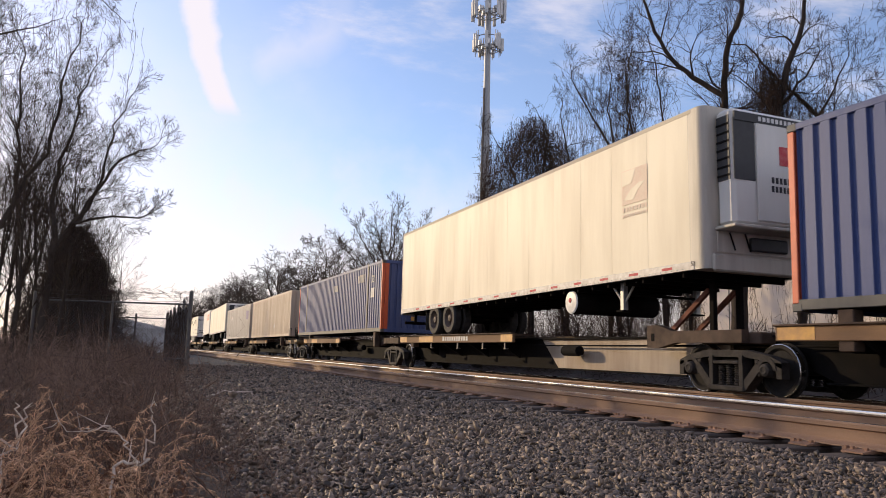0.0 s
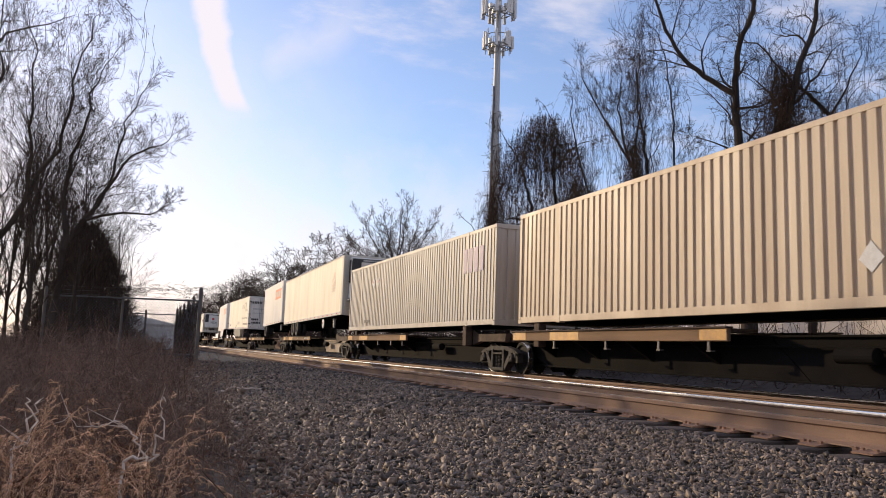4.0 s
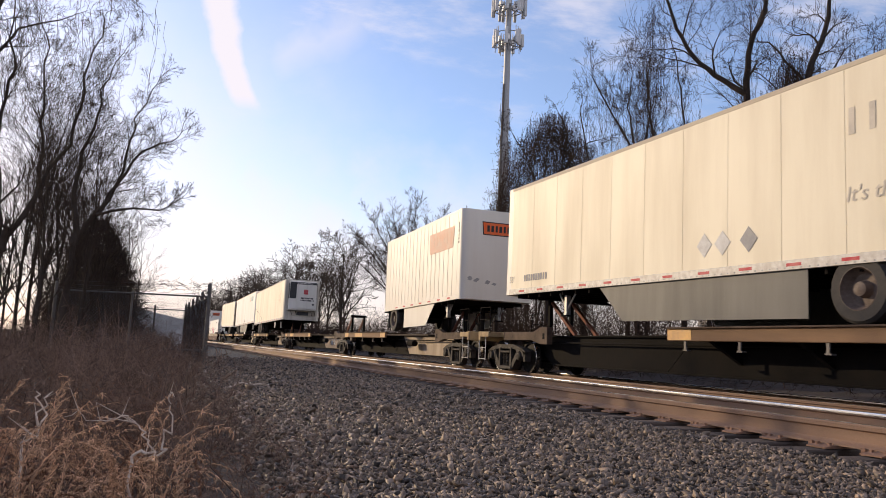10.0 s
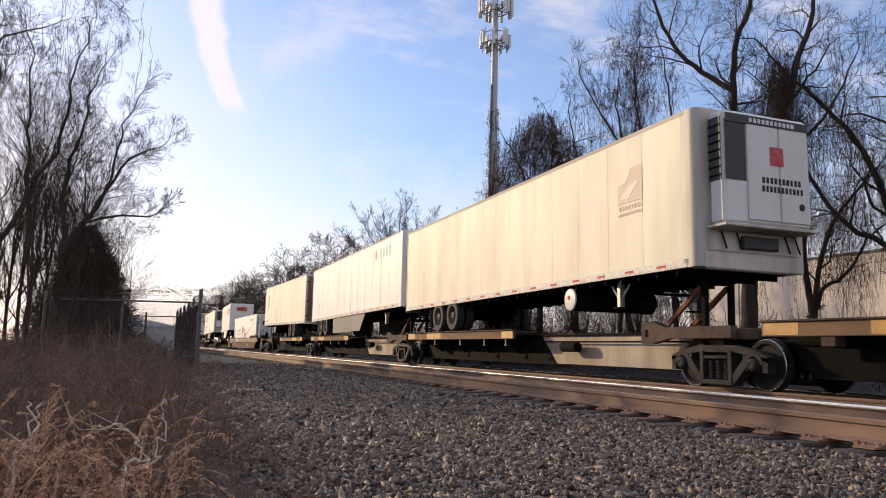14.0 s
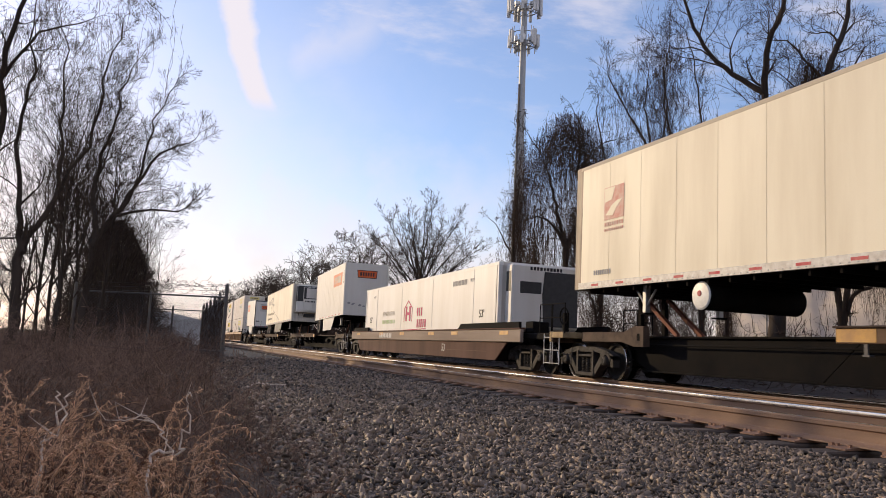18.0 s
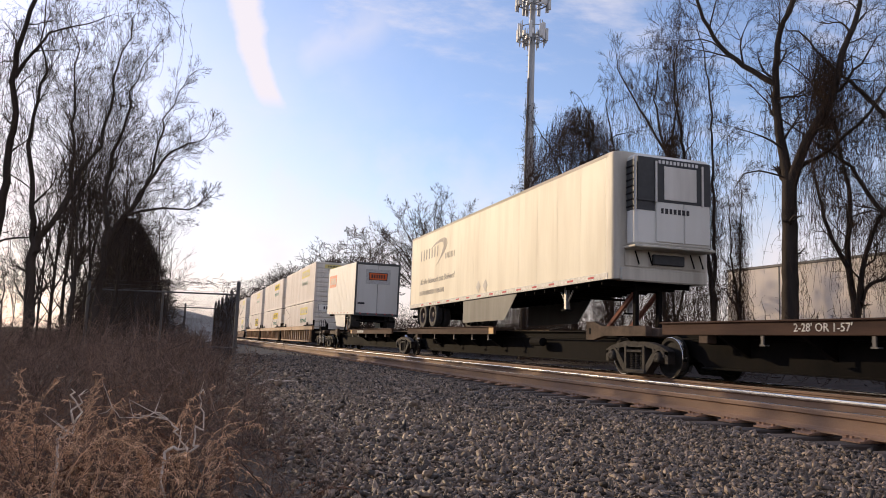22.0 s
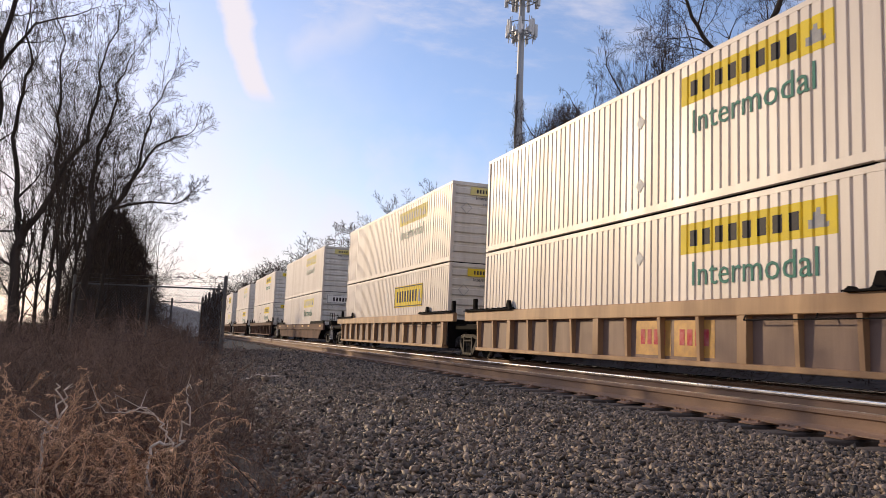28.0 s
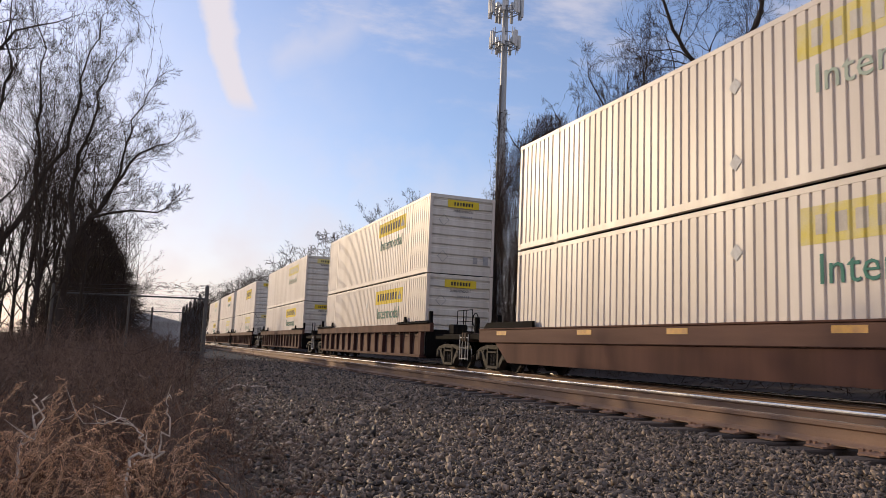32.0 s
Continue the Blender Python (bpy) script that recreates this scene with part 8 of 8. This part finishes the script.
# ---- fence ----
def fence():
    f = thing("chain_link_fence", "rusty chain-link fence with barbed wire and dead vines", "fence")
    corner, left, back = (1.42, 20.9), (-2.3, 22.0), (1.38, 33.0)
    top, low = 1.76, 0.36

    def post(x, y, h, r=0.04):
        part("post", Geo().turned((x, y, 0), "z", [(-0.1, r), (h, r), (h + 0.03, r * 0.6)], 12), M["fence_dark"], f)

    def run(a, b, n, mesh=True, rails=True):
        a, b = Vector((*a, 0)), Vector((*b, 0))
        d = b - a
        if rails:
            for z in (top, low):
                part("rail", Geo().rod(a + Vector((0, 0, z)), b + Vector((0, 0, z)), 0.022, n=8), M["fence_dark"], f)
        L, g, step = d.length, Geo(), 0.085
        h = top - 0.05
        k = int(L / step)
        for i in range(-int(h / step), k):
            for s in (0, 1):
                q0, q1 = i * step, i * step + h
                z0, z1 = 0.05, h + 0.05
                if q0 < 0:
                    z0 -= q0
                    q0 = 0
                if q1 > L:
                    z1 -= q1 - L
                    q1 = L
                if z1 - z0 < 0.05:
                    continue
                if s:
                    q0, q1 = L - q0, L - q1
                p, q = a + d * (q0 / L), a + d * (q1 / L)
                g.rod((p.x, p.y, z0), (q.x, q.y, z1), 0.0028, n=3)
        part("mesh", g, M["fence_dark"], f, "diagonal wire mesh")
        for j, z in enumerate((top + 0.08, top + 0.18, top + 0.28)):
            w = Geo()
            prev = a + Vector((0, 0, z))
            for i in range(1, 13):
                nxt = a + d * (i / 12) + Vector((0, 0, z - 0.03 * math.sin(math.pi * (i % 6) / 6)))
                w.rod(prev, nxt, 0.004, n=3)
                prev = nxt
            part("barbed_wire", w, M["fence_dark"], f)

    run(corner, left, 3)
    run(corner, back, 5)
    run((1.38, 33.0), (-0.6, 33.6), 2)
    post(*corner, 2.08, 0.05)
    post(*left, 1.95)
    for y in (23.4, 25.8, 28.2, 30.6, 33.0):
        post(1.42 - 0.004 * (y - 21), y, 1.98)
    post(0.2, 33.3, 1.9)
    post(-0.45, 21.5, 1.80, 0.03)
    rnd, rows = random.Random(2), []
    for i in range(130):
        t = rnd.random()
        p = Vector((1.42 - 2.6 * t, 20.9 + 0.8 * t, 2.0 + rnd.gauss(0, 0.06)))
        for _ in range(3):
            q = p + Vector((rnd.gauss(0, 0.10), rnd.gauss(0, 0.05), rnd.gauss(0.01, 0.05)))
            rows.append((*p, *q, 0.005, 0.003))
            p = q
    for i in range(900):
        y = rnd.uniform(21, 33)
        p = Vector((1.40 + rnd.gauss(0, 0.05), y, rnd.uniform(0.1, 1.7)))
        for _ in range(3):
            q = p + Vector((rnd.gauss(0, 0.04), rnd.gauss(0, 0.12), rnd.gauss(0.03, 0.14)))
            rows.append((*p, *q, 0.006, 0.004))
            p = q
    part("vines", tubes(rows, 3, "vines", M["vine"]), None, f, "dry vines woven through the wire")


fence()


# ---- mast with antennas ----
def mast():
    m = thing("cell_tower", "tall grey steel monopole with white panel antennas", "tower", at=(30.6, 65.6, 0))
    part("pole", Geo().turned((0, 0, 0), "z", [(-0.5, 0.62), (12, 0.50), (12.01, 0.47), (24, 0.37), (24.01, 0.34), (37.5, 0.26)], 18), M["galvanised"], m, "tapered steel pole", smooth=False)
    for dx, dy in ((-0.60, -0.10), (-0.56, -0.22), (-0.50, -0.33)):
        part("feed_cable", Geo().rod((dx, dy, 0), (dx * 0.62, dy * 0.62, 26.5), 0.035, n=6), M["fence_dark"], m)
    pegs = Geo()
    for i in range(60):
        z = 3 + i * 0.55
        r = 0.62 - 0.0098 * z
        pegs.rod((-r, 0, z), (-r - 0.22, 0, z), 0.018, n=4)
    part("step_bolts", pegs, M["galvanised"], m)
    for z, rad, k in ((30.6, 1.25, 3), (34.2, 1.45, 3)):
        ring = Geo()
        for i in range(12):
            a, b = 2 * math.pi * i / 12, 2 * math.pi * (i + 1) / 12
            for dz in (0.0, 1.0):
                ring.rod((rad * math.cos(a), rad * math.sin(a), z + dz), (rad * math.cos(b), rad * math.sin(b), z + dz), 0.045, n=5)
        for i in range(6):
            a = 2 * math.pi * i / 6
            ring.rod((0, 0, z), (rad * math.cos(a), rad * math.sin(a), z), 0.05, n=5).rod((0, 0, z - 0.8), (rad * math.cos(a), rad * math.sin(a), z), 0.04, n=5)
        plat = part("platform", ring, M["galvanised"], m, "ring of steel arms")
        for i in range(11):
            a = 2 * math.pi * (i + 0.3 * (i % 3)) / 11
            x, y = (rad + 0.18) * math.cos(a), (rad + 0.18) * math.sin(a)
            h = 2.1 if z > 33 else (1.7 if i % 2 else 1.3)
            part("antenna", Geo().box(x - 0.15, x + 0.15, y - 0.10, y + 0.10, z + 0.45 - h / 2, z + 0.45 + h / 2, 0.04), M["antenna_white"], plat, "white panel antenna")
            part("antenna_pipe", Geo().rod((x * 0.88, y * 0.88, z - 0.7), (x * 0.88, y * 0.88, z + 1.6), 0.04, n=6), M["galvanised"], plat)
        for i in range(5):
            a = 2 * math.pi * i / 5 + 0.5
            part("radio_box", Geo().box(0.8 * math.cos(a) - 0.16, 0.8 * math.cos(a) + 0.16, 0.8 * math.sin(a) - 0.14, 0.8 * math.sin(a) + 0.14, z + 0.2, z + 0.8, 0.03), M["alloy"], plat)
    rnd, rows = random.Random(8), []
    for i in range(1500):
        z = 24.0 * rnd.random() ** 1.4
        a = rnd.uniform(0, 6.28)
        r = 0.62 - 0.0098 * z + abs(rnd.gauss(0, 0.14 + 0.25 * (z < 13)))
        p = Vector((r * math.cos(a), r * math.sin(a), z))
        q = p + Vector((rnd.gauss(0, 0.2), rnd.gauss(0, 0.2), rnd.gauss(0, 0.3)))
        rows.append((*p, *q, 0.03, 0.015))
    part("ivy", tubes(rows, 3, "ivy", M["vine"]), None, m, "dead ivy climbing the pole")


mast()


# ---- buildings ----
def warehouse():
    w = thing("warehouse", "long pale flat-roofed warehouse behind the trees", "building", at=(34.0, -20.0, 0.0))
    L, D, H = 61.6, 30.0, 6.05
    part("wall", Geo().box(0, 0.3, 0, L, -0.3, H), M["warehouse"], w)
    part("wall", Geo().box(0.3, D, L - 0.3, L, -0.3, H), M["warehouse"], w)
    part("wall", Geo().box(0.3, D, 0, 0.3, -0.3, H), M["warehouse"], w)
    part("wall", Geo().box(D - 0.3, D, 0.3, L - 0.3, -0.3, H), M["warehouse"], w)
    part("roof", Geo().box(0.3, D - 0.3, 0.3, L - 0.3, H - 0.4, H - 0.2), M["roof_dark"], w)
    part("coping", Geo().box(-0.06, 0.36, -0.06, L + 0.06, H, H + 0.16, 0.02), M["roof_dark"], w, "dark metal roof edge")
    for i in range(10):
        y = 3 + i * 6.0
        part("panel_joint", Geo().box(-0.02, 0.0, y - 0.04, y + 0.04, 0, H), M["roof_dark"], w)
    for y in (8.0, 26.0, 44.0):
        d = part("dock_door", Geo().box(-0.05, -0.003, y, y + 3.0, 0.2, 3.4, 0.02), M["grey_paint"], w)
        for k in range(5):
            part("door_panel", Geo().box(-0.07, -0.05, y + 0.05, y + 2.95, 0.25 + k * 0.63, 0.82 + k * 0.63, 0.01), M["grey_paint"], d)


warehouse()


def shed():
    s = thing("shed", "low white shed behind the fence", "building", at=(2.7, 60.0, 0.0))
    part("wall", Geo().box(-6, 0, 0, 62, 0, 1.85), M["antenna_white"], s)
    part("roof", Geo().prism([(-6.2, 1.85), (0.2, 1.85), (-3.0, 2.5)], "y", -0.2, 62.2), M["antenna_white"], s)


shed()


def motions():
    """The whole train runs past at one steady speed."""
    for ob, u, z, tilt in moving:
        walk(ob, [(t, pose(TRAIN_X, u - SPEED * t, z, tilt)) for t in (0.0, 16.0, 32.0)])


motions()
